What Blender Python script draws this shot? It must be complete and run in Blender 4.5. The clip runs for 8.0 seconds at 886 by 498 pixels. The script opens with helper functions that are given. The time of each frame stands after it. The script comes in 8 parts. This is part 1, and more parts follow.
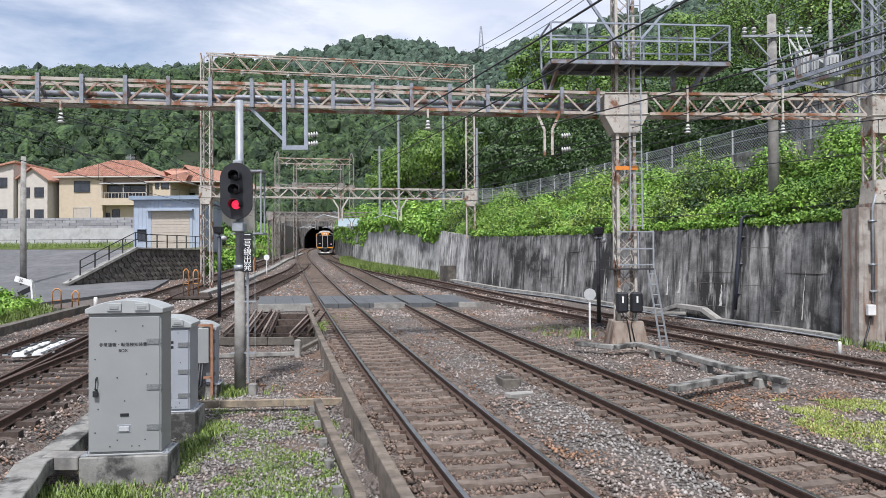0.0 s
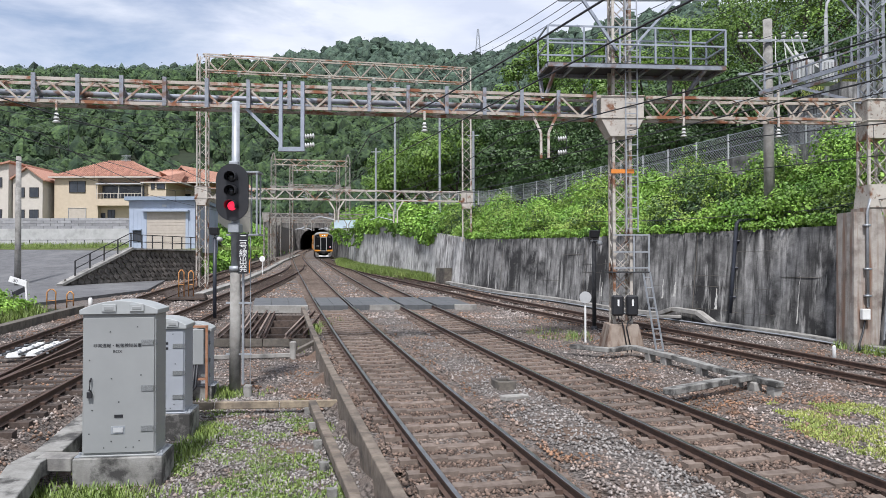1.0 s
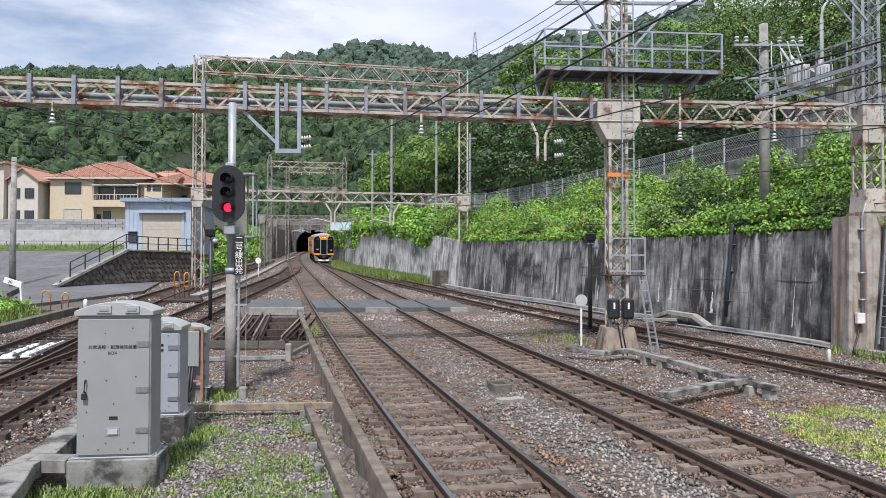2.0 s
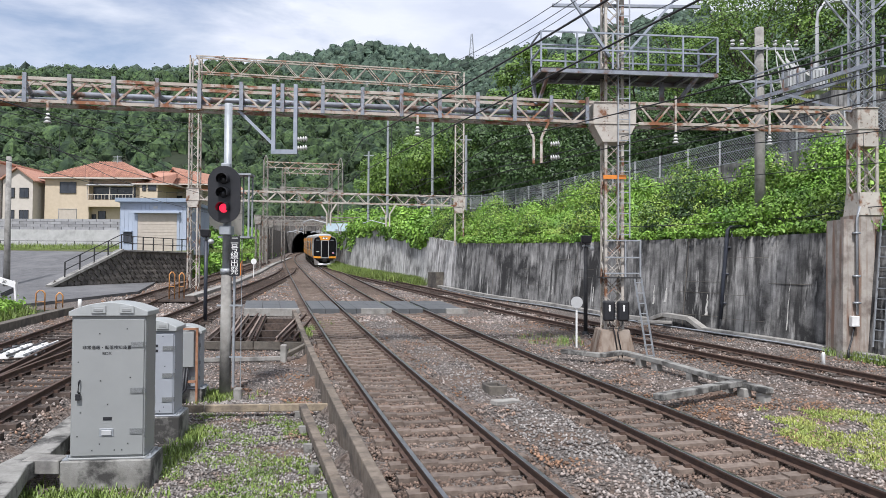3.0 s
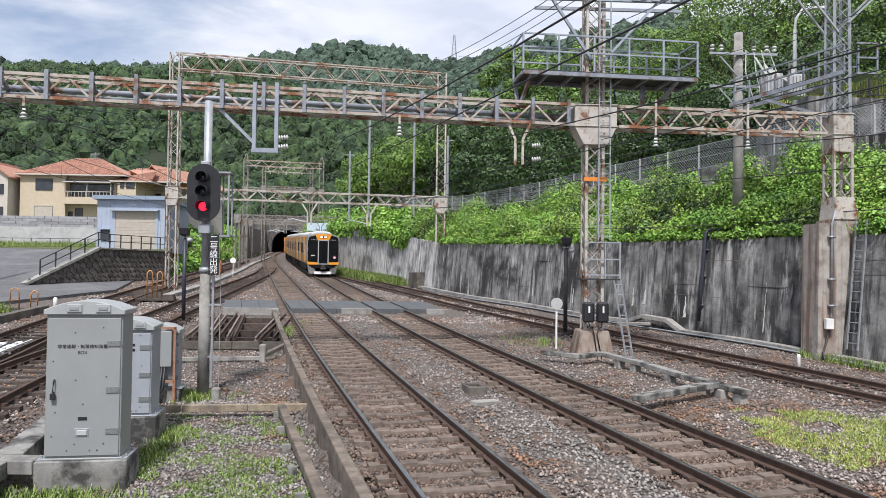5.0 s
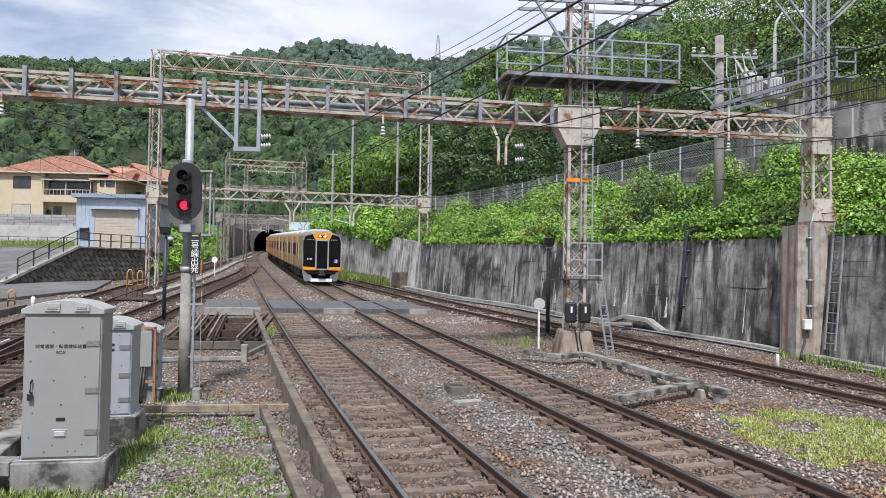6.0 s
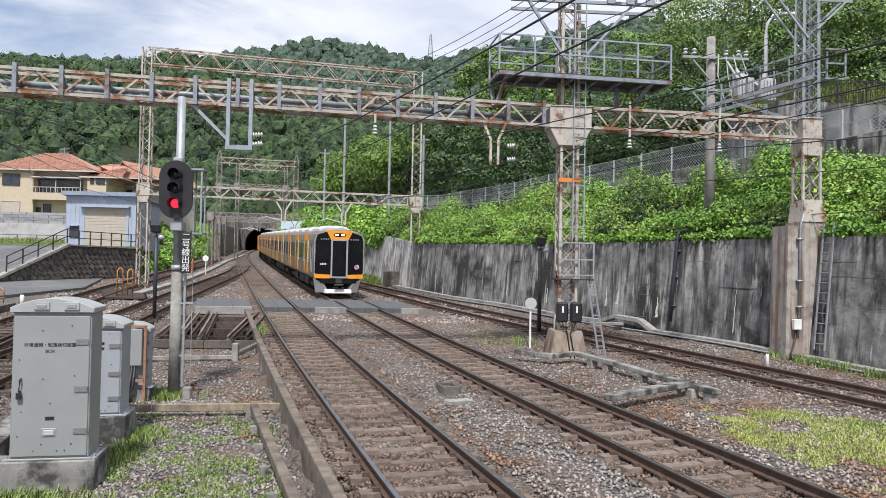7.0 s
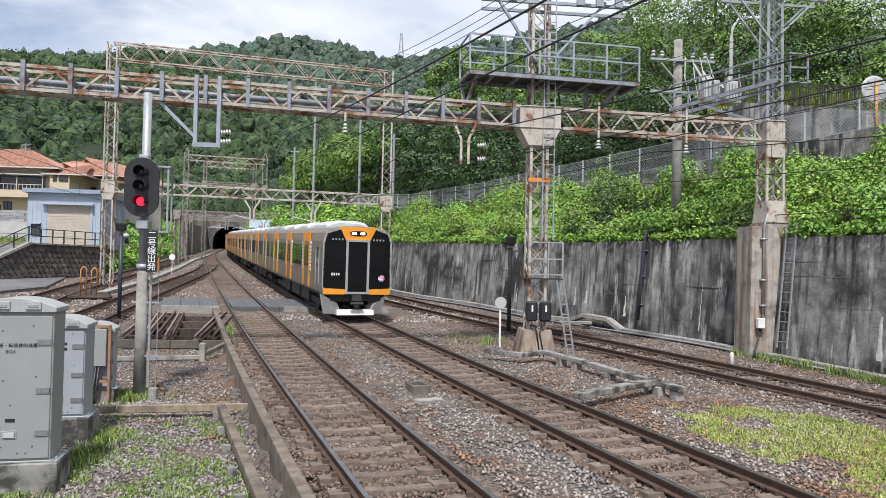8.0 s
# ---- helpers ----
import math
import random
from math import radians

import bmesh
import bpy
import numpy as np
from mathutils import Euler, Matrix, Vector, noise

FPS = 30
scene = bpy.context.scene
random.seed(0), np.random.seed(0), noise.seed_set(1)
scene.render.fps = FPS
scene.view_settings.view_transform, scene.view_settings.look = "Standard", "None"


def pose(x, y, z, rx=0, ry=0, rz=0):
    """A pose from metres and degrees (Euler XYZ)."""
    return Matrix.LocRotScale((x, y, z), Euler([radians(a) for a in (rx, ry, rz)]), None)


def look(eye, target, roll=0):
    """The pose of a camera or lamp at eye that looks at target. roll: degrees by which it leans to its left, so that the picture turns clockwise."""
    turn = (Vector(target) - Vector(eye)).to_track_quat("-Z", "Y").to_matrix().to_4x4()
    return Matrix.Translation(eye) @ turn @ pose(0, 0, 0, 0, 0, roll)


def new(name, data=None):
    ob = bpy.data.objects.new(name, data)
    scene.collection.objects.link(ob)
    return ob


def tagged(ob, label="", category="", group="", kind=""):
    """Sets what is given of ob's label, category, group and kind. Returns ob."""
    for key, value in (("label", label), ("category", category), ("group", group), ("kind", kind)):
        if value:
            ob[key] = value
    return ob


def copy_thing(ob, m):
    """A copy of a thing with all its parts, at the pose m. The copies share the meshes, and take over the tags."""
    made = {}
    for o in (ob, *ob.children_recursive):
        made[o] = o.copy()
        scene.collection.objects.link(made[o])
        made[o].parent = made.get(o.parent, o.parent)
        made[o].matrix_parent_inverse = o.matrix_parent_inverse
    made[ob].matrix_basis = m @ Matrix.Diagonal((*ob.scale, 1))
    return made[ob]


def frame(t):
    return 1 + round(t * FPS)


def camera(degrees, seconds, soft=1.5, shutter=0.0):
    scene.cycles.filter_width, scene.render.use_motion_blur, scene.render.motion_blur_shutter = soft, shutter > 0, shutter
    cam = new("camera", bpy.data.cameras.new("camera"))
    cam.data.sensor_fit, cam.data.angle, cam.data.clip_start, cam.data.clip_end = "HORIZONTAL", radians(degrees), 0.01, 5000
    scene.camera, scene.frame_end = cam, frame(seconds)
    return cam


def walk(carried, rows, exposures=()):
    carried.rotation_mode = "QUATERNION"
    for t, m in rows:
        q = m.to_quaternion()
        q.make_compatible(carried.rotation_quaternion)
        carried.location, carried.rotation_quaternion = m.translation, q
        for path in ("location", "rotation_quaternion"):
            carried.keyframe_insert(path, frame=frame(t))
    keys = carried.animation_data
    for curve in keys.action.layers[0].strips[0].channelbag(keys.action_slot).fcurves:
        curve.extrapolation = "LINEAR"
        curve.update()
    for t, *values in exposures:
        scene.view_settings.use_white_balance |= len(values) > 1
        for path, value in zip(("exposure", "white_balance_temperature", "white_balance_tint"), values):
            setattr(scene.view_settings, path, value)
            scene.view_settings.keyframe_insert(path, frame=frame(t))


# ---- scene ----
cam = camera(62.808, 8.0, soft=0.45)
EYE = (0.0, 0.0, 3.117)
TURNS = [
    (0.0, 90.900, 0.416, -0.000),
    (0.5, 91.012, 0.245, -0.168),
    (1.0, 91.077, 0.133, -0.323),
    (1.5, 91.179, 0.036, -0.465),
    (3.0, 91.399, -0.313, -0.961),
    (3.5, 91.422, -0.433, -1.130),
    (4.0, 91.436, -0.599, -1.371),
    (4.5, 91.441, -0.666, -1.789),
    (6.0, 91.472, -0.897, -3.817),
    (6.5, 91.459, -0.981, -4.069),
    (7.0, 91.433, -1.081, -4.463),
    (7.5, 91.426, -1.130, -5.596),
    (8.0, 91.419, -1.154, -6.819),
]
walk(cam, [(t, pose(*EYE, rx, ry, rz)) for t, rx, ry, rz in TURNS], exposures=[(0.0, 0.4, 6200, 13), (4.5, 0.4, 6300, 13), (8.0, 0.43, 6400, 12)])


# ---------------------------------------------------------------- light
world = bpy.data.worlds.new("sky")
scene.world = world
world.use_nodes = True
SUN_EL, SUN_AZ = radians(56.9), radians(187.1)


def build_sky():
    nt = world.node_tree
    nt.nodes.clear()
    out = nt.nodes.new("ShaderNodeOutputWorld")
    bg = nt.nodes.new("ShaderNodeBackground")
    sky = nt.nodes.new("ShaderNodeTexSky")
    sky.sky_type = "NISHITA"
    sky.sun_disc = False
    sky.sun_elevation, sky.sun_rotation = SUN_EL, SUN_AZ
    sky.dust_density = 1.5
    co = nt.nodes.new("ShaderNodeTexCoord")
    mp = nt.nodes.new("ShaderNodeMapping")
    mp.inputs["Scale"].default_value = (1.0, 1.0, 3.4)
    mp.inputs["Location"].default_value = (0.35, 0.1, 0.45)
    no = nt.nodes.new("ShaderNodeTexNoise")
    no.inputs["Scale"].default_value = 2.6
    no.inputs["Detail"].default_value = 8
    no.inputs["Roughness"].default_value = 0.56
    no.inputs["Distortion"].default_value = 0.35
    ra = nt.nodes.new("ShaderNodeValToRGB")
    ra.color_ramp.elements[0].position = 0.27
    ra.color_ramp.elements[1].position = 0.49
    shade = nt.nodes.new("ShaderNodeTexNoise")
    shade.inputs["Scale"].default_value = 6.0
    shade.inputs["Detail"].default_value = 6
    cr = nt.nodes.new("ShaderNodeValToRGB")
    cr.color_ramp.elements[0].position = 0.34
    cr.color_ramp.elements[0].color = (5.2, 5.65, 6.6, 1)
    cr.color_ramp.elements[1].position = 0.62
    cr.color_ramp.elements[1].color = (6.7, 7.0, 7.5, 1)
    mix = nt.nodes.new("ShaderNodeMix")
    mix.data_type = "RGBA"
    lk = nt.links.new
    lk(co.outputs["Generated"], mp.inputs["Vector"])
    lk(mp.outputs["Vector"], no.inputs["Vector"])
    lk(mp.outputs["Vector"], shade.inputs["Vector"])
    lk(no.outputs["Fac"], ra.inputs["Fac"])
    lk(shade.outputs["Fac"], cr.inputs["Fac"])
    lk(ra.outputs["Color"], mix.inputs[0])
    lk(sky.outputs["Color"], mix.inputs[6])
    lk(cr.outputs["Color"], mix.inputs[7])
    lk(mix.outputs[2], bg.inputs["Color"])
    bg.inputs["Strength"].default_value = 0.104
    lk(bg.outputs["Background"], out.inputs["Surface"])


build_sky()
sun = new("sun", bpy.data.lights.new("sun", "SUN"))
sun.data.energy, sun.data.angle, sun.data.color = 3.7, radians(5), (1.0, 0.975, 0.94)
# the light comes from behind the viewer, high up
sun.matrix_world = look((-5, -30, 62), (0, 10, 0))


# ---------------------------------------------------------------- materials
def mat(name, col, col2=None, scale=4.0, rough=0.8, metal=0.0, bump=0.0, bscale=40.0, stain=None, sscale=0.6, rnd=0.0, streak=None,
        rust=None, island=False, lo=0.38, hi=0.66, slo=0.5, shi=0.68, runs=None):
    """A procedural surface: two tones of grain, stains at a larger scale, vertical streaks, fine relief."""
    m = bpy.data.materials.new(name)
    m.use_nodes = True
    nt = m.node_tree
    b = nt.nodes["Principled BSDF"]
    b.inputs["Roughness"].default_value, b.inputs["Metallic"].default_value = rough, metal
    lk = nt.links.new
    co = nt.nodes.new("ShaderNodeTexCoord")
    geo = nt.nodes.new("ShaderNodeNewGeometry")
    pos = geo.outputs["Position"]

    def noise_node(sc, detail=6, vec=None):
        n = nt.nodes.new("ShaderNodeTexNoise")
        n.inputs["Scale"].default_value, n.inputs["Detail"].default_value = sc, detail
        n.inputs["Roughness"].default_value = 0.62
        lk(vec or pos, n.inputs["Vector"])
        return n.outputs["Fac"]

    def ramp(fac, a, z, ca=(0, 0, 0, 1), cz=(1, 1, 1, 1)):
        r = nt.nodes.new("ShaderNodeValToRGB")
        r.color_ramp.elements[0].position, r.color_ramp.elements[1].position = a, z
        r.color_ramp.elements[0].color, r.color_ramp.elements[1].color = ca, cz
        lk(fac, r.inputs["Fac"])
        return r.outputs["Color"]

    def mixc(fac, a, z, blend="MIX"):
        x = nt.nodes.new("ShaderNodeMix")
        x.data_type, x.blend_type = "RGBA", blend
        for sock, v in ((x.inputs[0], fac), (x.inputs[6], a), (x.inputs[7], z)):
            if isinstance(v, (tuple, float)):
                sock.default_value = (*v, 1) if isinstance(v, tuple) and len(v) == 3 else v
            else:
                lk(v, sock)
        return x.outputs[2]

    c = mixc(ramp(noise_node(scale), lo, hi), col, col2 or tuple(v * 0.7 for v in col))
    if streak:
        mp = nt.nodes.new("ShaderNodeMapping")
        mp.inputs["Scale"].default_value = (1, 1, 0.05)
        lk(pos, mp.inputs["Vector"])
        c = mixc(ramp(noise_node(4.2, 9, mp.outputs["Vector"]), 0.48, 0.62), c, streak)
    if stain:
        c = mixc(ramp(noise_node(sscale, 7), slo, shi), c, stain)
    if runs:
        mp = nt.nodes.new("ShaderNodeMapping")
        mp.inputs["Scale"].default_value, mp.inputs["Location"].default_value = (1, 1, 0.16), (31, 17, 5)
        lk(pos, mp.inputs["Vector"])
        c = mixc(ramp(noise_node(3.1, 10, mp.outputs["Vector"]), 0.55, 0.69), c, runs)
    if rust:
        c = mixc(ramp(noise_node(1.7, 9), 0.53, 0.62), c, rust)
        c = mixc(ramp(noise_node(9.0, 5), 0.6, 0.7), c, tuple(v * 0.6 for v in rust))
    if rnd:
        src = geo.outputs["Random Per Island"]
        if not island:
            src = nt.nodes.new("ShaderNodeObjectInfo").outputs["Random"]
        h = nt.nodes.new("ShaderNodeHueSaturation")
        mr = nt.nodes.new("ShaderNodeMapRange")
        mr.inputs[3].default_value, mr.inputs[4].default_value = 1 - rnd, 1 + rnd
        lk(src, mr.inputs[0])
        lk(mr.outputs[0], h.inputs["Value"])
        lk(c, h.inputs["Color"])
        c = h.outputs["Color"]
    lk(c, b.inputs["Base Color"])
    if bump:
        bu = nt.nodes.new("ShaderNodeBump")
        bu.inputs["Strength"].default_value, bu.inputs["Distance"].default_value = 1.0, bump
        lk(noise_node(bscale, 5), bu.inputs["Height"])
        lk(bu.outputs["Normal"], b.inputs["Normal"])
    return m


def leaf_mat(name, a, z, scale=0.6, rnd=0.45):
    m = mat(name, a, z, scale=scale, rough=0.55, rnd=rnd, island=True)
    b = m.node_tree.nodes["Principled BSDF"]
    b.inputs["Transmission Weight"].default_value = 0.0
    b.inputs["Subsurface Weight"].default_value = 0.0
    return m


BALLAST = mat("ballast", (0.20, 0.172, 0.152), (0.045, 0.037, 0.032), scale=17, lo=0.42, hi=0.58, rough=0.95, bump=0.05, bscale=24, stain=(0.15, 0.095, 0.065), sscale=0.45)
STONE = mat("ballast stone", (0.33, 0.295, 0.27), (0.17, 0.135, 0.115), scale=5, rough=0.9, rnd=0.62, island=True, stain=(0.22, 0.125, 0.075), sscale=0.5, slo=0.46, shi=0.6)
STONE_TRACK = mat("brake-dust ballast stone", (0.17, 0.12, 0.092), (0.08, 0.055, 0.043), scale=5, rough=0.95, rnd=0.65, island=True, stain=(0.24, 0.20, 0.17), sscale=0.4, slo=0.55, shi=0.66)
STONE_GREY = mat("fresh ballast stone", (0.29, 0.27, 0.25), (0.16, 0.145, 0.135), scale=5, rough=0.9, rnd=0.5, island=True, stain=(0.22, 0.135, 0.085), sscale=0.6, slo=0.55, shi=0.66)
RAIL = mat("rail steel", (0.10, 0.062, 0.045), (0.065, 0.042, 0.034), scale=8, rough=0.75, metal=0.2, bump=0.003, bscale=60)
RAIL_TOP = mat("polished rail head", (0.42, 0.42, 0.43), (0.30, 0.29, 0.29), scale=3, rough=0.28, metal=1.0)
SLEEPER = mat("concrete sleeper", (0.19, 0.15, 0.122), (0.11, 0.082, 0.066), scale=6, rough=0.92, bump=0.006, bscale=50, rnd=0.22)
WOOD_SLEEPER = mat("timber sleeper", (0.085, 0.062, 0.05), (0.035, 0.027, 0.023), scale=7, rough=0.95, bump=0.012, bscale=30, rnd=0.4)
CONC = mat("weathered concrete", (0.33, 0.32, 0.295), (0.22, 0.21, 0.19), scale=3, rough=0.92, bump=0.008, bscale=40, stain=(0.11, 0.105, 0.10), sscale=1.2)
CONC_DARK = mat("mossy concrete", (0.155, 0.138, 0.115), (0.085, 0.074, 0.062), scale=4, rough=0.95, bump=0.01, bscale=35, stain=(0.07, 0.065, 0.06), sscale=1.5)
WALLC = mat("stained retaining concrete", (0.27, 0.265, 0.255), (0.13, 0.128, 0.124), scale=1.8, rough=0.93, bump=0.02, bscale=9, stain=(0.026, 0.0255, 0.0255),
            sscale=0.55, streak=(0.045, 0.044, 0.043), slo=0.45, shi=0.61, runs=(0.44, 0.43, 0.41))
WALLP = mat("pale retaining concrete", (0.60, 0.59, 0.57), (0.40, 0.39, 0.375), scale=1.1, rough=0.93, bump=0.02, bscale=9, stain=(0.13, 0.125, 0.12),
            sscale=0.4, streak=(0.17, 0.165, 0.16), slo=0.5, shi=0.64, runs=(0.72, 0.71, 0.69))
LIME = mat("lime streak", (0.62, 0.60, 0.56), (0.40, 0.39, 0.37), scale=9, rough=0.9, bump=0.01)
STEEL = mat("painted lattice steel", (0.50, 0.465, 0.41), (0.40, 0.365, 0.32), scale=3, rough=0.6, metal=0.1, rust=(0.19, 0.085, 0.042))
STEEL_R = mat("rusty lattice steel", (0.45, 0.41, 0.355), (0.35, 0.30, 0.25), scale=3, rough=0.7, metal=0.1, rust=(0.22, 0.085, 0.038), stain=(0.24, 0.10, 0.045), sscale=1.1, slo=0.53, shi=0.62)
STEEL_OLD = mat("dull old lattice steel", (0.30, 0.285, 0.26), (0.20, 0.185, 0.165), scale=3, rough=0.65, metal=0.1, rust=(0.14, 0.075, 0.045))
GALV = mat("galvanised steel", (0.37, 0.39, 0.41), (0.28, 0.30, 0.32), scale=6, rough=0.5, metal=0.35)
GALV_BLUE = mat("blue grey galvanised steel", (0.33, 0.36, 0.41), (0.25, 0.28, 0.33), scale=5, rough=0.55, metal=0.25)
CABINET = mat("grey cabinet paint", (0.275, 0.285, 0.28), (0.25, 0.26, 0.255), scale=1.4, rough=0.45, bump=0.0006, bscale=300)
CABINET_ROOF = mat("grey cabinet roof paint", (0.36, 0.375, 0.37), (0.32, 0.335, 0.33), scale=3, rough=0.4)
CABINET_BLUE = mat("blue grey cabinet paint", (0.33, 0.35, 0.38), (0.29, 0.31, 0.34), scale=1.4, rough=0.45, bump=0.0006, bscale=300)
HINGE = mat("dull hinge steel", (0.16, 0.17, 0.17), (0.26, 0.27, 0.27), scale=60, rough=0.5, metal=0.3)
STRAP = mat("slate grey strap steel", (0.27, 0.29, 0.33), (0.20, 0.22, 0.25), scale=5, rough=0.55, metal=0.2, rust=(0.16, 0.10, 0.075))
CABINET_TOP = mat("pale cabinet roof", (0.46, 0.47, 0.47), (0.40, 0.41, 0.41), scale=3, rough=0.45)
DARK = mat("black enamel", (0.012, 0.013, 0.016), (0.02, 0.02, 0.023), scale=3, rough=0.5)
IRON = mat("dark iron", (0.05, 0.05, 0.052), (0.03, 0.03, 0.032), scale=6, rough=0.65, metal=0.3)
WHITE = mat("white enamel", (0.78, 0.78, 0.76), (0.66, 0.66, 0.64), scale=5, rough=0.5)
ORANGE = mat("orange enamel", (0.72, 0.25, 0.035), (0.62, 0.2, 0.03), scale=5, rough=0.5)
ASPHALT = mat("asphalt", (0.125, 0.125, 0.128), (0.085, 0.085, 0.087), scale=2.0, rough=0.95, bump=0.006, bscale=70, stain=(0.16, 0.16, 0.16), sscale=0.3)
RUBBER = mat("crossing panel", (0.10, 0.105, 0.11), (0.075, 0.08, 0.083), scale=2.5, rough=0.8, bump=0.003, bscale=60)
WIRE = mat("wire", (0.035, 0.038, 0.042), (0.03, 0.03, 0.033), scale=3, rough=0.6, metal=0.3)
PORCELAIN = mat("porcelain", (0.62, 0.62, 0.60), (0.52, 0.52, 0.50), scale=6, rough=0.2)
LEAF = leaf_mat("bush leaves", (0.23, 0.39, 0.055), (0.11, 0.24, 0.032), 0.6, 0.4)
LEAF_TREE = leaf_mat("tree leaves", (0.155, 0.26, 0.035), (0.065, 0.135, 0.02), 0.5, 0.2)
# for dark green shrubs, and for trees with understory shade put into leaf colour
LEAF_DARK = leaf_mat("dark leaves", (0.06, 0.12, 0.026), (0.022, 0.052, 0.013), 0.4, 0.28)
GRASS = leaf_mat("grass blades", (0.20, 0.26, 0.06), (0.115, 0.18, 0.036), 1.2, 0.45)
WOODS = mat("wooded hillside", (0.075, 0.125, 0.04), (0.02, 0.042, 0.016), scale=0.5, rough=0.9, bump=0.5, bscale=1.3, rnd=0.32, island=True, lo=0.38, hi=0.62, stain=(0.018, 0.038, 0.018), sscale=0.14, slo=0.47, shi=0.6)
# distance haze is put into this colour: paler and bluer than the nearer woods
WOODS_HAZED = mat("haze-tinted far woods", (0.085, 0.128, 0.085), (0.035, 0.062, 0.045), scale=0.22, rough=0.9, bump=1.2, bscale=0.35, rnd=0.4, island=True, lo=0.4, hi=0.6, stain=(0.035, 0.058, 0.045), sscale=0.05)
# slope under the crowns, coloured near black as the shade in their gaps
FLOOR_SHADE = mat("shade-dark forest floor", (0.022, 0.032, 0.014), (0.014, 0.02, 0.01), scale=0.3, rough=1.0)
LEAF_YEL = leaf_mat("pale shrub leaves", (0.29, 0.39, 0.075), (0.18, 0.29, 0.045), 0.5, 0.25)
MOULD = mat("mould-stained concrete", (0.28, 0.275, 0.255), (0.18, 0.175, 0.16), scale=4, rough=0.93, bump=0.008, bscale=40, stain=(0.05, 0.048, 0.045), sscale=1.9, slo=0.46, shi=0.58)
GRASS_PALE = leaf_mat("pale grass blades", (0.34, 0.37, 0.10), (0.21, 0.28, 0.06), 1.2, 0.4)
WEED = leaf_mat("low weeds", (0.21, 0.29, 0.085), (0.12, 0.195, 0.05), 1.5, 0.45)
BARK = mat("bark", (0.07, 0.055, 0.042), (0.04, 0.032, 0.026), scale=6, rough=0.95, bump=0.02, bscale=12)
# earth under the shrubs, its colour darkened to stand for shade between leaves
SOIL_SHADE = mat("soil", (0.03, 0.038, 0.015), (0.018, 0.024, 0.01), scale=1.5, rough=0.95, bump=0.05, bscale=6)
SOD = mat("grassy soil", (0.115, 0.145, 0.045), (0.13, 0.12, 0.075), scale=2.5, rough=0.95, bump=0.03, bscale=14)


# ---------------------------------------------------------------- mesh tools
class Build:
    """Collects faces of one mesh: boxes, bars between two points, tubes, rings of sections."""

    def __init__(self):
        self.v, self.f, self.mi = [], [], []

    def face(self, idx, mi=0):
        self.f.append(idx)
        self.mi.append(mi)

    def solid(self, pts, mi=0):
        """Eight corners: four below, four above, both turning the same way."""
        n = len(self.v)
        self.v += [tuple(p) for p in pts]
        for q in ((3, 2, 1, 0), (4, 5, 6, 7), (0, 1, 5, 4), (1, 2, 6, 5), (2, 3, 7, 6), (3, 0, 4, 7)):
            self.face([n + i for i in q], mi)

    def box(self, x0, x1, y0, y1, z0, z1, mi=0):
        self.solid([(x0, y0, z0), (x1, y0, z0), (x1, y1, z0), (x0, y1, z0), (x0, y0, z1), (x1, y0, z1), (x1, y1, z1), (x0, y1, z1)], mi)

    def bar(self, a, b, w, h=None, mi=0, up=(0, 0, 1)):
        a, b = Vector(a), Vector(b)
        h = h or w
        d = (b - a).normalized()
        s = d.cross(Vector(up))
        if s.length < 1e-3:
            s = d.cross(Vector((0, 1, 0)))
        s.normalize()
        u = s.cross(d).normalized()
        s, u = s * (w / 2), u * (h / 2)
        self.solid([a - s - u, a + s - u, a + s + u, a - s + u, b - s - u, b + s - u, b + s + u, b - s + u], mi)

    def rings(self, rows, closed=True, caps=True, mi=0):
        """Sections of equal counts joined along their length."""
        n, k = len(self.v), len(rows[0])
        for r in rows:
            self.v += [tuple(p) for p in r]
        last = k if closed else k - 1
        for i in range(len(rows) - 1):
            for j in range(last):
                a, b = n + i * k + j, n + i * k + (j + 1) % k
                self.face([a, b, b + k, a + k], mi)
        if caps and closed:
            self.face([n + j for j in range(k)][::-1], mi)
            self.face([n + (len(rows) - 1) * k + j for j in range(k)], mi)

    def tube(self, pts, r, k=8, mi=0):
        pts = [Vector(p) for p in pts]
        rr = r if isinstance(r, (list, tuple)) else [r] * len(pts)
        rows = []
        for i, p in enumerate(pts):
            d = (pts[min(i + 1, len(pts) - 1)] - pts[max(i - 1, 0)]).normalized()
            s = d.cross(Vector((0, 0, 1)))
            if s.length < 0.05:
                s = d.cross(Vector((0, 1, 0)))
            s.normalize()
            u = s.cross(d).normalized()
            rows.append([p + (s * math.cos(a) + u * math.sin(a)) * rr[i] for a in [2 * math.pi * j / k for j in range(k)]])
        self.rings(rows, mi=mi)

    def ball(self, c, r, n=6, m=4, squash=1.0, mi=0):
        rows = []
        for i in range(m + 1):
            a = math.pi * (0.02 + 0.96 * i / m)
            rows.append([(c[0] + r * math.sin(a) * math.cos(2 * math.pi * j / n), c[1] + r * math.sin(a) * math.sin(2 * math.pi * j / n), c[2] - r * squash * math.cos(a)) for j in range(n)])
        self.rings(rows, mi=mi)

    def mesh(self, name, mats, smooth=False):
        me = bpy.data.meshes.new(name)
        me.from_pydata(self.v, [], self.f)
        for m in mats if isinstance(mats, (list, tuple)) else [mats]:
            me.materials.append(m)
        if any(self.mi):
            me.polygons.foreach_set("material_index", self.mi)
        if smooth:
            me.polygons.foreach_set("use_smooth", [True] * len(me.polygons))
        me.update()
        return me


def soften(ob, w=0.01, seg=1):
    mo = ob.modifiers.new("bevel", "BEVEL")
    mo.width, mo.segments, mo.limit_method, mo.angle_limit = w, seg, "ANGLE", radians(40)
    return ob


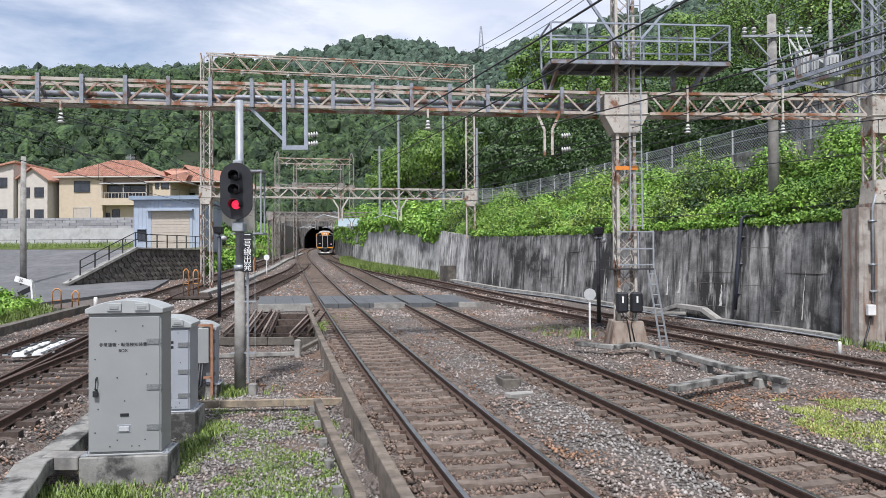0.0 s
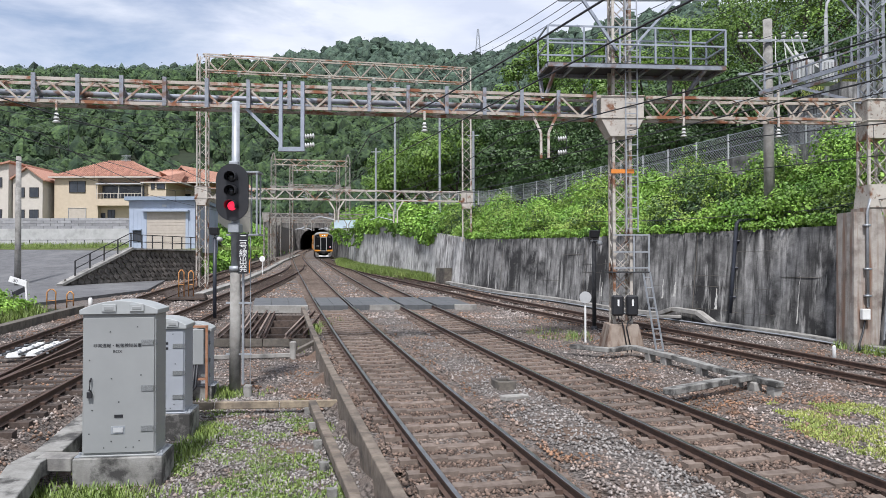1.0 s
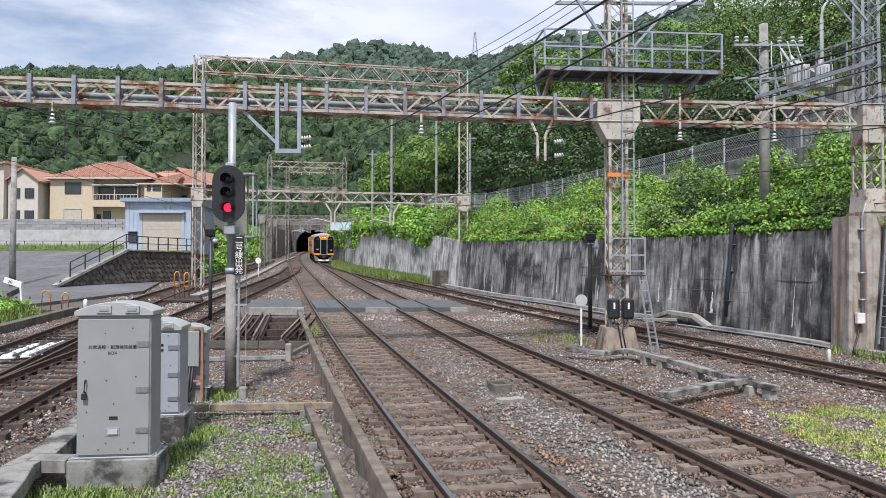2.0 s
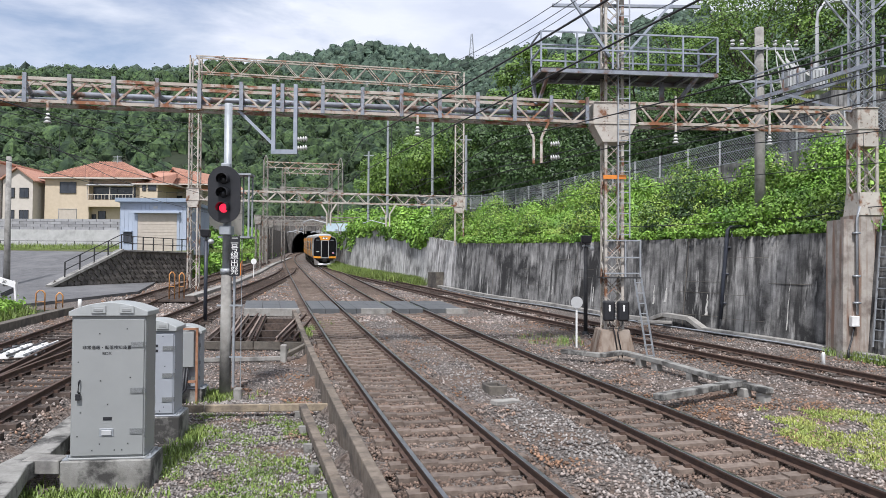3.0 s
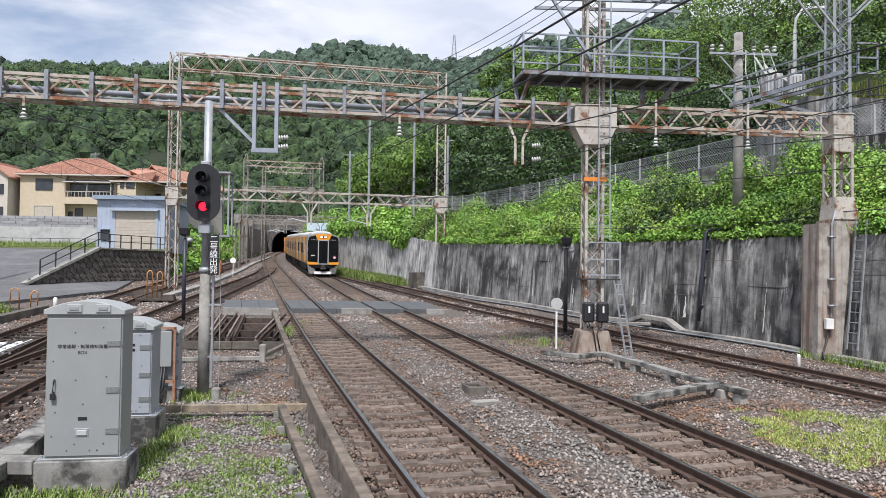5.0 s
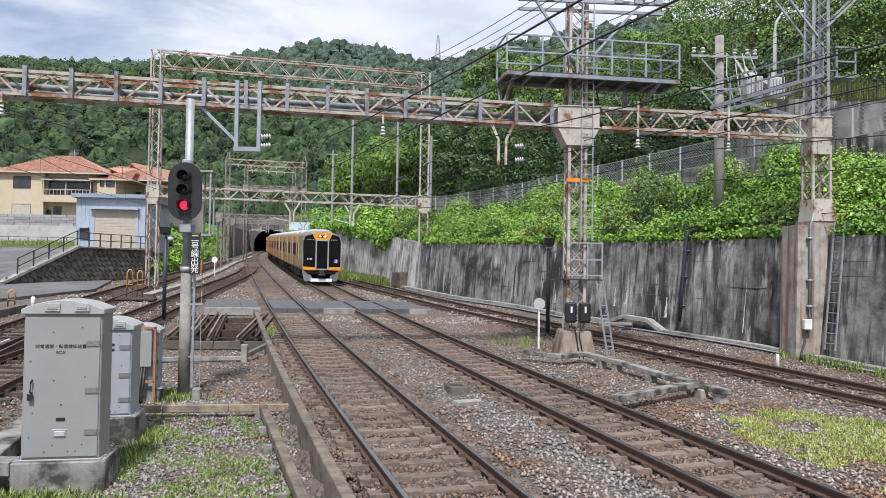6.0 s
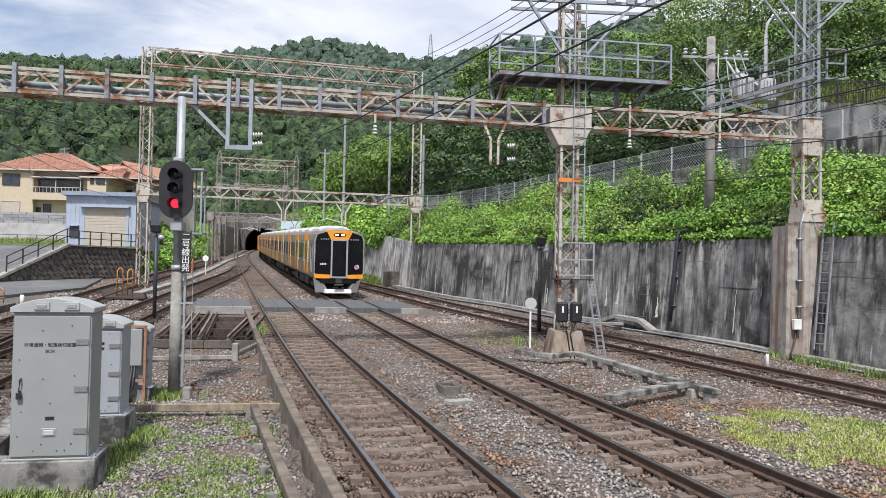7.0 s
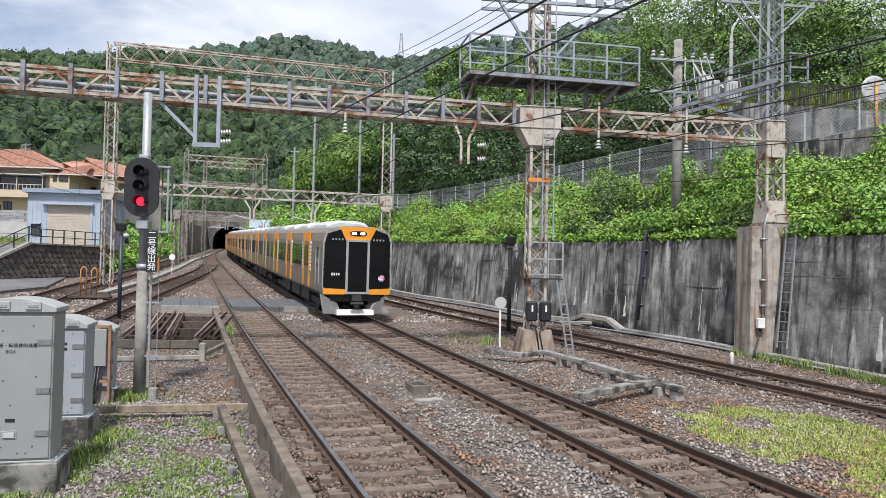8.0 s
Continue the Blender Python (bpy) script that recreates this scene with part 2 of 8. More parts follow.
def part(name, bd, mats, parent=None, label="", smooth=False, bevel=0.0):
    """One mesh object under a thing, or a thing of one mesh."""
    ob = new(name, bd.mesh(name, mats, smooth))
    if parent is not None:
        ob.parent = parent
    if label:
        ob["label"] = label
    if bevel:
        soften(ob, bevel)
    return ob


def empty(name, at=(0, 0, 0), turn=0.0):
    ob = new(name)
    ob.empty_display_size = 0.2
    ob.matrix_basis = pose(*at, 0, 0, turn)
    return ob


def words(name, text, size, mats, m, parent=None, depth=0.002, label=""):
    cu = bpy.data.curves.new(name, "FONT")
    cu.body, cu.size, cu.align_x, cu.align_y, cu.extrude = text, size, "CENTER", "CENTER", depth
    tmp = bpy.data.objects.new(name + "_curve", cu)
    scene.collection.objects.link(tmp)
    me = bpy.data.meshes.new_from_object(tmp.evaluated_get(bpy.context.evaluated_depsgraph_get()))
    bpy.data.objects.remove(tmp)
    me.materials.clear()
    me.materials.append(mats)
    ob = new(name, me)
    ob.matrix_basis = m
    if parent is not None:
        ob.parent = parent
    if label:
        ob["label"] = label
    return ob


def quads(name, v, mats, parent=None):
    n = len(v)
    me = bpy.data.meshes.new(name)
    me.vertices.add(n * 4)
    me.loops.add(n * 4)
    me.polygons.add(n)
    me.vertices.foreach_set("co", v.astype(np.float32).ravel())
    me.loops.foreach_set("vertex_index", np.arange(n * 4, dtype=np.int32))
    me.polygons.foreach_set("loop_start", np.arange(0, n * 4, 4, dtype=np.int32))
    me.polygons.foreach_set("loop_total", np.full(n, 4, dtype=np.int32))
    me.materials.append(mats)
    me.update()
    me.validate()
    ob = new(name, me)
    if parent is not None:
        ob.parent = parent
    return ob


def grass(name, spots, per, h, label, seed, mats=GRASS, spread=0.12):
    """Blades as thin tapered quads leaning from tufts; spots are x, y, ground height."""
    rng = np.random.default_rng(seed)
    p = np.repeat(np.asarray(spots, float), per, axis=0)
    n = len(p)
    p[:, :2] += rng.normal(size=(n, 2)) * spread
    a = rng.random(n) * 2 * np.pi
    hh = h * (0.35 + 0.9 * rng.random(n))
    w = 0.007 + 0.006 * rng.random(n) + h * 0.01
    side = np.stack([np.cos(a), np.sin(a), np.zeros(n)], 1) * w[:, None]
    lean = np.stack([np.cos(a + 1.4), np.sin(a + 1.4), np.zeros(n)], 1) * (hh * (0.15 + 0.7 * rng.random(n)))[:, None]
    up = np.stack([np.zeros(n), np.zeros(n), hh], 1)
    v = np.empty((n, 4, 3))
    v[:, 0], v[:, 1] = p - side, p + side
    v[:, 2], v[:, 3] = p + side * 0.5 + lean + up, p - side * 0.2 + lean * 1.05 + up * 1.02
    ob = quads(name, v, mats)
    return tagged(ob, label, "grass", kind="stuff")


# ---------------------------------------------------------------- lie of the land
GRADE = 0.03523


def gz(x, y):
    """Height of the rail heads; the line climbs away from the platform."""
    return GRADE * (0.97 * y - 0.24 * x)


def curve_x(knots):
    """A smooth line x(y) through a few knots (y, x)."""
    ys, xs = np.array([k[0] for k in knots], float), np.array([k[1] for k in knots], float)
    mm = np.gradient(xs, ys)

    def at(y):
        i = int(np.clip(np.searchsorted(ys, y) - 1, 0, len(ys) - 2))
        h = ys[i + 1] - ys[i]
        s = (y - ys[i]) / h
        if s < 0 or s > 1:
            e = 0 if s < 0 else -1
            return float(xs[e] + mm[e] * (y - ys[e]))
        return float((1 + 2 * s) * (1 - s) ** 2 * xs[i] + s * (1 - s) ** 2 * h * mm[i] + s * s * (3 - 2 * s) * xs[i + 1] + s * s * (s - 1) * h * mm[i + 1])
    return at


TA = curve_x([(-8, 5.74), (0, 3.39), (8.7, 1.04), (20, -1.74), (30, -4.05), (40, -6.3), (50, -8.5), (60, -10.7), (69, -12.65), (86.4, -16.4), (103.8, -20.05), (121, -23.45), (150, -28.5), (185, -33.15), (260, -42)])
TB = curve_x([(-8, 10.2), (0, 7.75), (10, 4.89), (20, 2.22), (28.4, 0.17), (40, -2.5), (51.6, -5.06), (69, -8.87), (86.4, -12.56), (103.8, -16.17), (121, -19.6), (150, -24.6), (185, -29.4), (260, -38.2)])
TC = curve_x([(-8, 20.5), (10, 13.3), (16, 10.85), (20, 9.32), (26, 7.03), (35, 3.7), (45, 0.5), (55, -2.75), (70, -7.5), (85, -11.7), (100, -15.3), (107, -16.8)])
TL2 = curve_x([(-8, -6.2), (12.3, -8.25), (16.7, -8.85), (24.5, -9.45), (30.5, -10.04), (36, -10.6), (45.5, -11.5), (57, -12.55), (70, -14.0), (84, -16.3)])
TL1 = curve_x([(-8, -8.0), (8, -9.5), (15.9, -10.5), (20, -11.4), (24.2, -12.15), (28, -12.85), (36.3, -14.5), (43, -15.55), (54.7, -17.1), (75, -19.6), (95, -22.6), (110, -25.0)])
WALL = curve_x([(-8, 20.4), (10, 16.2), (18, 14.1), (21.8, 13.1), (24, 12.45), (27.5, 10.75), (31, 8.95), (37.8, 6.35), (42.4, 3.95), (51.9, 0.75), (62, -2.4), (80, -8.6), (100, -13.2), (125, -18.2), (150, -22.4), (186, -25.4)])


def ease(a, b, t):
    t = min(max((t - a) / (b - a), 0), 1)
    return t * t * (3 - 2 * t)


def ground_z(x, y):
    """The ballast bed, with the lower strip beside the low kerb wall."""
    z = gz(x, min(y, 230)) - 0.20
    if y < 60 and (abs(x - TA(y)) < 1.25 or abs(x - TB(y)) < 1.25):
        z -= 0.035
    elif y < 60 and (abs(x - TL1(y)) < 1.3 or abs(x - TL2(y)) < 1.3):
        z -= 0.03
    if y < 33.5:
        kerb, sid = TA(y) - 1.45, TL2(y) + 1.2
        if sid < x < kerb:
            z -= 0.34 * ease(sid, sid + 0.5, x) * ease(33.5, 31.5, y)
    return z


def build_ground():
    xs = np.concatenate([[-3000, -900, -300, -120], np.arange(-60, -16, 2.0), np.arange(-16, 16, 0.4), np.arange(16, 60, 3.0), [120, 300, 900, 3000]])
    ys = np.concatenate([[-3000, -600, -120, -30], np.arange(-10, 6, 2.0), np.arange(6, 36, 0.35), np.arange(36, 70, 1.0), np.arange(70, 240, 4.0), [300, 600, 1500, 3500]])
    b = Build()
    for y in ys:
        for x in xs:
            xc, yc = min(max(x, -60), 60), min(max(y, -10), 230)
            z = ground_z(xc, yc)
            if -16 < x < 16 and 5 < y < 60:
                z += 0.035 * noise.noise((x * 1.3, y * 1.3, 0)) + 0.02 * noise.noise((x * 4, y * 4, 5))
            b.v.append((float(x), float(y), z))
    n = len(xs)
    for j in range(len(ys) - 1):
        for i in range(n - 1):
            b.face([j * n + i, j * n + i + 1, (j + 1) * n + i + 1, (j + 1) * n + i])
    tagged(part("ground", b, BALLAST, smooth=True), "brown grey ballast bed of the railway yard", "ground", kind="structure")


build_ground()


# ---------------------------------------------------------------- tracks
RAIL_SECTION = [(-0.065, -0.15), (0.065, -0.15), (0.065, -0.138), (0.012, -0.118), (0.012, -0.042), (0.034, -0.03), (0.034, -0.004), (0.028, 0.0), (-0.028, 0.0), (-0.034, -0.004), (-0.034, -0.03), (-0.012, -0.042), (-0.012, -0.118), (-0.065, -0.138)]


def side_of(at, y, off):
    """A point beside a track's centre line, with the line's direction."""
    s = (at(y + 0.5) - at(y - 0.5))
    n = math.hypot(1, s)
    x, yy = at(y) + off / n, y - off * s / n
    return Vector((x, yy, gz(x, yy))), Vector((s / n, 1 / n, GRADE)).normalized()


def rail(at, off, y0, y1, parent, shiny, step=1.5):
    b = Build()
    ys = np.linspace(y0, y1, max(2, int((y1 - y0) / step)))
    rows = []
    for y in ys:
        p, d = side_of(at, y, off)
        s = Vector((d.y, -d.x, 0)).normalized()
        rows.append([p + s * a + Vector((0, 0, h)) for a, h in RAIL_SECTION])
    b.rings(rows)
    k = len(RAIL_SECTION)
    for i in range(len(rows) - 1):
        for j in (6, 7, 8):
            b.mi[i * k + j] = 1
    return part("rail", b, [RAIL, RAIL_TOP if shiny else RAIL], parent, "worn shiny steel rail" if shiny else "rusty brown steel rail")


def sleeper_mesh(w, length, h, mats):
    b = Build()
    hw, hl, c = w / 2, length / 2, 0.025
    for x0, x1, dz in ((-hl, -0.35, 0.0), (-0.35, 0.35, -0.03), (0.35, hl, 0.0)):
        b.solid([(x0, -hw, -h), (x1, -hw, -h), (x1, hw, -h), (x0, hw, -h), (x0, -hw + c, dz), (x1, -hw + c, dz), (x1, hw - c, dz), (x0, hw - c, dz)])
    return b.mesh("sleeper", mats)


SLEEPER_ME = sleeper_mesh(0.24, 2.15, 0.16, SLEEPER)
TIMBER_ME = sleeper_mesh(0.23, 2.3, 0.16, WOOD_SLEEPER)


def track(label, at, y0, y1, shiny, me, pitch=0.62, near=45.0, start=6.0, wide=None):
    t = empty("railway_track", (0, 0, 0))
    tagged(t, label, "railway track", kind="structure")
    for off in (-0.7515, 0.7515):
        rail(at, off, y0, y1, t, shiny)
    clips, far = Build(), Build()
    rng = random.Random(7)
    y = y0 + 0.3
    while y < y1 - 0.2:
        p, d = side_of(at, y, 0)
        ang = math.atan2(-d.x, d.y)
        if start < y < near:
            s = new("sleeper", me)
            s.matrix_basis = pose(p.x, p.y, p.z - 0.155 + rng.uniform(-0.008, 0.004), math.degrees(math.atan(GRADE)), 0, math.degrees(ang) + rng.uniform(-0.7, 0.7))
            s.parent = t
            if y < 30:
                for off in (-0.7515, 0.7515):
                    for q in (-0.1, 0.1):
                        c, _ = side_of(at, y, off + q)
                        clips.box(c.x - 0.045, c.x + 0.045, c.y - 0.05, c.y + 0.05, c.z - 0.17, c.z - 0.105)
        elif y >= near:
            s = Vector((d.y, -d.x, 0)).normalized()
            q = p - Vector((0, 0, 0.2))
            far.bar(q - s * 1.08, q + s * 1.08, 0.23, 0.1)
        y += pitch / math.hypot(1, at(y + 0.5) - at(y - 0.5))
    if clips.f:
        part("rail_clips", clips, RAIL, t)["kind"] = "stuff"
    if far.f:
        part("far_sleepers", far, list(me.materials), t)["kind"] = "stuff"
    return t


track("main track with worn rails on concrete sleepers", TA, -6, 250, True, SLEEPER_ME)
track("second main track with brown rails on concrete sleepers", TB, -6, 250, True, SLEEPER_ME)
track("rusty siding beside the retaining wall", TC, -6, 105, False, TIMBER_ME, 0.72)
track("rusty branch track joining the main line", TL2, -6, 84, False, TIMBER_ME, 0.66)
track("rusty outer yard track on dark timber sleepers", TL1, -6, 108, False, TIMBER_ME, 0.66)


# ---------------------------------------------------------------- retaining wall and embankment
def wall_top(y):
    return float(np.interp(y, [-8, 18, 24, 31, 42.4, 49.5, 49.6, 60, 70, 85, 110, 186], [4.2, 4.25, 4.3, 4.3, 4.5, 4.75, 4.75, 5.8, 6.9, 7.5, 8.6, 11.5]))


def sheet_wall(name, y0, y1, mats, label, batter=0.35, step=1.0, thick=0.5):
    b = Build()
    rows = []
    for y in np.linspace(y0, y1, int((y1 - y0) / step) + 1):
        x = WALL(y)
        zb, zt = ground_z(min(x, 16), y) - 0.5, wall_top(y)
        rows.append([(x, y, zb), (x + batter, y, zt), (x + batter + thick, y, zt), (x + batter + thick, y, zb)])
    b.rings(rows)
    return tagged(part(name, b, mats), label, "retaining wall", kind="structure")


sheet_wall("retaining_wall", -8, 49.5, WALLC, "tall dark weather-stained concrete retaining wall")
sheet_wall("retaining_wall_far", 49.5, 92, WALLP, "pale streaked concrete retaining wall")
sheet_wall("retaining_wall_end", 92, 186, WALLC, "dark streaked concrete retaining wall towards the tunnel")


def wall_pt(y, z, out=0.0):
    """A point on the wall's battered face."""
    x = WALL(y)
    zb, zt = ground_z(min(x, 16), y) - 0.5, wall_top(y)
    return Vector((x + 0.35 * (z - zb) / (zt - zb) - out, y, z))


# fence line on top of the bank, and the lie of the bank between wall and fence
FENCE = curve_x([(-8, 30), (10, 25), (20, 21.5), (26, 19.2), (32, 16.2), (40, 12.6), (50, 8.7), (62, 4.2), (80, -3.0), (110, -10), (186, -18)])


def fence_z(y):
    return float(np.interp(y, [-8, 26, 32, 40, 50, 62, 80, 186], [9.0, 8.6, 8.2, 7.95, 7.75, 7.9, 9.5, 16]))


def bank_z(x, y):
    a, c = WALL(y) + 0.6, FENCE(y)
    s = (x - a) / max(c - a, 0.5)
    return wall_top(y) - 0.15 + (fence_z(y) - 0.9 - wall_top(y)) * min(max(s, 0), 1) ** 0.85 + max(0, x - c - 1.5) * 0.12


def build_bank():
    b = Build()
    ys = np.concatenate([np.arange(-8, 60, 1.5), np.arange(60, 190, 5.0)])
    k = 12
    rows = []
    for y in ys:
        a, c = WALL(y) + 0.5, FENCE(y)
        rows.append([(a + (c - a) * i / k, y, bank_z(a + (c - a) * i / k, y) + 0.15 * noise.noise((i * 1.0, y * 0.6, 2))) for i in range(k + 1)] + [(c + 14, y, bank_z(c + 14, y)), (c + 60, y, bank_z(c + 60, y) + 6)])
    b.rings(rows, closed=False)
    tagged(part("embankment", b, SOIL_SHADE, smooth=True), "overgrown earth bank above the retaining wall", "embankment", kind="structure")


build_bank()


# ---------------------------------------------------------------- lattice gantries
def lattice_mast(name, foot, top_z, w, parent, mats, cell=None, leg=0.09, taper=1.0, crossed=False):
    """A four-legged lattice column with crossed laths on its faces."""
    b = Build()
    x, y, z = foot
    cell = cell or w
    n = max(1, int((top_z - z) / cell))

    def corner(i, q):
        s = w / 2 * (1 + (taper - 1) * q)
        return Vector((x + s * (-1, 1, 1, -1)[i], y + s * (-1, -1, 1, 1)[i], z + (top_z - z) * q))
    for i in range(4):
        b.bar(corner(i, 0), corner(i, 1), leg)
    for j in range(n):
        a, c = j / n, (j + 1) / n
        for i in range(4):
            k = (i + 1) % 4
            if j % 2:
                i, k = k, i
            b.bar(corner(i, a), corner(k, c), leg * 0.62, leg * 0.25)
            if crossed:
                b.bar(corner(k, a), corner(i, c), leg * 0.55, leg * 0.22)
    return part(name, b, mats, parent, "lattice steel column")


def lattice_beam(name, a, c, h, w, parent, mats, cell=0.8, leg=0.075, label=""):
    """A box truss from a to c (bottom centre points): four chords, zigzag faces."""
    a, c = Vector(a), Vector(c)
    d = (c - a)
    n = max(1, int(d.length / cell))
    s = Vector((d.y, -d.x, 0)).normalized() * (w / 2)
    b = Build()
    up = Vector((0, 0, h))
    for o in (s, -s):
        b.bar(a + o, c + o, leg, leg * 1.1)
        b.bar(a + o + up, c + o + up, leg, leg * 1.1)
        for j in range(n):
            p, q = a + d * (j / n), a + d * ((j + 1) / n)
            if j % 2:
                b.bar(p + o, q + o + up, leg * 0.7, leg * 0.35, up=s)
            else:
                b.bar(p + o + up, q + o, leg * 0.7, leg * 0.35, up=s)
    for j in range(0, n):
        p, q = a + d * (j / n), a + d * ((j + 1) / n)
        e, f = (s, -s) if j % 2 else (-s, s)
        b.bar(p + e, q + f, leg * 0.6, leg * 0.3)
        b.bar(p + e + up, q + f + up, leg * 0.6, leg * 0.3)
    return part(name, b, mats, parent, label)


def joint_box(name, c, w, d, z0, z1, zs, parent, neck, paint=STEEL):
    """A plated joint between column and beam, with a tapering bracket under it."""
    b = Build()
    x, y = c
    b.box(x - w / 2, x + w / 2, y - d / 2, y + d / 2, z0, z1)
    b.box(x - w / 2 - 0.03, x + w / 2 + 0.03, y - d / 2 - 0.03, y + d / 2 + 0.03, z1, z1 + 0.04)
    b.box(x - w / 2 - 0.03, x + w / 2 + 0.03, y - d / 2 - 0.03, y + d / 2 + 0.03, z0 - 0.04, z0)
    n, e = neck / 2, d / 2
    b.solid([(x - n, y - e, zs), (x + n, y - e, zs), (x + n, y + e, zs), (x - n, y + e, zs), (x - w / 2, y - e, z0 - 0.04), (x + w / 2, y - e, z0 - 0.04), (x + w / 2, y + e, z0 - 0.04), (x - w / 2, y + e, z0 - 0.04)])
    for i in range(6):
        for sx in (-0.22, 0.22):
            b.box(x + sx - 0.02, x + sx + 0.02, y - d / 2 - 0.02, y - d / 2, z0 + 0.05 + i * 0.1, z0 + 0.09 + i * 0.1)
    return part(name, b, paint, parent, "riveted steel joint box", bevel=0.01)


def insulator(b, p, d, n=4, r=0.09, gap=0.07):
    """A string of porcelain discs from p along d."""
    p, d = Vector(p), Vector(d).normalized()
    for i in range(n):
        q = p + d * (gap * i)
        b.tube([q, q + d * 0.02, q + d * 0.035, q + d * 0.06], [r * 0.5, r, r * 0.95, r * 0.35], 10)


BX, BZ0, BZ1 = (5.45, 21.75), 7.42, 8.02
LEFT_END, RIGHT_END = (-15.5, 18.75), (13.1, 22.15)


def front_gantry():
    g = empty("catenary_gantry", (BX[0], BX[1], 0.3))
    inv = Vector((-BX[0], -BX[1], -0.3))
    tagged(g, "weathered lattice steel gantry spanning the tracks, with rust", "gantry")
    made = []
    made.append(lattice_mast("column", (BX[0], BX[1], 1.25), 14.5, 0.5, None, STEEL, 0.5, leg=0.08, crossed=True))
    made.append(lattice_mast("tower", (RIGHT_END[0] + 0.22, RIGHT_END[1], 4.6), 8.0, 0.56, None, STEEL, 0.5, leg=0.075, crossed=True))
    made.append(lattice_mast("upper_tower", (RIGHT_END[0] + 0.22, RIGHT_END[1], 8.05), 16.5, 0.5, None, GALV, 0.42, leg=0.075, taper=0.85, crossed=True))
    a = (LEFT_END[0], LEFT_END[1], BZ0)
    c = (BX[0] - 0.7, BX[1] - 0.1, BZ0)
    made.append(lattice_beam("beam", a, c, BZ1 - BZ0, 0.6, None, STEEL_R, 0.62, label="rusty lattice beam"))
    made.append(lattice_beam("beam", (BX[0] + 0.7, BX[1] + 0.02, BZ0), (RIGHT_END[0] - 0.3, RIGHT_END[1], BZ0), BZ1 - BZ0, 0.6, None, STEEL_R, 0.5, label="rusty lattice beam"))
    made.append(joint_box("joint_box", BX, 1.28, 0.7, BZ0, BZ1, 6.85, None, 0.72))
    made.append(joint_box("joint_box", (RIGHT_END[0] + 0.22, RIGHT_END[1]), 0.6, 0.66, BZ0, BZ1, 6.85, None, 0.57))
    # upright straps clamped across the left beam
    d = Vector(c) - Vector(a)
    s = Vector((d.y, -d.x, 0)).normalized()
    for i in range(19):
        p = Vector(a) + d * ((i + 0.4) / 18.6)
        b = Build()
        b.bar(p + s * 0.4 + Vector((0, 0, -0.06)), p + s * 0.4 + Vector((0, 0, 0.72)), 0.1, 0.05, up=s)
        b.bar(p - s * 0.38 + Vector((0, 0, 0.1)), p + s * 0.36 + Vector((0, 0, 0.5)), 0.09, 0.06)
        made.append(part("strap", b, STRAP, None, "grey steel strap"))
    for zz, rr in ((0.14, 0.055), (0.3, 0.075)):
        b = Build()
        b.tube([Vector(a) + Vector((0, 0.1, zz)), Vector(c) + Vector((0, 0.1, zz))], rr, 10)
        made.append(part("pipe", b, STRAP, None, "slate grey duct along the beam", smooth=True))
    # hanging portal frames that hold the wires
    for px, zl in ((-4.05, 5.75), (3.1, 5.9)):
        q = Vector(a) + d * ((px - a[0]) / (c[0] - a[0]))
        b = Build()
        if px < 0:
            for o in (-0.3, 0.3):
                b.bar((q.x + o, q.y - 0.42, BZ1 + 0.1), (q.x + o, q.y - 0.42, 6.25), 0.1)
            b.bar((q.x - 0.36, q.y - 0.42, 6.25), (q.x + 0.36, q.y - 0.42, 6.25), 0.12)
            b.bar((q.x - 1.3, q.y - 0.42, BZ0), (q.x - 0.3, q.y - 0.42, 6.45), 0.08)
        else:
            for o in (-0.22, 0.22):
                b.bar((q.x + o * 1.6, q.y - 0.3, BZ0), (q.x + o * 0.5, q.y - 0.3, 6.9), 0.07)
                b.bar((q.x + o * 0.5, q.y - 0.3, 6.9), (q.x + o * 0.5, q.y - 0.3, 6.15), 0.07)
        made.append(part("hanger", b, GALV_BLUE if px < 0 else STEEL, None, "steel hanger for the overhead line"))
        b = Build()
        for zz in (6.35, 6.6) if px < 0 else (6.3, 6.7):
            insulator(b, (q.x + 0.36, q.y - 0.42, zz), (1, 0, 0.1), 4, 0.075)
        made.append(part("insulators", b, PORCELAIN, None, "white porcelain insulators", smooth=True))
    for px in (-10.1, 7.3, -0.4, 10.2):
        y = float(np.interp(px, [LEFT_END[0], BX[0], RIGHT_END[0]], [LEFT_END[1], BX[1], RIGHT_END[1]]))
        b = Build()
        b.bar((px, y - 0.35, BZ1 + 0.25 if px > 6 else BZ0), (px, y - 0.35, BZ0 - 0.25), 0.06)
        made.append(part("drop_rod", b, STEEL, None))
        b = Build()
        for i in range(3):
            b.tube([(px, y - 0.35, 7.1 - 0.09 * i), (px, y - 0.35, 7.03 - 0.09 * i)], [0.04, 0.07 + 0.02 * i], 10)
        made.append(part("insulator", b, PORCELAIN, None, "grey bell insulator", smooth=True))
    # working platform round the column
    x0, x1, y0, y1, z = 3.1, 8.45, 21.05, 22.3, 8.92
    stage_turn = Matrix.Translation((5.7, 21.6, 0)) @ pose(0, 0, 0, 0, 0, 5.0) @ Matrix.Translation((-5.7, -21.6, 0))
    b = Build()
    b.box(x0, x1, y0, y1, z - 0.04, z)
    made.append(part("platform_deck", b, IRON, None, "dark grating deck"))
    made[-1].data.transform(stage_turn)
    b = Build()
    for yy in (y0, y1):
        b.box(x0, x1, yy - 0.05, yy + 0.05, z - 0.15, z - 0.04)
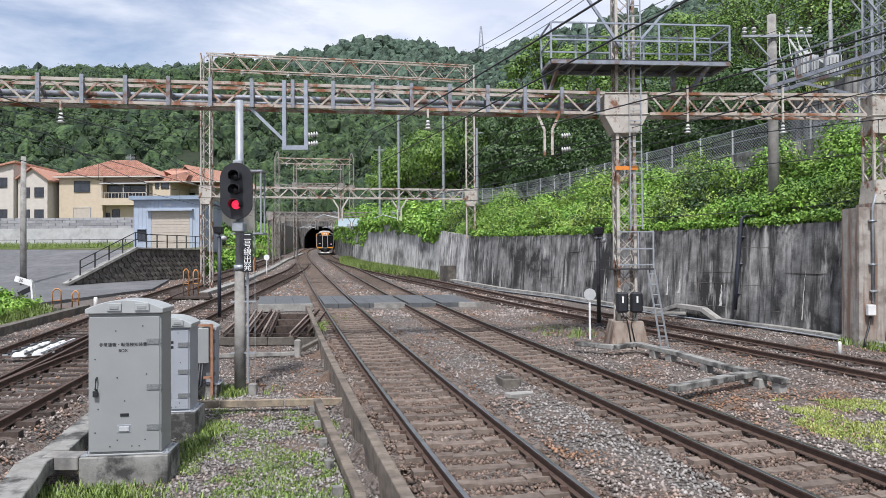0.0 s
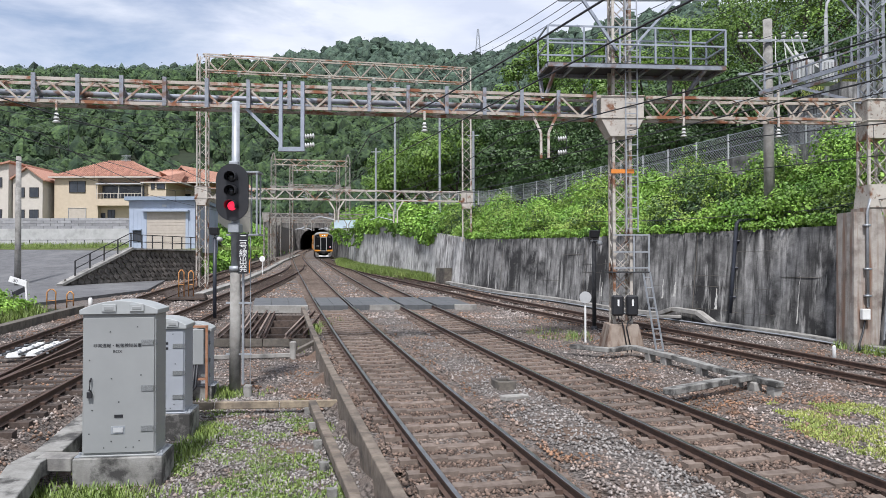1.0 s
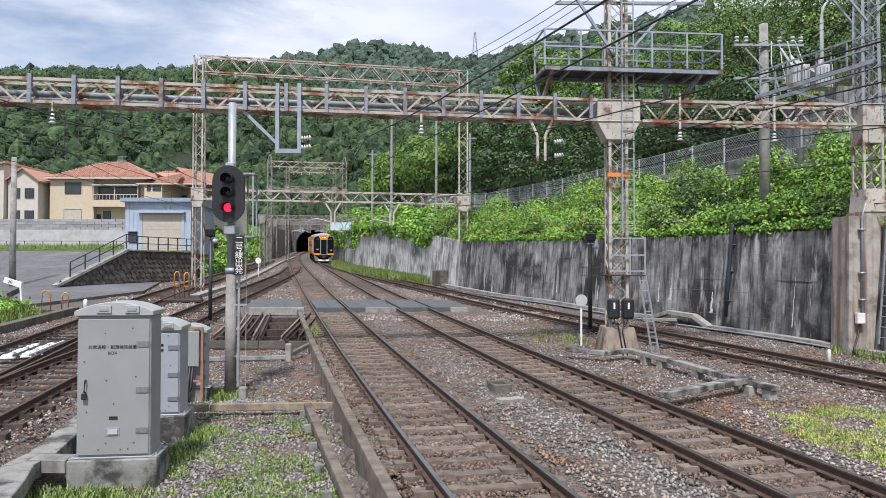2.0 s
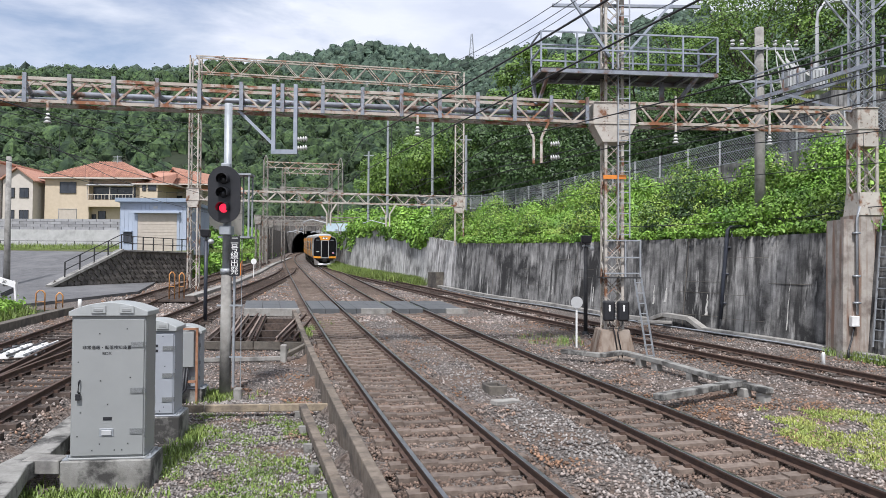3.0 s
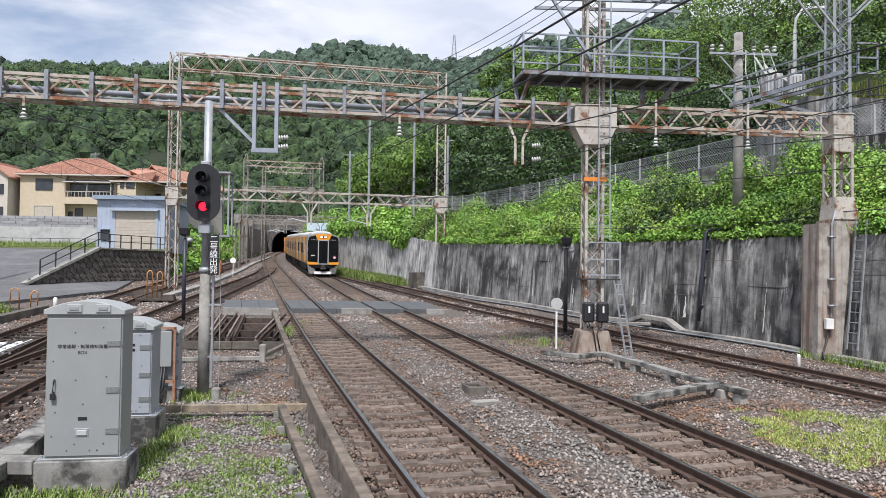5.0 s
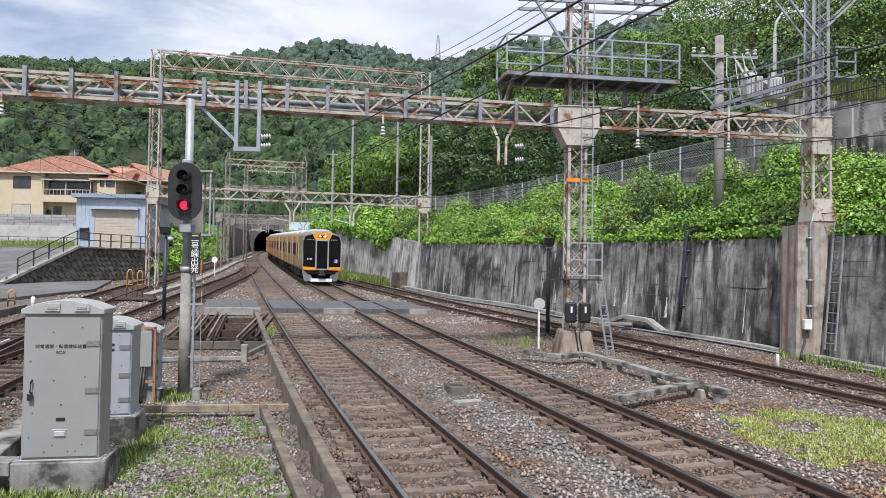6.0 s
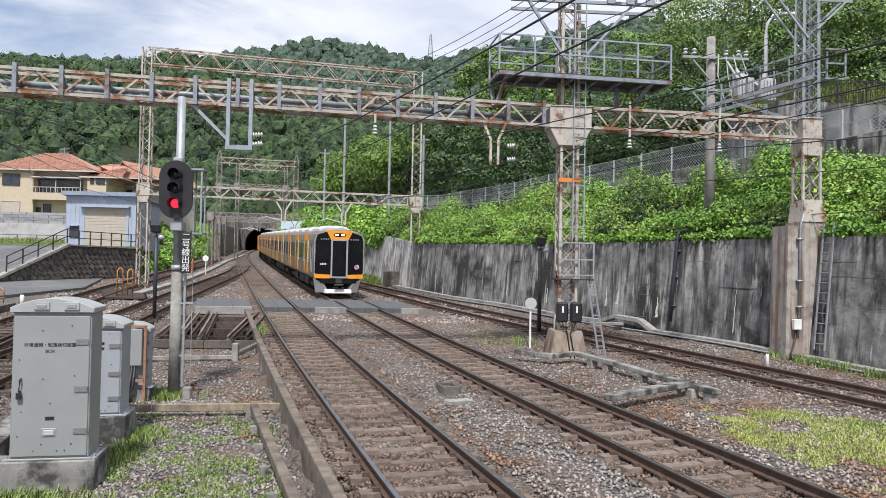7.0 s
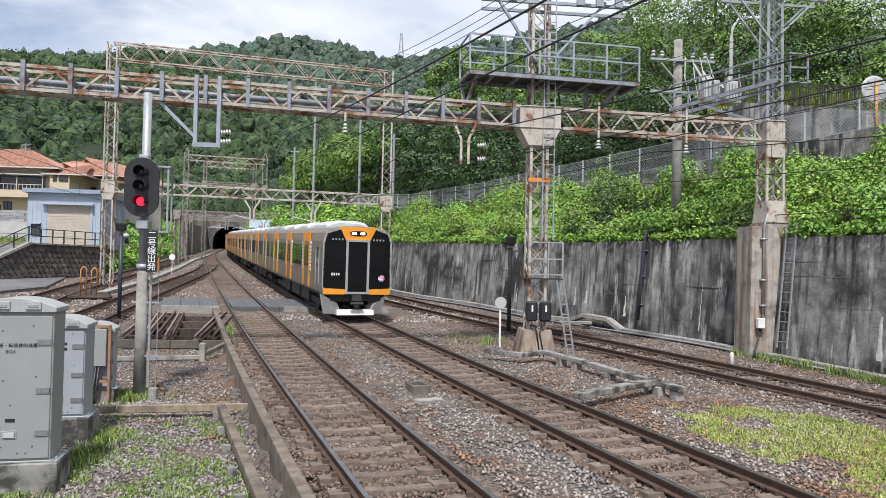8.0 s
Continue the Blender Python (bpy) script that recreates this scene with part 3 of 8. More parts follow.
    for i in range(8):
        xx = x0 + (x1 - x0) * i / 7
        b.box(xx - 0.04, xx + 0.04, y0 + 0.06, y1 - 0.06, z - 0.14, z - 0.045)
    b.bar((x0 + 0.25, y0, z - 0.1), (x0 + 0.05, y0 + 0.5, BZ1), 0.08)
    b.bar((x1 - 0.6, y0, z - 0.1), (x1 - 1.0, y0 + 0.9, BZ1), 0.1)
    b.bar((x1 - 1.35, y0 + 0.9, z - 0.1), (x1 - 1.35, y0 + 0.9, BZ1), 0.12)
    b.bar((x0 + 0.05, y1, z - 0.1), (x0 + 0.05, y1 - 0.4, BZ1), 0.1)
    made.append(part("platform_frame", b, STRAP, None, "grey steel platform frame"))
    made[-1].data.transform(stage_turn)
    for yy in (y0, y1):
        for i in range(6):
            xx = x0 + (x1 - x0) * i / 5
            b = Build()
            b.bar((xx, yy, z), (xx, yy, z + 1.05), 0.05)
            made.append(part("railing_post", b, GALV_BLUE, None, "grey steel post"))
            made[-1].data.transform(stage_turn)
        for zz in (0.55, 1.05):
            b = Build()
            b.bar((x0, yy, z + zz), (x1, yy, z + zz), 0.045)
            made.append(part("railing_bar", b, GALV_BLUE, None, "grey steel guard rail"))
            made[-1].data.transform(stage_turn)
    for xx in (x0, x1):
        for zz in (0.55, 1.05):
            b = Build()
            b.bar((xx, y0, z + zz), (xx, y1, z + zz), 0.045)
            made.append(part("railing_bar", b, GALV_BLUE, None, "grey steel guard rail"))
            made[-1].data.transform(stage_turn)
    # cross-arms and insulators above the platform
    for zz, x2, x3 in ((11.2, 3.7, 8.3), (11.5, 3.7, 8.3), (13.2, 3.4, 8.0)):
        for yy in (21.35, 22.15):
            b = Build()
            b.bar((x2, yy, zz), (x3, yy, zz), 0.09)
            made.append(part("cross_arm", b, GALV_BLUE, None, "grey steel cross-arm"))
    for p, q, w in (((4.0, 21.3, 11.3), (5.3, 21.4, 9.4), 0.08), ((7.4, 21.3, 11.3), (5.7, 21.4, 9.4), 0.07)):
        b = Build()
        b.bar(p, q, w)
        made.append(part("arm_brace", b, GALV_BLUE, None, "grey steel brace"))
    for xx in (6.6, 7.2, 7.8, 4.5):
        b = Build()
        b.box(xx - 0.12, xx + 0.12, 21.2, 21.3, 11.15, 12.0)
        made.append(part("arm_plate", b, GALV_BLUE, None, "grey steel plate"))
    for xx in (4.0, 4.5, 6.8, 7.4, 8.0):
        b = Build()
        insulator(b, (xx, 21.05, 11.3), (0, 0, 1), 6, 0.11, 0.1)
        made.append(part("insulator", b, PORCELAIN, None, "grey porcelain insulator", smooth=True))
    # climbing ladder on the column
    b = Build()
    for o in (0.08, 0.42):
        b.bar((BX[0] + o, BX[1] - 0.42, 4.0), (BX[0] + o, BX[1] - 0.42, 14.3), 0.035)
    for i in range(33):
        b.bar((BX[0] + 0.08, BX[1] - 0.42, 4.1 + 0.31 * i), (BX[0] + 0.42, BX[1] - 0.42, 4.1 + 0.31 * i), 0.025)
    made.append(part("ladder", b, GALV, None, "thin steel ladder"))
    cx, cy = BX
    for zz in (2.95, 3.42, 3.92):
        b = Build()
        b.bar((cx - 0.3, cy - 0.4, zz), (cx + 0.74, cy - 0.4, zz), 0.04)
        b.bar((cx + 0.74, cy - 0.4, zz), (cx + 0.74, cy + 0.35, zz), 0.04)
        made.append(part("cage_rail", b, GALV, None, "thin grey cage rail"))
    for o in (0.3, 0.74):
        b = Build()
        b.bar((cx + o, cy - 0.4, 2.84), (cx + o, cy - 0.4, 3.95), 0.045)
        made.append(part("cage_post", b, GALV, None, "thin grey cage post"))
    b = Build()
    b.box(cx - 0.4, cx + 0.74, cy - 0.45, cy + 0.38, 2.8, 2.84)
    made.append(part("step_plate", b, IRON, None, "dark step plate"))
    for o in (0.56, 0.76):
        b = Build()
        b.bar((cx + o, cy - 0.42, 2.82), (cx + o + 0.3, cy - 0.75, 0.42), 0.04)
        made.append(part("ladder_stile", b, GALV, None, "grey ladder stile"))
    for i in range(8):
        k = i / 8 + 0.06
        b = Build()
        b.bar((cx + 0.56 + 0.3 * k, cy - 0.42 - 0.33 * k, 2.82 - 2.4 * k), (cx + 0.76 + 0.3 * k, cy - 0.42 - 0.33 * k, 2.82 - 2.4 * k), 0.026)
        made.append(part("rung", b, GALV, None))
    b = Build()
    for zz in (5.75,):
        b.box(BX[0] - 0.34, BX[0] + 0.34, BX[1] - 0.34, BX[1] - 0.31, zz, zz + 0.12)
    made.append(part("band", b, ORANGE, None, "orange marking band"))
    for o in (-0.22, 0.2):
        b = Build()
        b.box(cx + o - 0.17, cx + o + 0.17, cy - 0.6, cy - 0.38, 1.55, 2.15)
        made.append(part("shunt_signal", b, DARK, None, "black box signal with white lamps", bevel=0.05))
        b = Build()
        b.box(cx + o - 0.025, cx + o + 0.025, cy - 0.62, cy - 0.595, 1.84, 2.03)
        made.append(part("signal_lamp", b, WHITE, None, "white lamp lens"))
        b = Build()
        b.tube([(cx + o, cy - 0.5, 1.58), (cx + o * 0.8, cy - 0.52, 1.42), (cx + o * 0.4, cy - 0.48, 1.36), (cx + o * 0.2, cy - 0.5, 1.2), (cx + 0.3 * o + 0.1, cy - 0.6, 0.5)], 0.018, 6)
        made.append(part("signal_cable", b, DARK, None, "black drooping cable", smooth=True))
    b = Build()
    w0, w1 = 0.62, 0.42
    b.solid([(BX[0] - w0, BX[1] - w0, 0.3), (BX[0] + w0, BX[1] - w0, 0.3), (BX[0] + w0, BX[1] + w0, 0.3), (BX[0] - w0, BX[1] + w0, 0.3),
             (BX[0] - w1, BX[1] - w1, 1.3), (BX[0] + w1, BX[1] - w1, 1.3), (BX[0] + w1, BX[1] + w1, 1.3), (BX[0] - w1, BX[1] + w1, 1.3)])
    made.append(part("footing", b, RUSTY_CONC, None, "rust-stained concrete footing", bevel=0.03))
    b = Build()
    x, y = RIGHT_END[0] + 0.22, RIGHT_END[1]
    b.solid([(x - 0.92, y - 0.45, 0.2), (x + 0.45, y - 0.45, 0.2), (x + 0.45, y + 0.5, 0.2), (x - 0.92, y + 0.5, 0.2), (x - 0.85, y - 0.45, 4.62), (x + 0.45, y - 0.45, 4.62), (x + 0.45, y + 0.5, 4.62), (x - 0.85, y + 0.5, 4.62)])
    made.append(part("footing", b, PIER, None, "pale rust-streaked concrete pier in the wall"))
    b = Build()
    b.box(x - 0.42, x + 0.5, y - 0.43, y + 0.48, 4.621, 4.75)
    made.append(part("base_slab", b, PIER, None, "concrete slab under the tower"))
    b = Build()
    for sx in (-1, 1):
        b.solid([(x + sx * 0.32 - 0.03, y - 0.45, 4.75), (x + sx * 0.32 + 0.03, y - 0.45, 4.75), (x + sx * 0.32 + 0.03, y + 0.45, 4.75), (x + sx * 0.32 - 0.03, y + 0.45, 4.75),
                 (x + sx * 0.27 - 0.03, y - 0.38, 5.45), (x + sx * 0.27 + 0.03, y - 0.38, 5.45), (x + sx * 0.27 + 0.03, y + 0.38, 5.45), (x + sx * 0.27 - 0.03, y + 0.38, 5.45)])
    b.solid([(x - 0.4, y - 0.46, 4.75), (x + 0.4, y - 0.46, 4.75), (x + 0.4, y - 0.42, 4.75), (x - 0.4, y - 0.42, 4.75), (x - 0.27, y - 0.4, 5.45), (x + 0.27, y - 0.4, 5.45), (x + 0.27, y - 0.37, 5.45), (x - 0.27, y - 0.37, 5.45)])
    made.append(part("base_plate", b, STEEL, None, "steel gusset plates"))
    # tower's arms and stage
    for yy in (-0.3, 0.3):
        b = Build()
        b.bar((x - 1.6, y + yy, 12.05), (x + 1.7, y + yy, 12.05), 0.08)
        made.append(part("cross_arm", b, GALV, None, "grey steel cross-arm"))
        for p, q in (((x - 1.3, y + yy, 12.0), (x - 0.15, y + yy, 10.6)), ((x + 1.3, y + yy, 12.0), (x + 0.15, y + yy, 10.9))):
            b = Build()
            b.bar(p, q, 0.055)
            made.append(part("arm_brace", b, GALV, None, "grey steel brace"))
    for xx in (-1.65, -1.3, 0.6, 1.05, 1.5):
        b = Build()
        insulator(b, (x + xx, y - 0.4, 12.1), (0, 0, 1), 5, 0.11, 0.08)
        made.append(part("insulator", b, PORCELAIN, None, "white porcelain insulator", smooth=True))
    b = Build()
    b.bar((x - 2.3, y + 2.6, 8.9), (x - 0.1, y - 0.5, 9.3), 0.08, 0.13)
    b.bar((x - 1.6, y + 3.0, 8.9), (x + 0.6, y - 0.1, 9.3), 0.08, 0.13)
    for k in (0.05, 0.3, 0.55, 0.8, 1.0):
        q = Vector((x - 2.3, y + 2.6, 8.9)).lerp(Vector((x - 0.1, y - 0.5, 9.3)), k)
        b.bar(q, q + Vector((0, 0, 0.85)), 0.05)
        b.bar(q + Vector((0.7, 0.4, 0)), q + Vector((0.7, 0.4, 0.95)), 0.05)
    for h in (0.42, 0.85):
        b.bar((x - 2.3, y + 2.6, 8.9 + h), (x - 0.1, y - 0.5, 9.3 + h), 0.05)
    b.box(x + 0.3, x + 0.95, y - 0.5, y + 0.5, 9.25, 9.3)
    for yy in (-0.5, 0.5):
        b.bar((x + 0.95, y + yy, 9.3), (x + 0.95, y + yy, 10.2), 0.05)
        b.bar((x + 0.3, y + yy, 9.75), (x + 0.95, y + yy, 9.75), 0.05)
        b.bar((x + 0.3, y + yy, 10.2), (x + 0.95, y + yy, 10.2), 0.05)
    b.bar((x - 1.6, y + 1.6, 8.9), (x - 0.3, y, 8.0), 0.09)
    made.append(part("service_stage", b, STRAP, None, "blue grey steel service stage"))
    for o in made:
        o.parent = g
        o.matrix_basis = Matrix.Translation(inv)
    return g


PIER = mat("pale streaked pier concrete", (0.42, 0.39, 0.35), (0.30, 0.27, 0.24), scale=2.5, rough=0.92, bump=0.01, bscale=30, streak=(0.22, 0.14, 0.10), stain=(0.16, 0.13, 0.11), sscale=1.5)
RUSTY_CONC = mat("rust-stained concrete", (0.30, 0.25, 0.205), (0.21, 0.165, 0.13), scale=2.5, rough=0.92, bump=0.01, bscale=30, streak=(0.12, 0.07, 0.045), stain=(0.30, 0.26, 0.22), sscale=1.5)
front_gantry()


def far_gantry(y, x0, x1, zb, zt, h, upper, label, w=0.5, spire=0.0):
    """A portal of two lattice columns, square to the line, with a lower beam and a higher feeder truss."""
    xm, skew = (x0 + x1) / 2, 0.2
    ya, yb = y + (x0 - xm) * skew, y + (x1 - xm) * skew
    g = empty("catenary_gantry", (xm, y, gz(x0, y)))
    tagged(g, label, "gantry", group="far gantries over the line")
    made, paint = [], STEEL if y < 60 else STEEL_OLD
    f0, f1 = gz(x0, ya) - 0.3, (wall_top(yb) - 0.2 if x1 > WALL(yb) - 0.6 else gz(x1, yb) - 0.3)
    top = zt if upper else zb + h
    made.append(lattice_mast("column", (x0, ya, f0), top, w, None, paint, w * 1.05, leg=0.08))
    made.append(lattice_mast("column", (x1, yb, f1), top, w, None, paint, w * 1.05, leg=0.08))
    if spire:
        for x, yy in ((x0, ya), (x1, yb)):
            made.append(lattice_mast("spire", (x, yy, top), top + spire, w, None, paint, w, leg=0.07, taper=0.15))
    made.append(lattice_beam("beam", (x0, ya, zb), (x1, yb, zb), h, 0.55, None, paint, 0.62, leg=0.07, label="lattice beam"))
    for x, yy in ((x0, ya), (x1, yb)):
        made.append(joint_box("joint_box", (x, yy), 0.8, 0.7, zb - 0.05, zb + h + 0.05, zb - 0.5, None, 0.55, paint))
    if upper:
        hh = 1.0 if zt - zb > 5 else 0.7
        made.append(lattice_beam("feeder_truss", (x0, ya, zt - hh), (x1, yb, zt - hh), hh, 0.55, None, STEEL_R, 0.9, leg=0.07, label="rusty upper truss"))
        for i in range(5):
            q = Vector((x0, ya, zt - hh)).lerp(Vector((x1, yb, zt - hh)), (i + 0.8) / 6)
            b = Build()
            insulator(b, (q.x, q.y - 0.35, q.z - 0.05), (0, 0, -1), 4, 0.12, 0.09)
            made.append(part("insulator", b, PORCELAIN, None, "white porcelain insulator", smooth=True))
    for at in (TA, TB):
        x = at(y)
        if x0 < x < x1:
            yy = y + (x + 1.3 - xm) * skew - 0.3
            b = Build()
            for o in (-0.3, 0.3):
                b.bar((x + 1.3 + o * 1.8, yy, zb), (x + 1.3 + o * 0.4, yy, zb - 0.7), 0.09)
                b.bar((x + 1.3 + o * 0.4, yy, zb - 0.7), (x + 1.3 + o * 0.4, yy, zb - 1.5), 0.09)
            made.append(part("hanger", b, paint, None, "forked hanger"))
            b = Build()
            b.tube([(x + 1.2, yy, zb - 1.35), (x + 0.2, yy, zb - 1.1), (x - 0.35, yy, zb - 1.3)], 0.03, 6)
            insulator(b, (x + 1.1, yy, zb - 1.0), (-1, 0, 0.1), 4, 0.11, 0.08)
            made.append(part("steady_arm", b, GALV, None, "wire steady arm"))
    inv = -Vector(g.matrix_basis.translation)
    for o in made:
        o.parent = g
        o.matrix_basis = Matrix.Translation(inv)
    return g


far_gantry(47.5, -14.9, 1.9, 7.25, 16.3, 0.62, True, "tall lattice gantry with a rusty upper truss", 0.56)
far_gantry(82, -19.2, -8.0, 8.2, 14.6, 0.45, False, "lattice gantry over the converging tracks")
far_gantry(98, -22.1, -12.4, 12.9, 17.0, 0.5, True, "grey lattice portal near the tunnel", 0.55, 0.9)
far_gantry(106, -21.4, -14.8, 14.0, 17.3, 0.5, True, "narrow inner lattice portal carrying insulators", 0.42)
far_gantry(112, -25.4, -15.2, 9.6, 16.5, 0.5, False, "grey lattice gantry near the tunnel")
far_gantry(124, -27.0, -16.6, 10.1, 16.5, 0.5, False, "grey lattice gantry before the tunnel")
far_gantry(140, -31.5, -19.6, 10.9, 17.0, 0.6, False, "grey lattice gantry near the tunnel mouth")


# ---------------------------------------------------------------- tunnel mouth
def tunnel():
    y0, y1 = 185.0, 262.0
    b = Build()
    cx, zb = -31.3, gz(-31.3, y0) - 0.25
    r, spring = 4.1, 2.1

    def arch(q, y, out):
        x, z = cx + (TA(y) + TB(y)) / 2 - (TA(y0) + TB(y0)) / 2, gz(cx, min(y, 230)) - 0.3
        pts = [(x - r - out, y, z)]
        for i in range(13):
            a = math.pi * (1 - i / 12)
            pts.append((x + (r + out) * math.cos(a), y, z + spring + (r - 0.4 + out) * math.sin(a)))
        return pts + [(x + r + out, y, z)]
    ys = np.linspace(y0, y1, 12)
    b.rings([arch(0, y, 0.0) for y in ys], closed=False)
    b.rings([arch(0, y, 0.7) for y in ys], closed=False)
    n = len(b.v)
    b.v += [tuple(p) for p in arch(0, y1, 0.7)]
    b.face(list(range(n, len(b.v))))
    tagged(part("tunnel_lining", b, TUNNEL, smooth=True), "soot-dark tunnel lining", "tunnel", kind="structure")
    b = Build()
    inner = arch(0, y0, 0.0)
    outer = [(max(min(p[0] + (p[0] - cx) * 2.2, cx + 13), cx - 13), y0 - 0.02, p[2] if i in (0, len(inner) - 1) else zb + 9.3) for i, p in enumerate(inner)]
    for dy, o in ((0.0, 1), (0.8, -1)):
        k = len(b.v)
        b.v += [(p[0], y0 + dy, p[2]) for p in inner] + [(p[0], y0 + dy, p[2]) for p in outer]
        m = len(inner)
        for i in range(m - 1):
            b.face([k + i, k + i + 1, k + m + i + 1, k + m + i])
    k, m = 0, len(inner)
    for i in range(m - 1):
        b.face([m + i, m + i + 1, 3 * m + i + 1, 3 * m + i])
    tagged(part("tunnel_portal", b, SOOT), "dark weathered concrete tunnel portal", "tunnel", kind="structure")


SOOT = mat("sooty portal concrete", (0.13, 0.12, 0.11), (0.05, 0.046, 0.042), scale=0.9, rough=0.95, bump=0.01, streak=(0.03, 0.028, 0.026), runs=(0.22, 0.21, 0.2))
TUNNEL = mat("sooty lining", (0.03, 0.03, 0.03), (0.02, 0.02, 0.02), scale=1.0, rough=0.95)
tunnel()

# ---------------------------------------------------------------- train
STAINLESS = mat("brushed stainless", (0.29, 0.25, 0.21), (0.235, 0.20, 0.17), scale=1.5, rough=0.42, metal=0.55, bump=0.0008, bscale=200)
ROOFGREY = mat("pale roof unit", (0.50, 0.51, 0.51), (0.40, 0.41, 0.41), scale=2, rough=0.6)
TORANGE = mat("train orange", (0.80, 0.33, 0.03), (0.74, 0.29, 0.025), scale=2, rough=0.38)
GLASS = mat("dark train glass", (0.006, 0.007, 0.008), (0.01, 0.011, 0.012), scale=2, rough=0.06)
TBLACK = mat("train black", (0.006, 0.006, 0.007), (0.009, 0.009, 0.01), scale=2, rough=0.12)
for m_ in (GLASS, TBLACK):
    m_.node_tree.nodes["Principled BSDF"].inputs["Specular IOR Level"].default_value = 0.22
UNDER = mat("underframe", (0.045, 0.042, 0.04), (0.03, 0.028, 0.027), scale=3, rough=0.85)
SILVER = mat("silver frame", (0.40, 0.41, 0.42), (0.34, 0.35, 0.36), scale=2, rough=0.4, metal=0.2)
HEADLAMP = bpy.data.materials.new("lit headlamp")
HEADLAMP.use_nodes = True
HEADLAMP.node_tree.nodes["Principled BSDF"].inputs["Emission Color"].default_value = (1, 0.93, 0.8, 1)
HEADLAMP.node_tree.nodes["Principled BSDF"].inputs["Emission Strength"].default_value = 1.3
REDLAMP = bpy.data.materials.new("lit red signal lens")
REDLAMP.use_nodes = True
REDLAMP.node_tree.nodes["Principled BSDF"].inputs["Base Color"].default_value = (0.6, 0.02, 0.04, 1)
REDLAMP.node_tree.nodes["Principled BSDF"].inputs["Emission Color"].default_value = (1, 0.03, 0.08, 1)
REDLAMP.node_tree.nodes["Principled BSDF"].inputs["Emission Strength"].default_value = 0.9

CAR_L, PITCH = 18.3, 18.9
SECTION = [(-1.30, 0.98), (-1.385, 1.10), (-1.40, 2.2), (-1.39, 3.05), (-1.30, 3.38), (-1.08, 3.56), (-0.6, 3.66), (0, 3.69), (0.6, 3.66), (1.08, 3.56), (1.30, 3.38), (1.39, 3.05), (1.40, 2.2), (1.385, 1.10), (1.30, 0.98)]


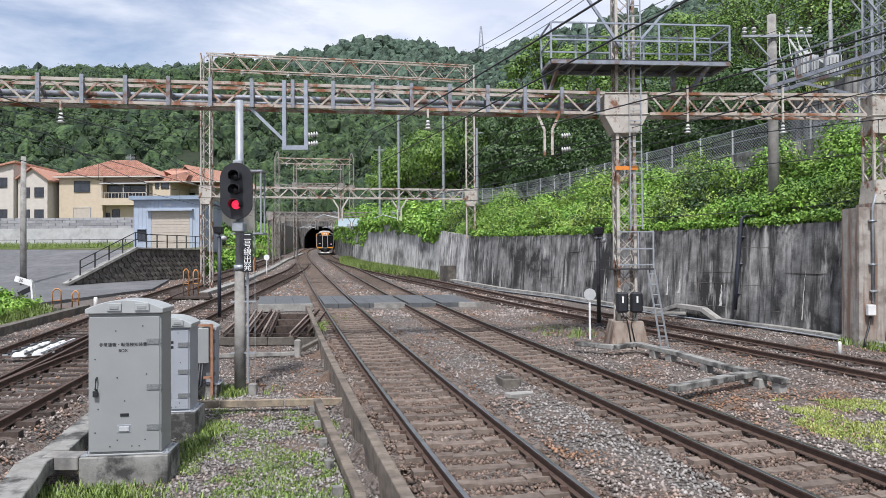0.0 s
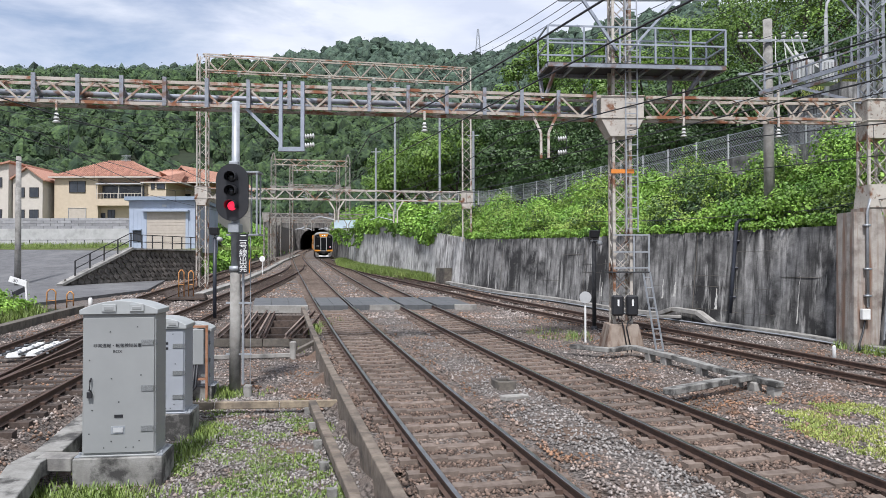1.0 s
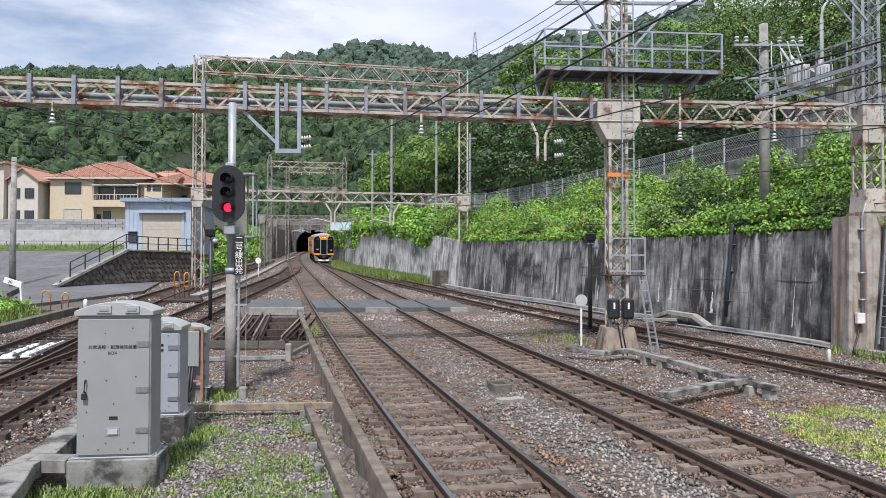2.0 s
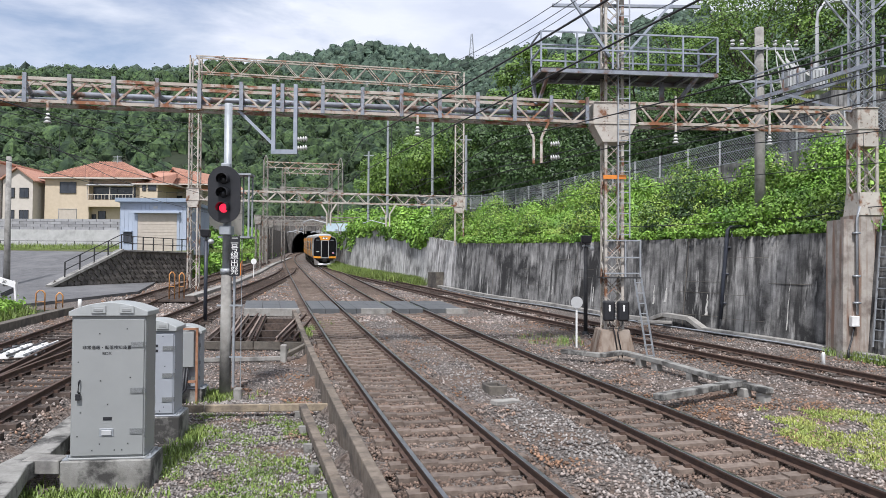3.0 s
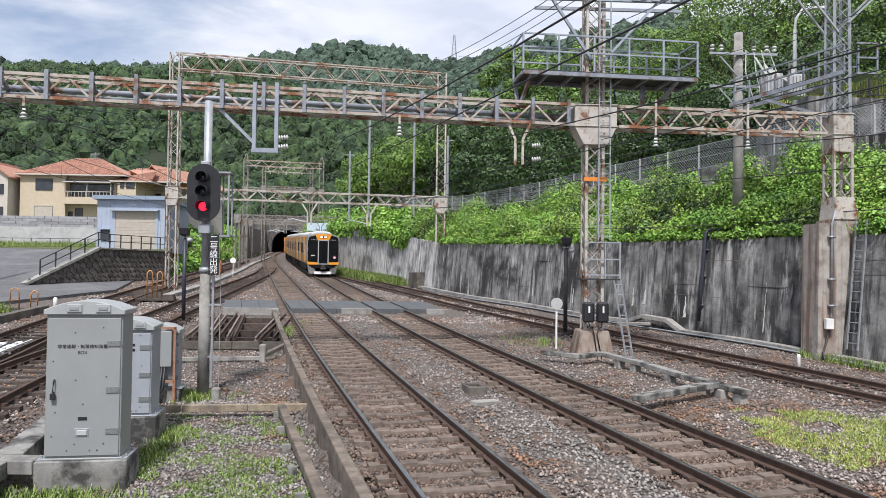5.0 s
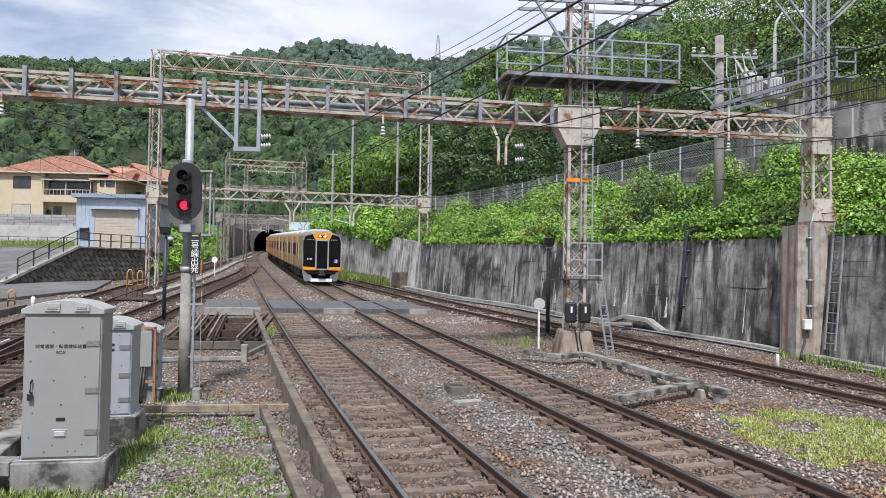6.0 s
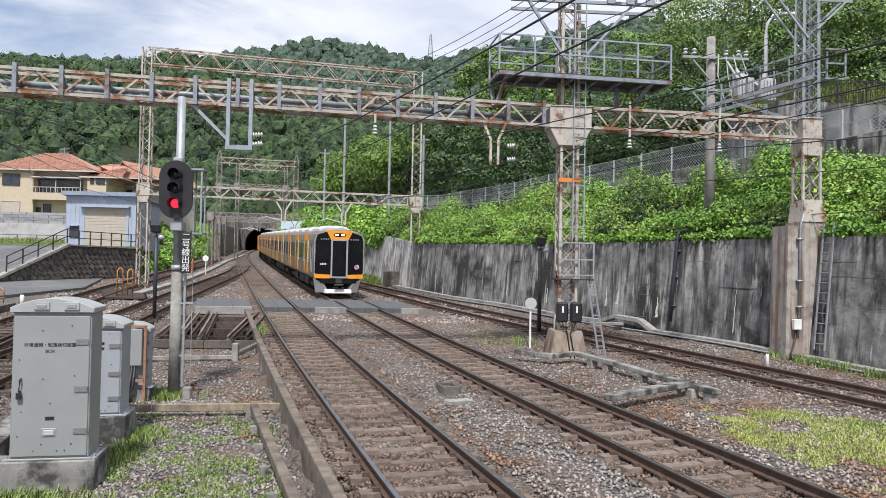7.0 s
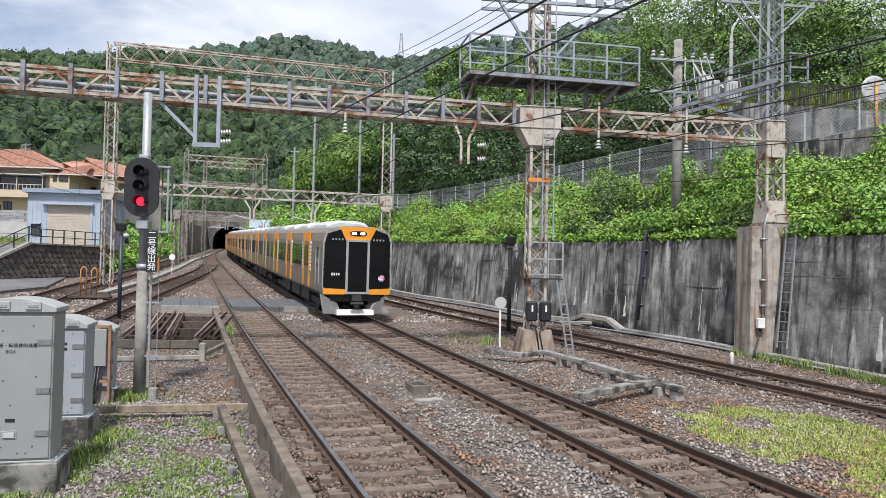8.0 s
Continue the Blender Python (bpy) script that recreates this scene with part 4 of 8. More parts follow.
def rail_car(front):
    c = empty("rail_car")
    tagged(c, "grey and orange commuter train car" + (", leading cab car" if front else ", following behind"), "train car", group="cars of the train")
    h = CAR_L / 2
    b = Build()
    ends = [(-h, 1.0)] + ([(h - 0.35, 1.0), (h - 0.12, 0.99), (h, 0.965)] if front else [(h, 1.0)])
    b.rings([[(x * s, y, 1.0 + (z - 1.0) * (1 - (1 - s) * 0.5)) for x, z in SECTION] for y, s in ends])
    part("body", b, STAINLESS, c, "brown grey stainless body")
    for y, l in ((5.7, 3.0), (1.0, 2.2), (-3.4, 2.2), (-7.2, 1.8)):
        b = Build()
        sec = ((-0.92, 3.55), (-0.9, 3.72), (-0.74, 3.84), (-0.4, 3.92), (0.4, 3.92), (0.74, 3.84), (0.9, 3.72), (0.92, 3.55))
        b.rings([[(sx * k, y + sy * l / 2, 3.55 + (z - 3.55) * kz) for sx, z in sec] for sy, k, kz in ((-1, 0.9, 0.7), (-0.9, 1, 1), (0.9, 1, 1), (1, 0.9, 0.7))])
        part("roof_unit", b, ROOFGREY, c, "pale grey roof air conditioner")
    # doors with orange jambs, windows with white bars beside them
    doors = (5.3, -0.4, -6.1) if front else (6.0, 0.0, -6.0)
    for y in doors:
        for s in (-1, 1):
            b = Build()
            x0, x1 = sorted((s * 1.385, s * 1.412))
            b.box(x0, x1, y - 0.64, y + 0.64, 1.14, 3.0)
            d = part("door", b, STAINLESS, c, "grey sliding door")
            b = Build()
            x0, x1 = sorted((s * 1.40, s * 1.418))
            for o in (-0.33, 0.33):
                b.box(x0, x1, y + o - 0.22, y + o + 0.22, 1.95, 2.82)
            part("pane", b, GLASS, d)
            b = Build()
            x0, x1 = sorted((s * 1.39, s * 1.425))
            for o in (-0.77, 0.77):
                b.box(x0, x1, y + o - 0.15, y + o + 0.15, 1.1, 3.42)
            b.box(x0, x1 - 0.004 if s > 0 else x1, y - 0.62, y + 0.62, 3.02, 3.4)
            part("jamb", b, TORANGE, c, "bright orange door surround")
            b = Build()
            x0, x1 = sorted((s * 1.39, s * 1.421))
            for o in (-1.06, 1.06):
                for i in range(8):
                    b.box(x0, x1, y + o - 0.13, y + o + 0.13, 1.78 + 0.16 * i, 1.885 + 0.16 * i)
            part("white_bars", b, WHITE, c, "row of white bars")
    gaps = [((doors[0] + doors[1]) / 2, 1.55), ((doors[1] + doors[2]) / 2, 1.55), (doors[2] - 2.0, 0.7)] + ([] if front else [(doors[0] + 2.0, 0.7)])
    for y, w in gaps:
        for s in (-1, 1):
            b = Build()
            x0, x1 = sorted((s * 1.385, s * 1.414))
            b.box(x0, x1, y - w - 0.0, y - 0.05, 1.92, 2.86)
            b.box(x0, x1, y + 0.05, y + w, 1.92, 2.86)
            part("window", b, GLASS, c, "dark side window")
    # underframe, bogies and wheels
    b = Build()
    for y, l in ((3.6, 2.2), (0.6, 2.6), (-2.8, 2.4)):
        b.box(-1.15, 1.15, y - l / 2, y + l / 2, 0.38, 0.98)
    b.box(-1.2, 1.2, -h + 0.2, h - 0.3, 0.85, 1.02)
    part("underframe", b, UNDER, c, "black equipment boxes")
    for y in (6.0, -6.2):
        b = Build()
        for s in (-1, 1):
            b.box(s * 0.95 - 0.08, s * 0.95 + 0.08, y - 1.5, y + 1.5, 0.38, 0.62)
        b.box(-0.9, 0.9, y - 0.3, y + 0.3, 0.4, 0.85)
        bo = part("bogie", b, UNDER, c, "dark steel bogie")
        b = Build()
        for yy in (y - 1.05, y + 1.05):
            for s in (-1, 1):
                b.tube([(s * 0.69, yy, 0.43), (s * 0.78, yy, 0.43)], 0.43, 16)
            b.tube([(-0.7, yy, 0.43), (0.7, yy, 0.43)], 0.08, 8)
        part("wheel", b, UNDER, bo, "steel wheel sets")
    if not front:
        return c
    # cab face
    f = h + 0.004
    b = Build()
    pts = [(x * 0.96, z) for x, z in [(-1.33, 1.05), (-1.40, 1.3), (-1.40, 3.0), (-1.28, 3.38), (-0.7, 3.56), (-0.45, 3.05), (0.45, 3.05), (0.7, 3.56), (1.28, 3.38), (1.40, 3.0), (1.40, 1.3), (1.33, 1.05)]]
    n = len(b.v)
    b.v += [(x, f + 0.03, z) for x, z in pts] + [(x, f - 0.03, z) for x, z in pts]
    k = len(pts)
    for i in range(k):
        b.face([n + i, n + (i + 1) % k, n + k + (i + 1) % k, n + k + i])
    for q in ((0, 1, 2, 3, 4, 5), (6, 7, 8, 9, 10, 11), (0, 5, 6, 11)):
        b.face([n + i for i in q][::-1])
    part("cab_face", b, TBLACK, c, "glossy black cab front")
    edge = pts[6:12] + pts[0:6]
    b = Build()
    for i in range(len(edge) - 1):
        (xa, za), (xb, zb) = edge[i], edge[i + 1]
        if abs(xa) > 0.6 or abs(xb) > 0.6:
            b.bar((xa, f + 0.005, za), (xb, f + 0.005, zb), 0.07, 0.05, up=(0, 1, 0))
    part("face_rim", b, SILVER, c, "silver rim round the cab front")
    for s in (-1, 1):
        b = Build()
        x0, x1 = sorted((s * 1.36, s * 1.405))
        b.box(x0, x1, f - 1.25, f - 0.72, 1.12, 2.95)
        cab_door = part("cab_door", b, STAINLESS, c, "narrow grey cab door")
        b = Build()
        x0, x1 = sorted((s * 1.39, s * 1.412))
        b.box(x0, x1, f - 1.17, f - 0.8, 2.0, 2.8)
        part("pane", b, GLASS, cab_door)
        b = Build()
        for yy in (f - 0.62, f - 1.36):
            b.bar((s * 1.42, yy, 1.3), (s * 1.42, yy, 2.7), 0.03)
        part("grab_rail", b, SILVER, c, "silver grab rails")
    for s in (-1, 1):
        b = Build()
        x0, x1 = sorted((s * 0.46, s * 1.24))
        b.box(x0, x1, f + 0.028, f + 0.045, 1.98, 2.92)
        part("windscreen", b, GLASS, c, "dark windscreen")
        b = Build()
        for i in range(4):
            xx = s * 0.82 - 0.2 + 0.13 * i
            b.box(xx - 0.03, xx + 0.03, f + 0.03, f + 0.048, 3.1, 3.17)
        part("destination_sign", b, GALV, c, "small lit destination letters, unreadable")
        b = Build()
        b.solid([(s * 0.5, f - 0.05, 0.98), (s * 1.33, f - 0.05, 0.98), (s * 1.33, f + 0.06, 0.98), (s * 0.5, f + 0.06, 0.98), (s * 0.43, f - 0.05, 1.18), (s * 1.35, f - 0.05, 1.22), (s * 1.35, f + 0.06, 1.22), (s * 0.43, f + 0.06, 1.18)])
        part("bumper_band", b, TORANGE, c, "orange lower band")
        b = Build()
        b.solid([(s * 0.5, f - 0.3, 0.16), (s * 1.15, f - 0.6, 0.16), (s * 1.15, f - 0.9, 0.16), (s * 0.5, f - 0.9, 0.16), (s * 0.75, f - 0.05, 0.62), (s * 1.3, f - 0.35, 0.95), (s * 1.3, f - 0.9, 0.95), (s * 0.75, f - 0.9, 0.62)])
        part("skirt_side", b, WHITE, c, "pale grey skirt")
        b = Build()
        b.box(s * 0.17 - 0.1, s * 0.17 + 0.1, f + 0.03, f + 0.075, 3.32, 3.43)
        part("headlight", b, HEADLAMP, c, "lit headlight", bevel=0.03)
        b = Build()
        x0, x1 = sorted((s * 0.38, s * 0.47))
        b.box(x0, x1, f + 0.02, f + 0.07, 1.04, 3.12)
        part("door_frame", b, SILVER, c, "silver door frame")
    b = Build()
    b.box(-0.47, 0.47, f + 0.02, f + 0.075, 1.0, 1.08)
    b.box(-0.47, 0.47, f + 0.02, f + 0.075, 3.05, 3.13)
    part("door_frame", b, SILVER, c, "silver door frame")
    b = Build()
    b.box(-0.39, 0.39, f + 0.02, f + 0.04, 1.14, 3.0)
    part("end_door", b, GLASS, c, "dark end door")
    b = Build()
    k = 20
    lamp_ring = [(0.34 * math.copysign(abs(math.cos(2 * math.pi * i / k)) ** 0.5, math.cos(2 * math.pi * i / k)), 3.375 + 0.1 * math.sin(2 * math.pi * i / k)) for i in range(k)]
    b.rings([[(x, yy, z) for x, z in lamp_ring] for yy in (f + 0.02, f + 0.055)])
    part("lamp_housing", b, TBLACK, c, "dark pill-shaped lamp housing")
    b = Build()
    o = [(-0.46, 3.05), (0.46, 3.05), (0.74, 3.62), (-0.74, 3.62)]
    b.solid([(x, f + 0.042, z) for x, z in o] + [(x * 0.98, f - 0.35, z + 0.03) for x, z in o])
    part("forehead", b, TORANGE, c, "orange forehead panel")
    b = Build()
    b.solid([(-0.75, f - 0.05, 0.14), (0.75, f - 0.05, 0.14), (0.75, f - 0.6, 0.14), (-0.75, f - 0.6, 0.14), (-0.75, f - 0.08, 0.36), (0.75, f - 0.08, 0.36), (0.75, f - 0.6, 0.36), (-0.75, f - 0.6, 0.36)])
    part("skirt", b, WHITE, c, "pale grey front skirt", bevel=0.02)
    b = Build()
    b.box(-0.18, 0.18, f - 0.5, f + 0.12, 0.72, 0.98)
    b.tube([(-0.25, f + 0.1, 0.62), (0.25, f + 0.1, 0.62)], 0.06, 8)
    b.box(-1.0, 1.0, f - 0.7, f - 0.1, 0.7, 1.02)
    part("coupler", b, UNDER, c, "dark coupler")
    b = Build()
    for i in range(4):
        b.box(0.98 - 0.09 * i, 1.03 - 0.09 * i, f + 0.03, f + 0.04, 1.72, 1.82)
    part("number_marks", b, WHITE, c, "small white marks")
    b = Build()
    b.tube([(-0.98, f + 0.02, 1.62), (-0.98, f + 0.042, 1.62)], 0.13, 16)
    part("emblem", b, EMBLEM, c, "round coloured emblem")
    return c


EMBLEM = mat("round emblem", (0.75, 0.75, 0.8), (0.6, 0.12, 0.15), scale=9, rough=0.4, stain=(0.1, 0.2, 0.6), sscale=7, lo=0.48, hi=0.52, slo=0.55, shi=0.57)
CARS = [rail_car(True)]
second = rail_car(False)
CARS.append(second)
CARS += [copy_thing(second, Matrix.Identity(4)) for _ in range(6)]

# arc length along the second main track, measured from the platform end
_ys = np.linspace(0, 330, 1321)
_pts = np.array([(TB(y), y) for y in _ys])
_arc = np.concatenate([[0], np.cumsum(np.hypot(*np.diff(_pts, axis=0).T))])


def on_line(s):
    y = float(np.interp(s, _arc, _ys))
    x = TB(y)
    return Vector((x, y, gz(x, y)))


def motions():
    times = [0.25 * i for i in range(33)]
    for i, c in enumerate(CARS):
        rows = []
        for t in times:
            s = float(np.interp(28.9 + 11.6 * (8 - t), _ys, _arc)) + CAR_L / 2 + PITCH * i
            a, z = on_line(s - 6.1), on_line(s + 6.1)
            d = (a - z).normalized()
            m = (a + z) / 2
            yaw = math.degrees(math.atan2(-d.x, d.y))
            rows.append((t, pose(m.x, m.y, m.z, math.degrees(math.asin(d.z)), 0, yaw)))
        walk(c, rows)


# ---------------------------------------------------------------- kerb wall, troughs and barriers beside the first track
LOW = -0.54


def lowz(x, y):
    return gz(x, y) + LOW


def along(name, at_pts, w, h, mats, label, category, kind="", seg=1.2, gap=0.012, base=None, group=""):
    """A run of precast pieces laid end to end along a bent line; each piece is a part."""
    pts = [Vector(p) for p in at_pts]
    t = empty(name, pts[0])
    tagged(t, label, category, kind=kind, group=group)
    for a, c in zip(pts, pts[1:]):
        n = max(1, round((c - a).length / seg))
        for i in range(n):
            p, q = a.lerp(c, i / n), a.lerp(c, (i + 1) / n)
            d = (q - p).normalized() * gap
            b = Build()
            b.bar(p + d - pts[0] - Vector((0, 0, h / 2)), q - d - pts[0] - Vector((0, 0, h / 2)), w, h)
            o = part("segment", b, mats, t)
            soften(o, 0.012)
    return t


KERB = mat("brown weathered kerb concrete", (0.20, 0.165, 0.13), (0.10, 0.08, 0.064), scale=4, rough=0.95, bump=0.01, bscale=35, stain=(0.07, 0.058, 0.048), sscale=1.5)


def kerb_wall():
    pts = []
    for y in np.linspace(-4, 33.2, 16):
        p, _ = side_of(TA, y, -1.42)
        pts.append((p.x, p.y, p.z - 0.02))
    along("kerb_wall", pts, 0.17, 0.75, KERB, "low mossy concrete kerb wall beside the track", "kerb wall", "structure", 2.4)


kerb_wall()
z0 = lowz(-1.1, 9.6)
along("cable_trough", [(-0.7, 7.0, lowz(-0.7, 7) + 0.27), (-1.12, 9.67, z0 + 0.27), (-2.64, 15.15, lowz(-2.6, 15.2) + 0.27)], 0.16, 0.16, KERB, "narrow concrete cable trough on stub posts", "cable trough", seg=1.0)
for k in range(6):
    q = Vector((-1.0, 9.0, 0)).lerp(Vector((-2.5, 15.0, 0)), k / 5)
    b = Build()
    b.box(-0.07, 0.07, -0.06, 0.06, -0.05, 0.2)
    o = part("stub_post", b, MOULD)
    o.matrix_basis = pose(q.x - 0.2, q.y, lowz(q.x, q.y) - 0.05, 0, 0, 12)
    tagged(o, "short weathered concrete stub post beside the trough", "post", group="stub posts")
along("timber_barrier", [(-5.9, 14.8, lowz(-5.9, 14.8) + 0.27), (-2.0, 15.2, lowz(-2, 15.2) + 0.27)], 0.1, 0.15, mat("pale old timber", (0.33, 0.27, 0.19), (0.17, 0.14, 0.105), scale=5, rough=0.9, bump=0.01, stain=(0.12, 0.10, 0.085), sscale=1.8), "weathered timber edging laid across the strip", "edging", seg=1.3)
along("timber_barrier", [(-7.6, 23.9, lowz(-7.4, 23.9) + 0.3), (-4.0, 24.05, lowz(-4, 24) + 0.3)], 0.12, 0.26, CONC_DARK, "dark board edging before the spare rails", "edging", seg=1.8)
along("timber_barrier", [(-6.9, 21.4, lowz(-6.9, 21.4) + 0.16), (-4.4, 21.9, lowz(-4.4, 21.9) + 0.16)], 0.1, 0.12, CONC, "thin timber edging on the ballast", "edging", seg=1.8)
along("cable_trough", [(-4.35, 21.9, lowz(-4.3, 21.9) + 0.25), (-3.75, 22.9, lowz(-3.7, 23) + 0.5)], 0.14, 0.12, CONC_DARK, "short dark trough up to the kerb wall", "cable trough")
for x, y, h in ((-4.39, 21.88, 0.52), (-4.37, 16.63, 0.28)):
    b = Build()
    b.box(-0.09, 0.09, -0.09, 0.09, -0.1, h)
    o = soften(part("marker_post", b, CONC), 0.03)
    o.matrix_basis = pose(x, y, lowz(x, y))
    tagged(o, "short concrete marker post", "post", group="marker posts")


# ---------------------------------------------------------------- equipment cabinets
def cabinet(at, turn, w, d, h, block, bw, bd, text, third=False):
    x, y, z = at
    c = empty("equipment_cabinet", (x, y, z), turn)
    tagged(c, "grey padlocked steel equipment cabinet on a concrete block", "cabinet", group="equipment cabinets")
    b = Build()
    b.box(-bw / 2, bw / 2, -bd / 2, bd / 2, -0.2, block)
    soften(part("plinth", b, MOULD, c, "stained concrete block"), 0.015)
    b = Build()
    b.box(-w / 2 - 0.03, w / 2 + 0.03, -d / 2 - 0.03, d / 2 + 0.03, block + 0.001, block + 0.03)
    b.box(-w / 2, w / 2, -d / 2, d / 2, block + 0.03, block + h - 0.16)
    soften(part("body", b, CABINET if text else CABINET_BLUE, c), 0.008)
    b = Build()
    rows = []
    k = 12
    sec = [(-w / 2 - 0.035, block + h - 0.2), (-w / 2 - 0.035, block + h - 0.14)]
    for i in range(k + 1):
        u = -1 + 2 * i / k
        sec.append((u * (w / 2 + 0.03), block + h - 0.13 + 0.13 * (1 - u * u)))
    sec += [(w / 2 + 0.035, block + h - 0.14), (w / 2 + 0.035, block + h - 0.2)]
    b.rings([[(xx, yy, zz) for xx, zz in sec] for yy in (-d / 2 - 0.05, d / 2 + 0.05)])
    soften(part("roof", b, CABINET_ROOF, c, "rounded grey steel roof"), 0.008)
    for o in (-0.13, 0.25):
        b = Build()
        f = -d / 2 - 0.05
        o *= w
        b.box(o - 0.1, o + 0.1, f - 0.022, f, block + h - 0.16, block + h - 0.05)
        b.box(o - 0.065, o + 0.065, f - 0.03, f - 0.02, block + h - 0.135, block + h - 0.085, 1)
        soften(part("vent_hood", b, [CABINET_ROOF, CABINET], c, "small vent hood"), 0.012)
    f = -d / 2
    b = Build()
    b.box(-w / 2 + 0.02, w / 2 - 0.02, f - 0.022, f + 0.0, block + 0.06, block + h - 0.25)
    door = soften(part("door", b, CABINET if text else CABINET_BLUE, c, "flat grey steel door"), 0.006)
    for q in (0.18, 0.47, 0.8):
        b = Build()
        b.box(w / 2 - 0.2, w / 2 - 0.03, f - 0.035, f - 0.02, block + (h - 0.25) * q, block + (h - 0.25) * q + 0.08)
        b.tube([(w / 2, f - 0.02, block + (h - 0.25) * q), (w / 2, f - 0.02, block + (h - 0.25) * q + 0.08)], 0.014, 8)
        part("hinge", b, HINGE, door, "steel hinge plate")
    b = Build()
    hz = block + h * 0.43
    b.tube([(-w / 2 + 0.13, f - 0.03, hz + 0.17), (-w / 2 + 0.13, f - 0.07, hz + 0.15), (-w / 2 + 0.12, f - 0.07, hz), (-w / 2 + 0.12, f - 0.03, hz - 0.01)], 0.014, 8)
    b.box(-w / 2 + 0.085, -w / 2 + 0.15, f - 0.08, f - 0.04, hz - 0.11, hz - 0.02)
    soften(part("handle", b, DARK, door, "black handle with padlock"), 0.006)
    b = Build()
    b.box(-0.06, 0.06, f - 0.03, f - 0.02, block + h * 0.25, block + h * 0.25 + 0.045)
    part("name_plate", b, DARK, door, "small black plate")
    b = Build()
    b.box(-0.11, 0.09, f - 0.028, f - 0.02, block + h * 0.145, block + h * 0.145 + 0.12)
    b.box(-0.075, 0.065, f - 0.045, f - 0.026, block + h * 0.145 + 0.025, block + h * 0.145 + 0.095, 1)
    soften(part("latch", b, [GALV, CABINET_TOP], door, "pale latch plate"), 0.004)
    b = Build()
    for qx, qz in [(-0.36, 0.3), (0.0, 0.35), (-0.1, 0.1), (0.28, 0.1), (-0.1, 0.5), (0.3, 0.52), (-0.12, 0.8), (0.25, 0.83), (-0.4, 0.62), (-0.4, 0.15), (0.1, 0.06), (0.2, 0.06), (-0.2, 0.06)]:
        b.box(qx * w - 0.008, qx * w + 0.008, f - 0.028, f - 0.02, block + qz * h - 0.008, block + qz * h + 0.008)
    part("rivets", b, IRON, door)["kind"] = "stuff"
    b = Build()
    for zz in np.linspace(block + 0.12, block + h - 0.3, 12):
        for yy in (-d / 2 + 0.06, d / 2 - 0.06):
            b.box(w / 2, w / 2 + 0.008, yy - 0.01, yy + 0.01, zz - 0.01, zz + 0.01)
    part("rivets", b, GALV, c)["kind"] = "stuff"
    for sx in (-1, 1):
        b = Build()
        b.box(sx * (w / 2 + 0.05) - 0.05, sx * (w / 2 + 0.05) + 0.05, -d / 2 - 0.03, d / 2 + 0.03, block + 0.002, block + 0.014)
        for yy in (-d / 3, d / 3):
            b.tube([(sx * (w / 2 + 0.06), yy, block + 0.01), (sx * (w / 2 + 0.06), yy, block + 0.05)], 0.022, 6)
        part("foot_bracket", b, GALV, c, "bolted foot bracket")
    m = Matrix.Translation((-0.02, f - 0.024, block + h * 0.71)) @ pose(0, 0, 0, 90)
    if text:
        words("lettering", "非常通報・転落検知装置", 0.062, DARK, m, door)
        words("lettering", "BOX", 0.062, DARK, Matrix.Translation((0, 0, -0.085)) @ m, door)
    else:
        b = Build()
        for i in range(2):
            b.box(-0.12, 0.12, f - 0.026, f - 0.02, block + h * 0.72 - 0.09 * i, block + h * 0.72 + 0.045 - 0.09 * i)
        part("lettering", b, DARK, door, "line of small dark writing, unreadable")
    return c


cabinet((-4.72, 10.98, lowz(-4.7, 10.9)), 6.5, 1.03, 0.56, 2.28, 0.42, 1.25, 0.72, True)
cabinet((-5.02, 13.42, lowz(-4.9, 13.4)), 7.5, 0.8, 0.72, 1.72, 0.46, 1.02, 0.86, False)
cabinet((-5.5, 16.5, lowz(-5.5, 16.5)), 7.5, 0.7, 0.5, 1.42, 0.3, 0.8, 0.6, False)


def board_frame():
    x, y = -5.15, 16.15
    g = empty("instrument_frame", (x, y, lowz(x, y)), 7)
    tagged(g, "rusty angle-iron frame holding a grey panel", "frame")
    b = Build()
    b.bar((0, 0, -0.1), (0, 0, 1.68), 0.05)
    b.bar((-0.75, 0, -0.1), (-0.75, 0, 1.68), 0.05)
    b.bar((-0.78, 0, 1.66), (0.03, 0, 1.66), 0.05)
    b.bar((-0.75, 0, 0.5), (0, 0, 0.5), 0.05)
    part("angle_frame", b, mat("rusted angle iron", (0.27, 0.12, 0.06), (0.34, 0.20, 0.13), scale=7, rough=0.85), g, "rust-brown angle iron")
    b = Build()
    b.box(-0.7, -0.06, -0.04, 0.1, 0.82, 1.6)
    soften(part("panel", b, CABINET, g, "grey steel panel"), 0.01)
    for k in range(3):
        b = Build()
        b.tube([(-0.2 - 0.06 * k, 0, 0.85), (-0.22 - 0.06 * k, -0.05, 0.35), (-0.4 - 0.06 * k, -0.12, 0.1), (-0.6, -0.1, -0.05)], 0.03, 6)
        part("cable", b, DARK, g, "black cable", smooth=True)


board_frame()
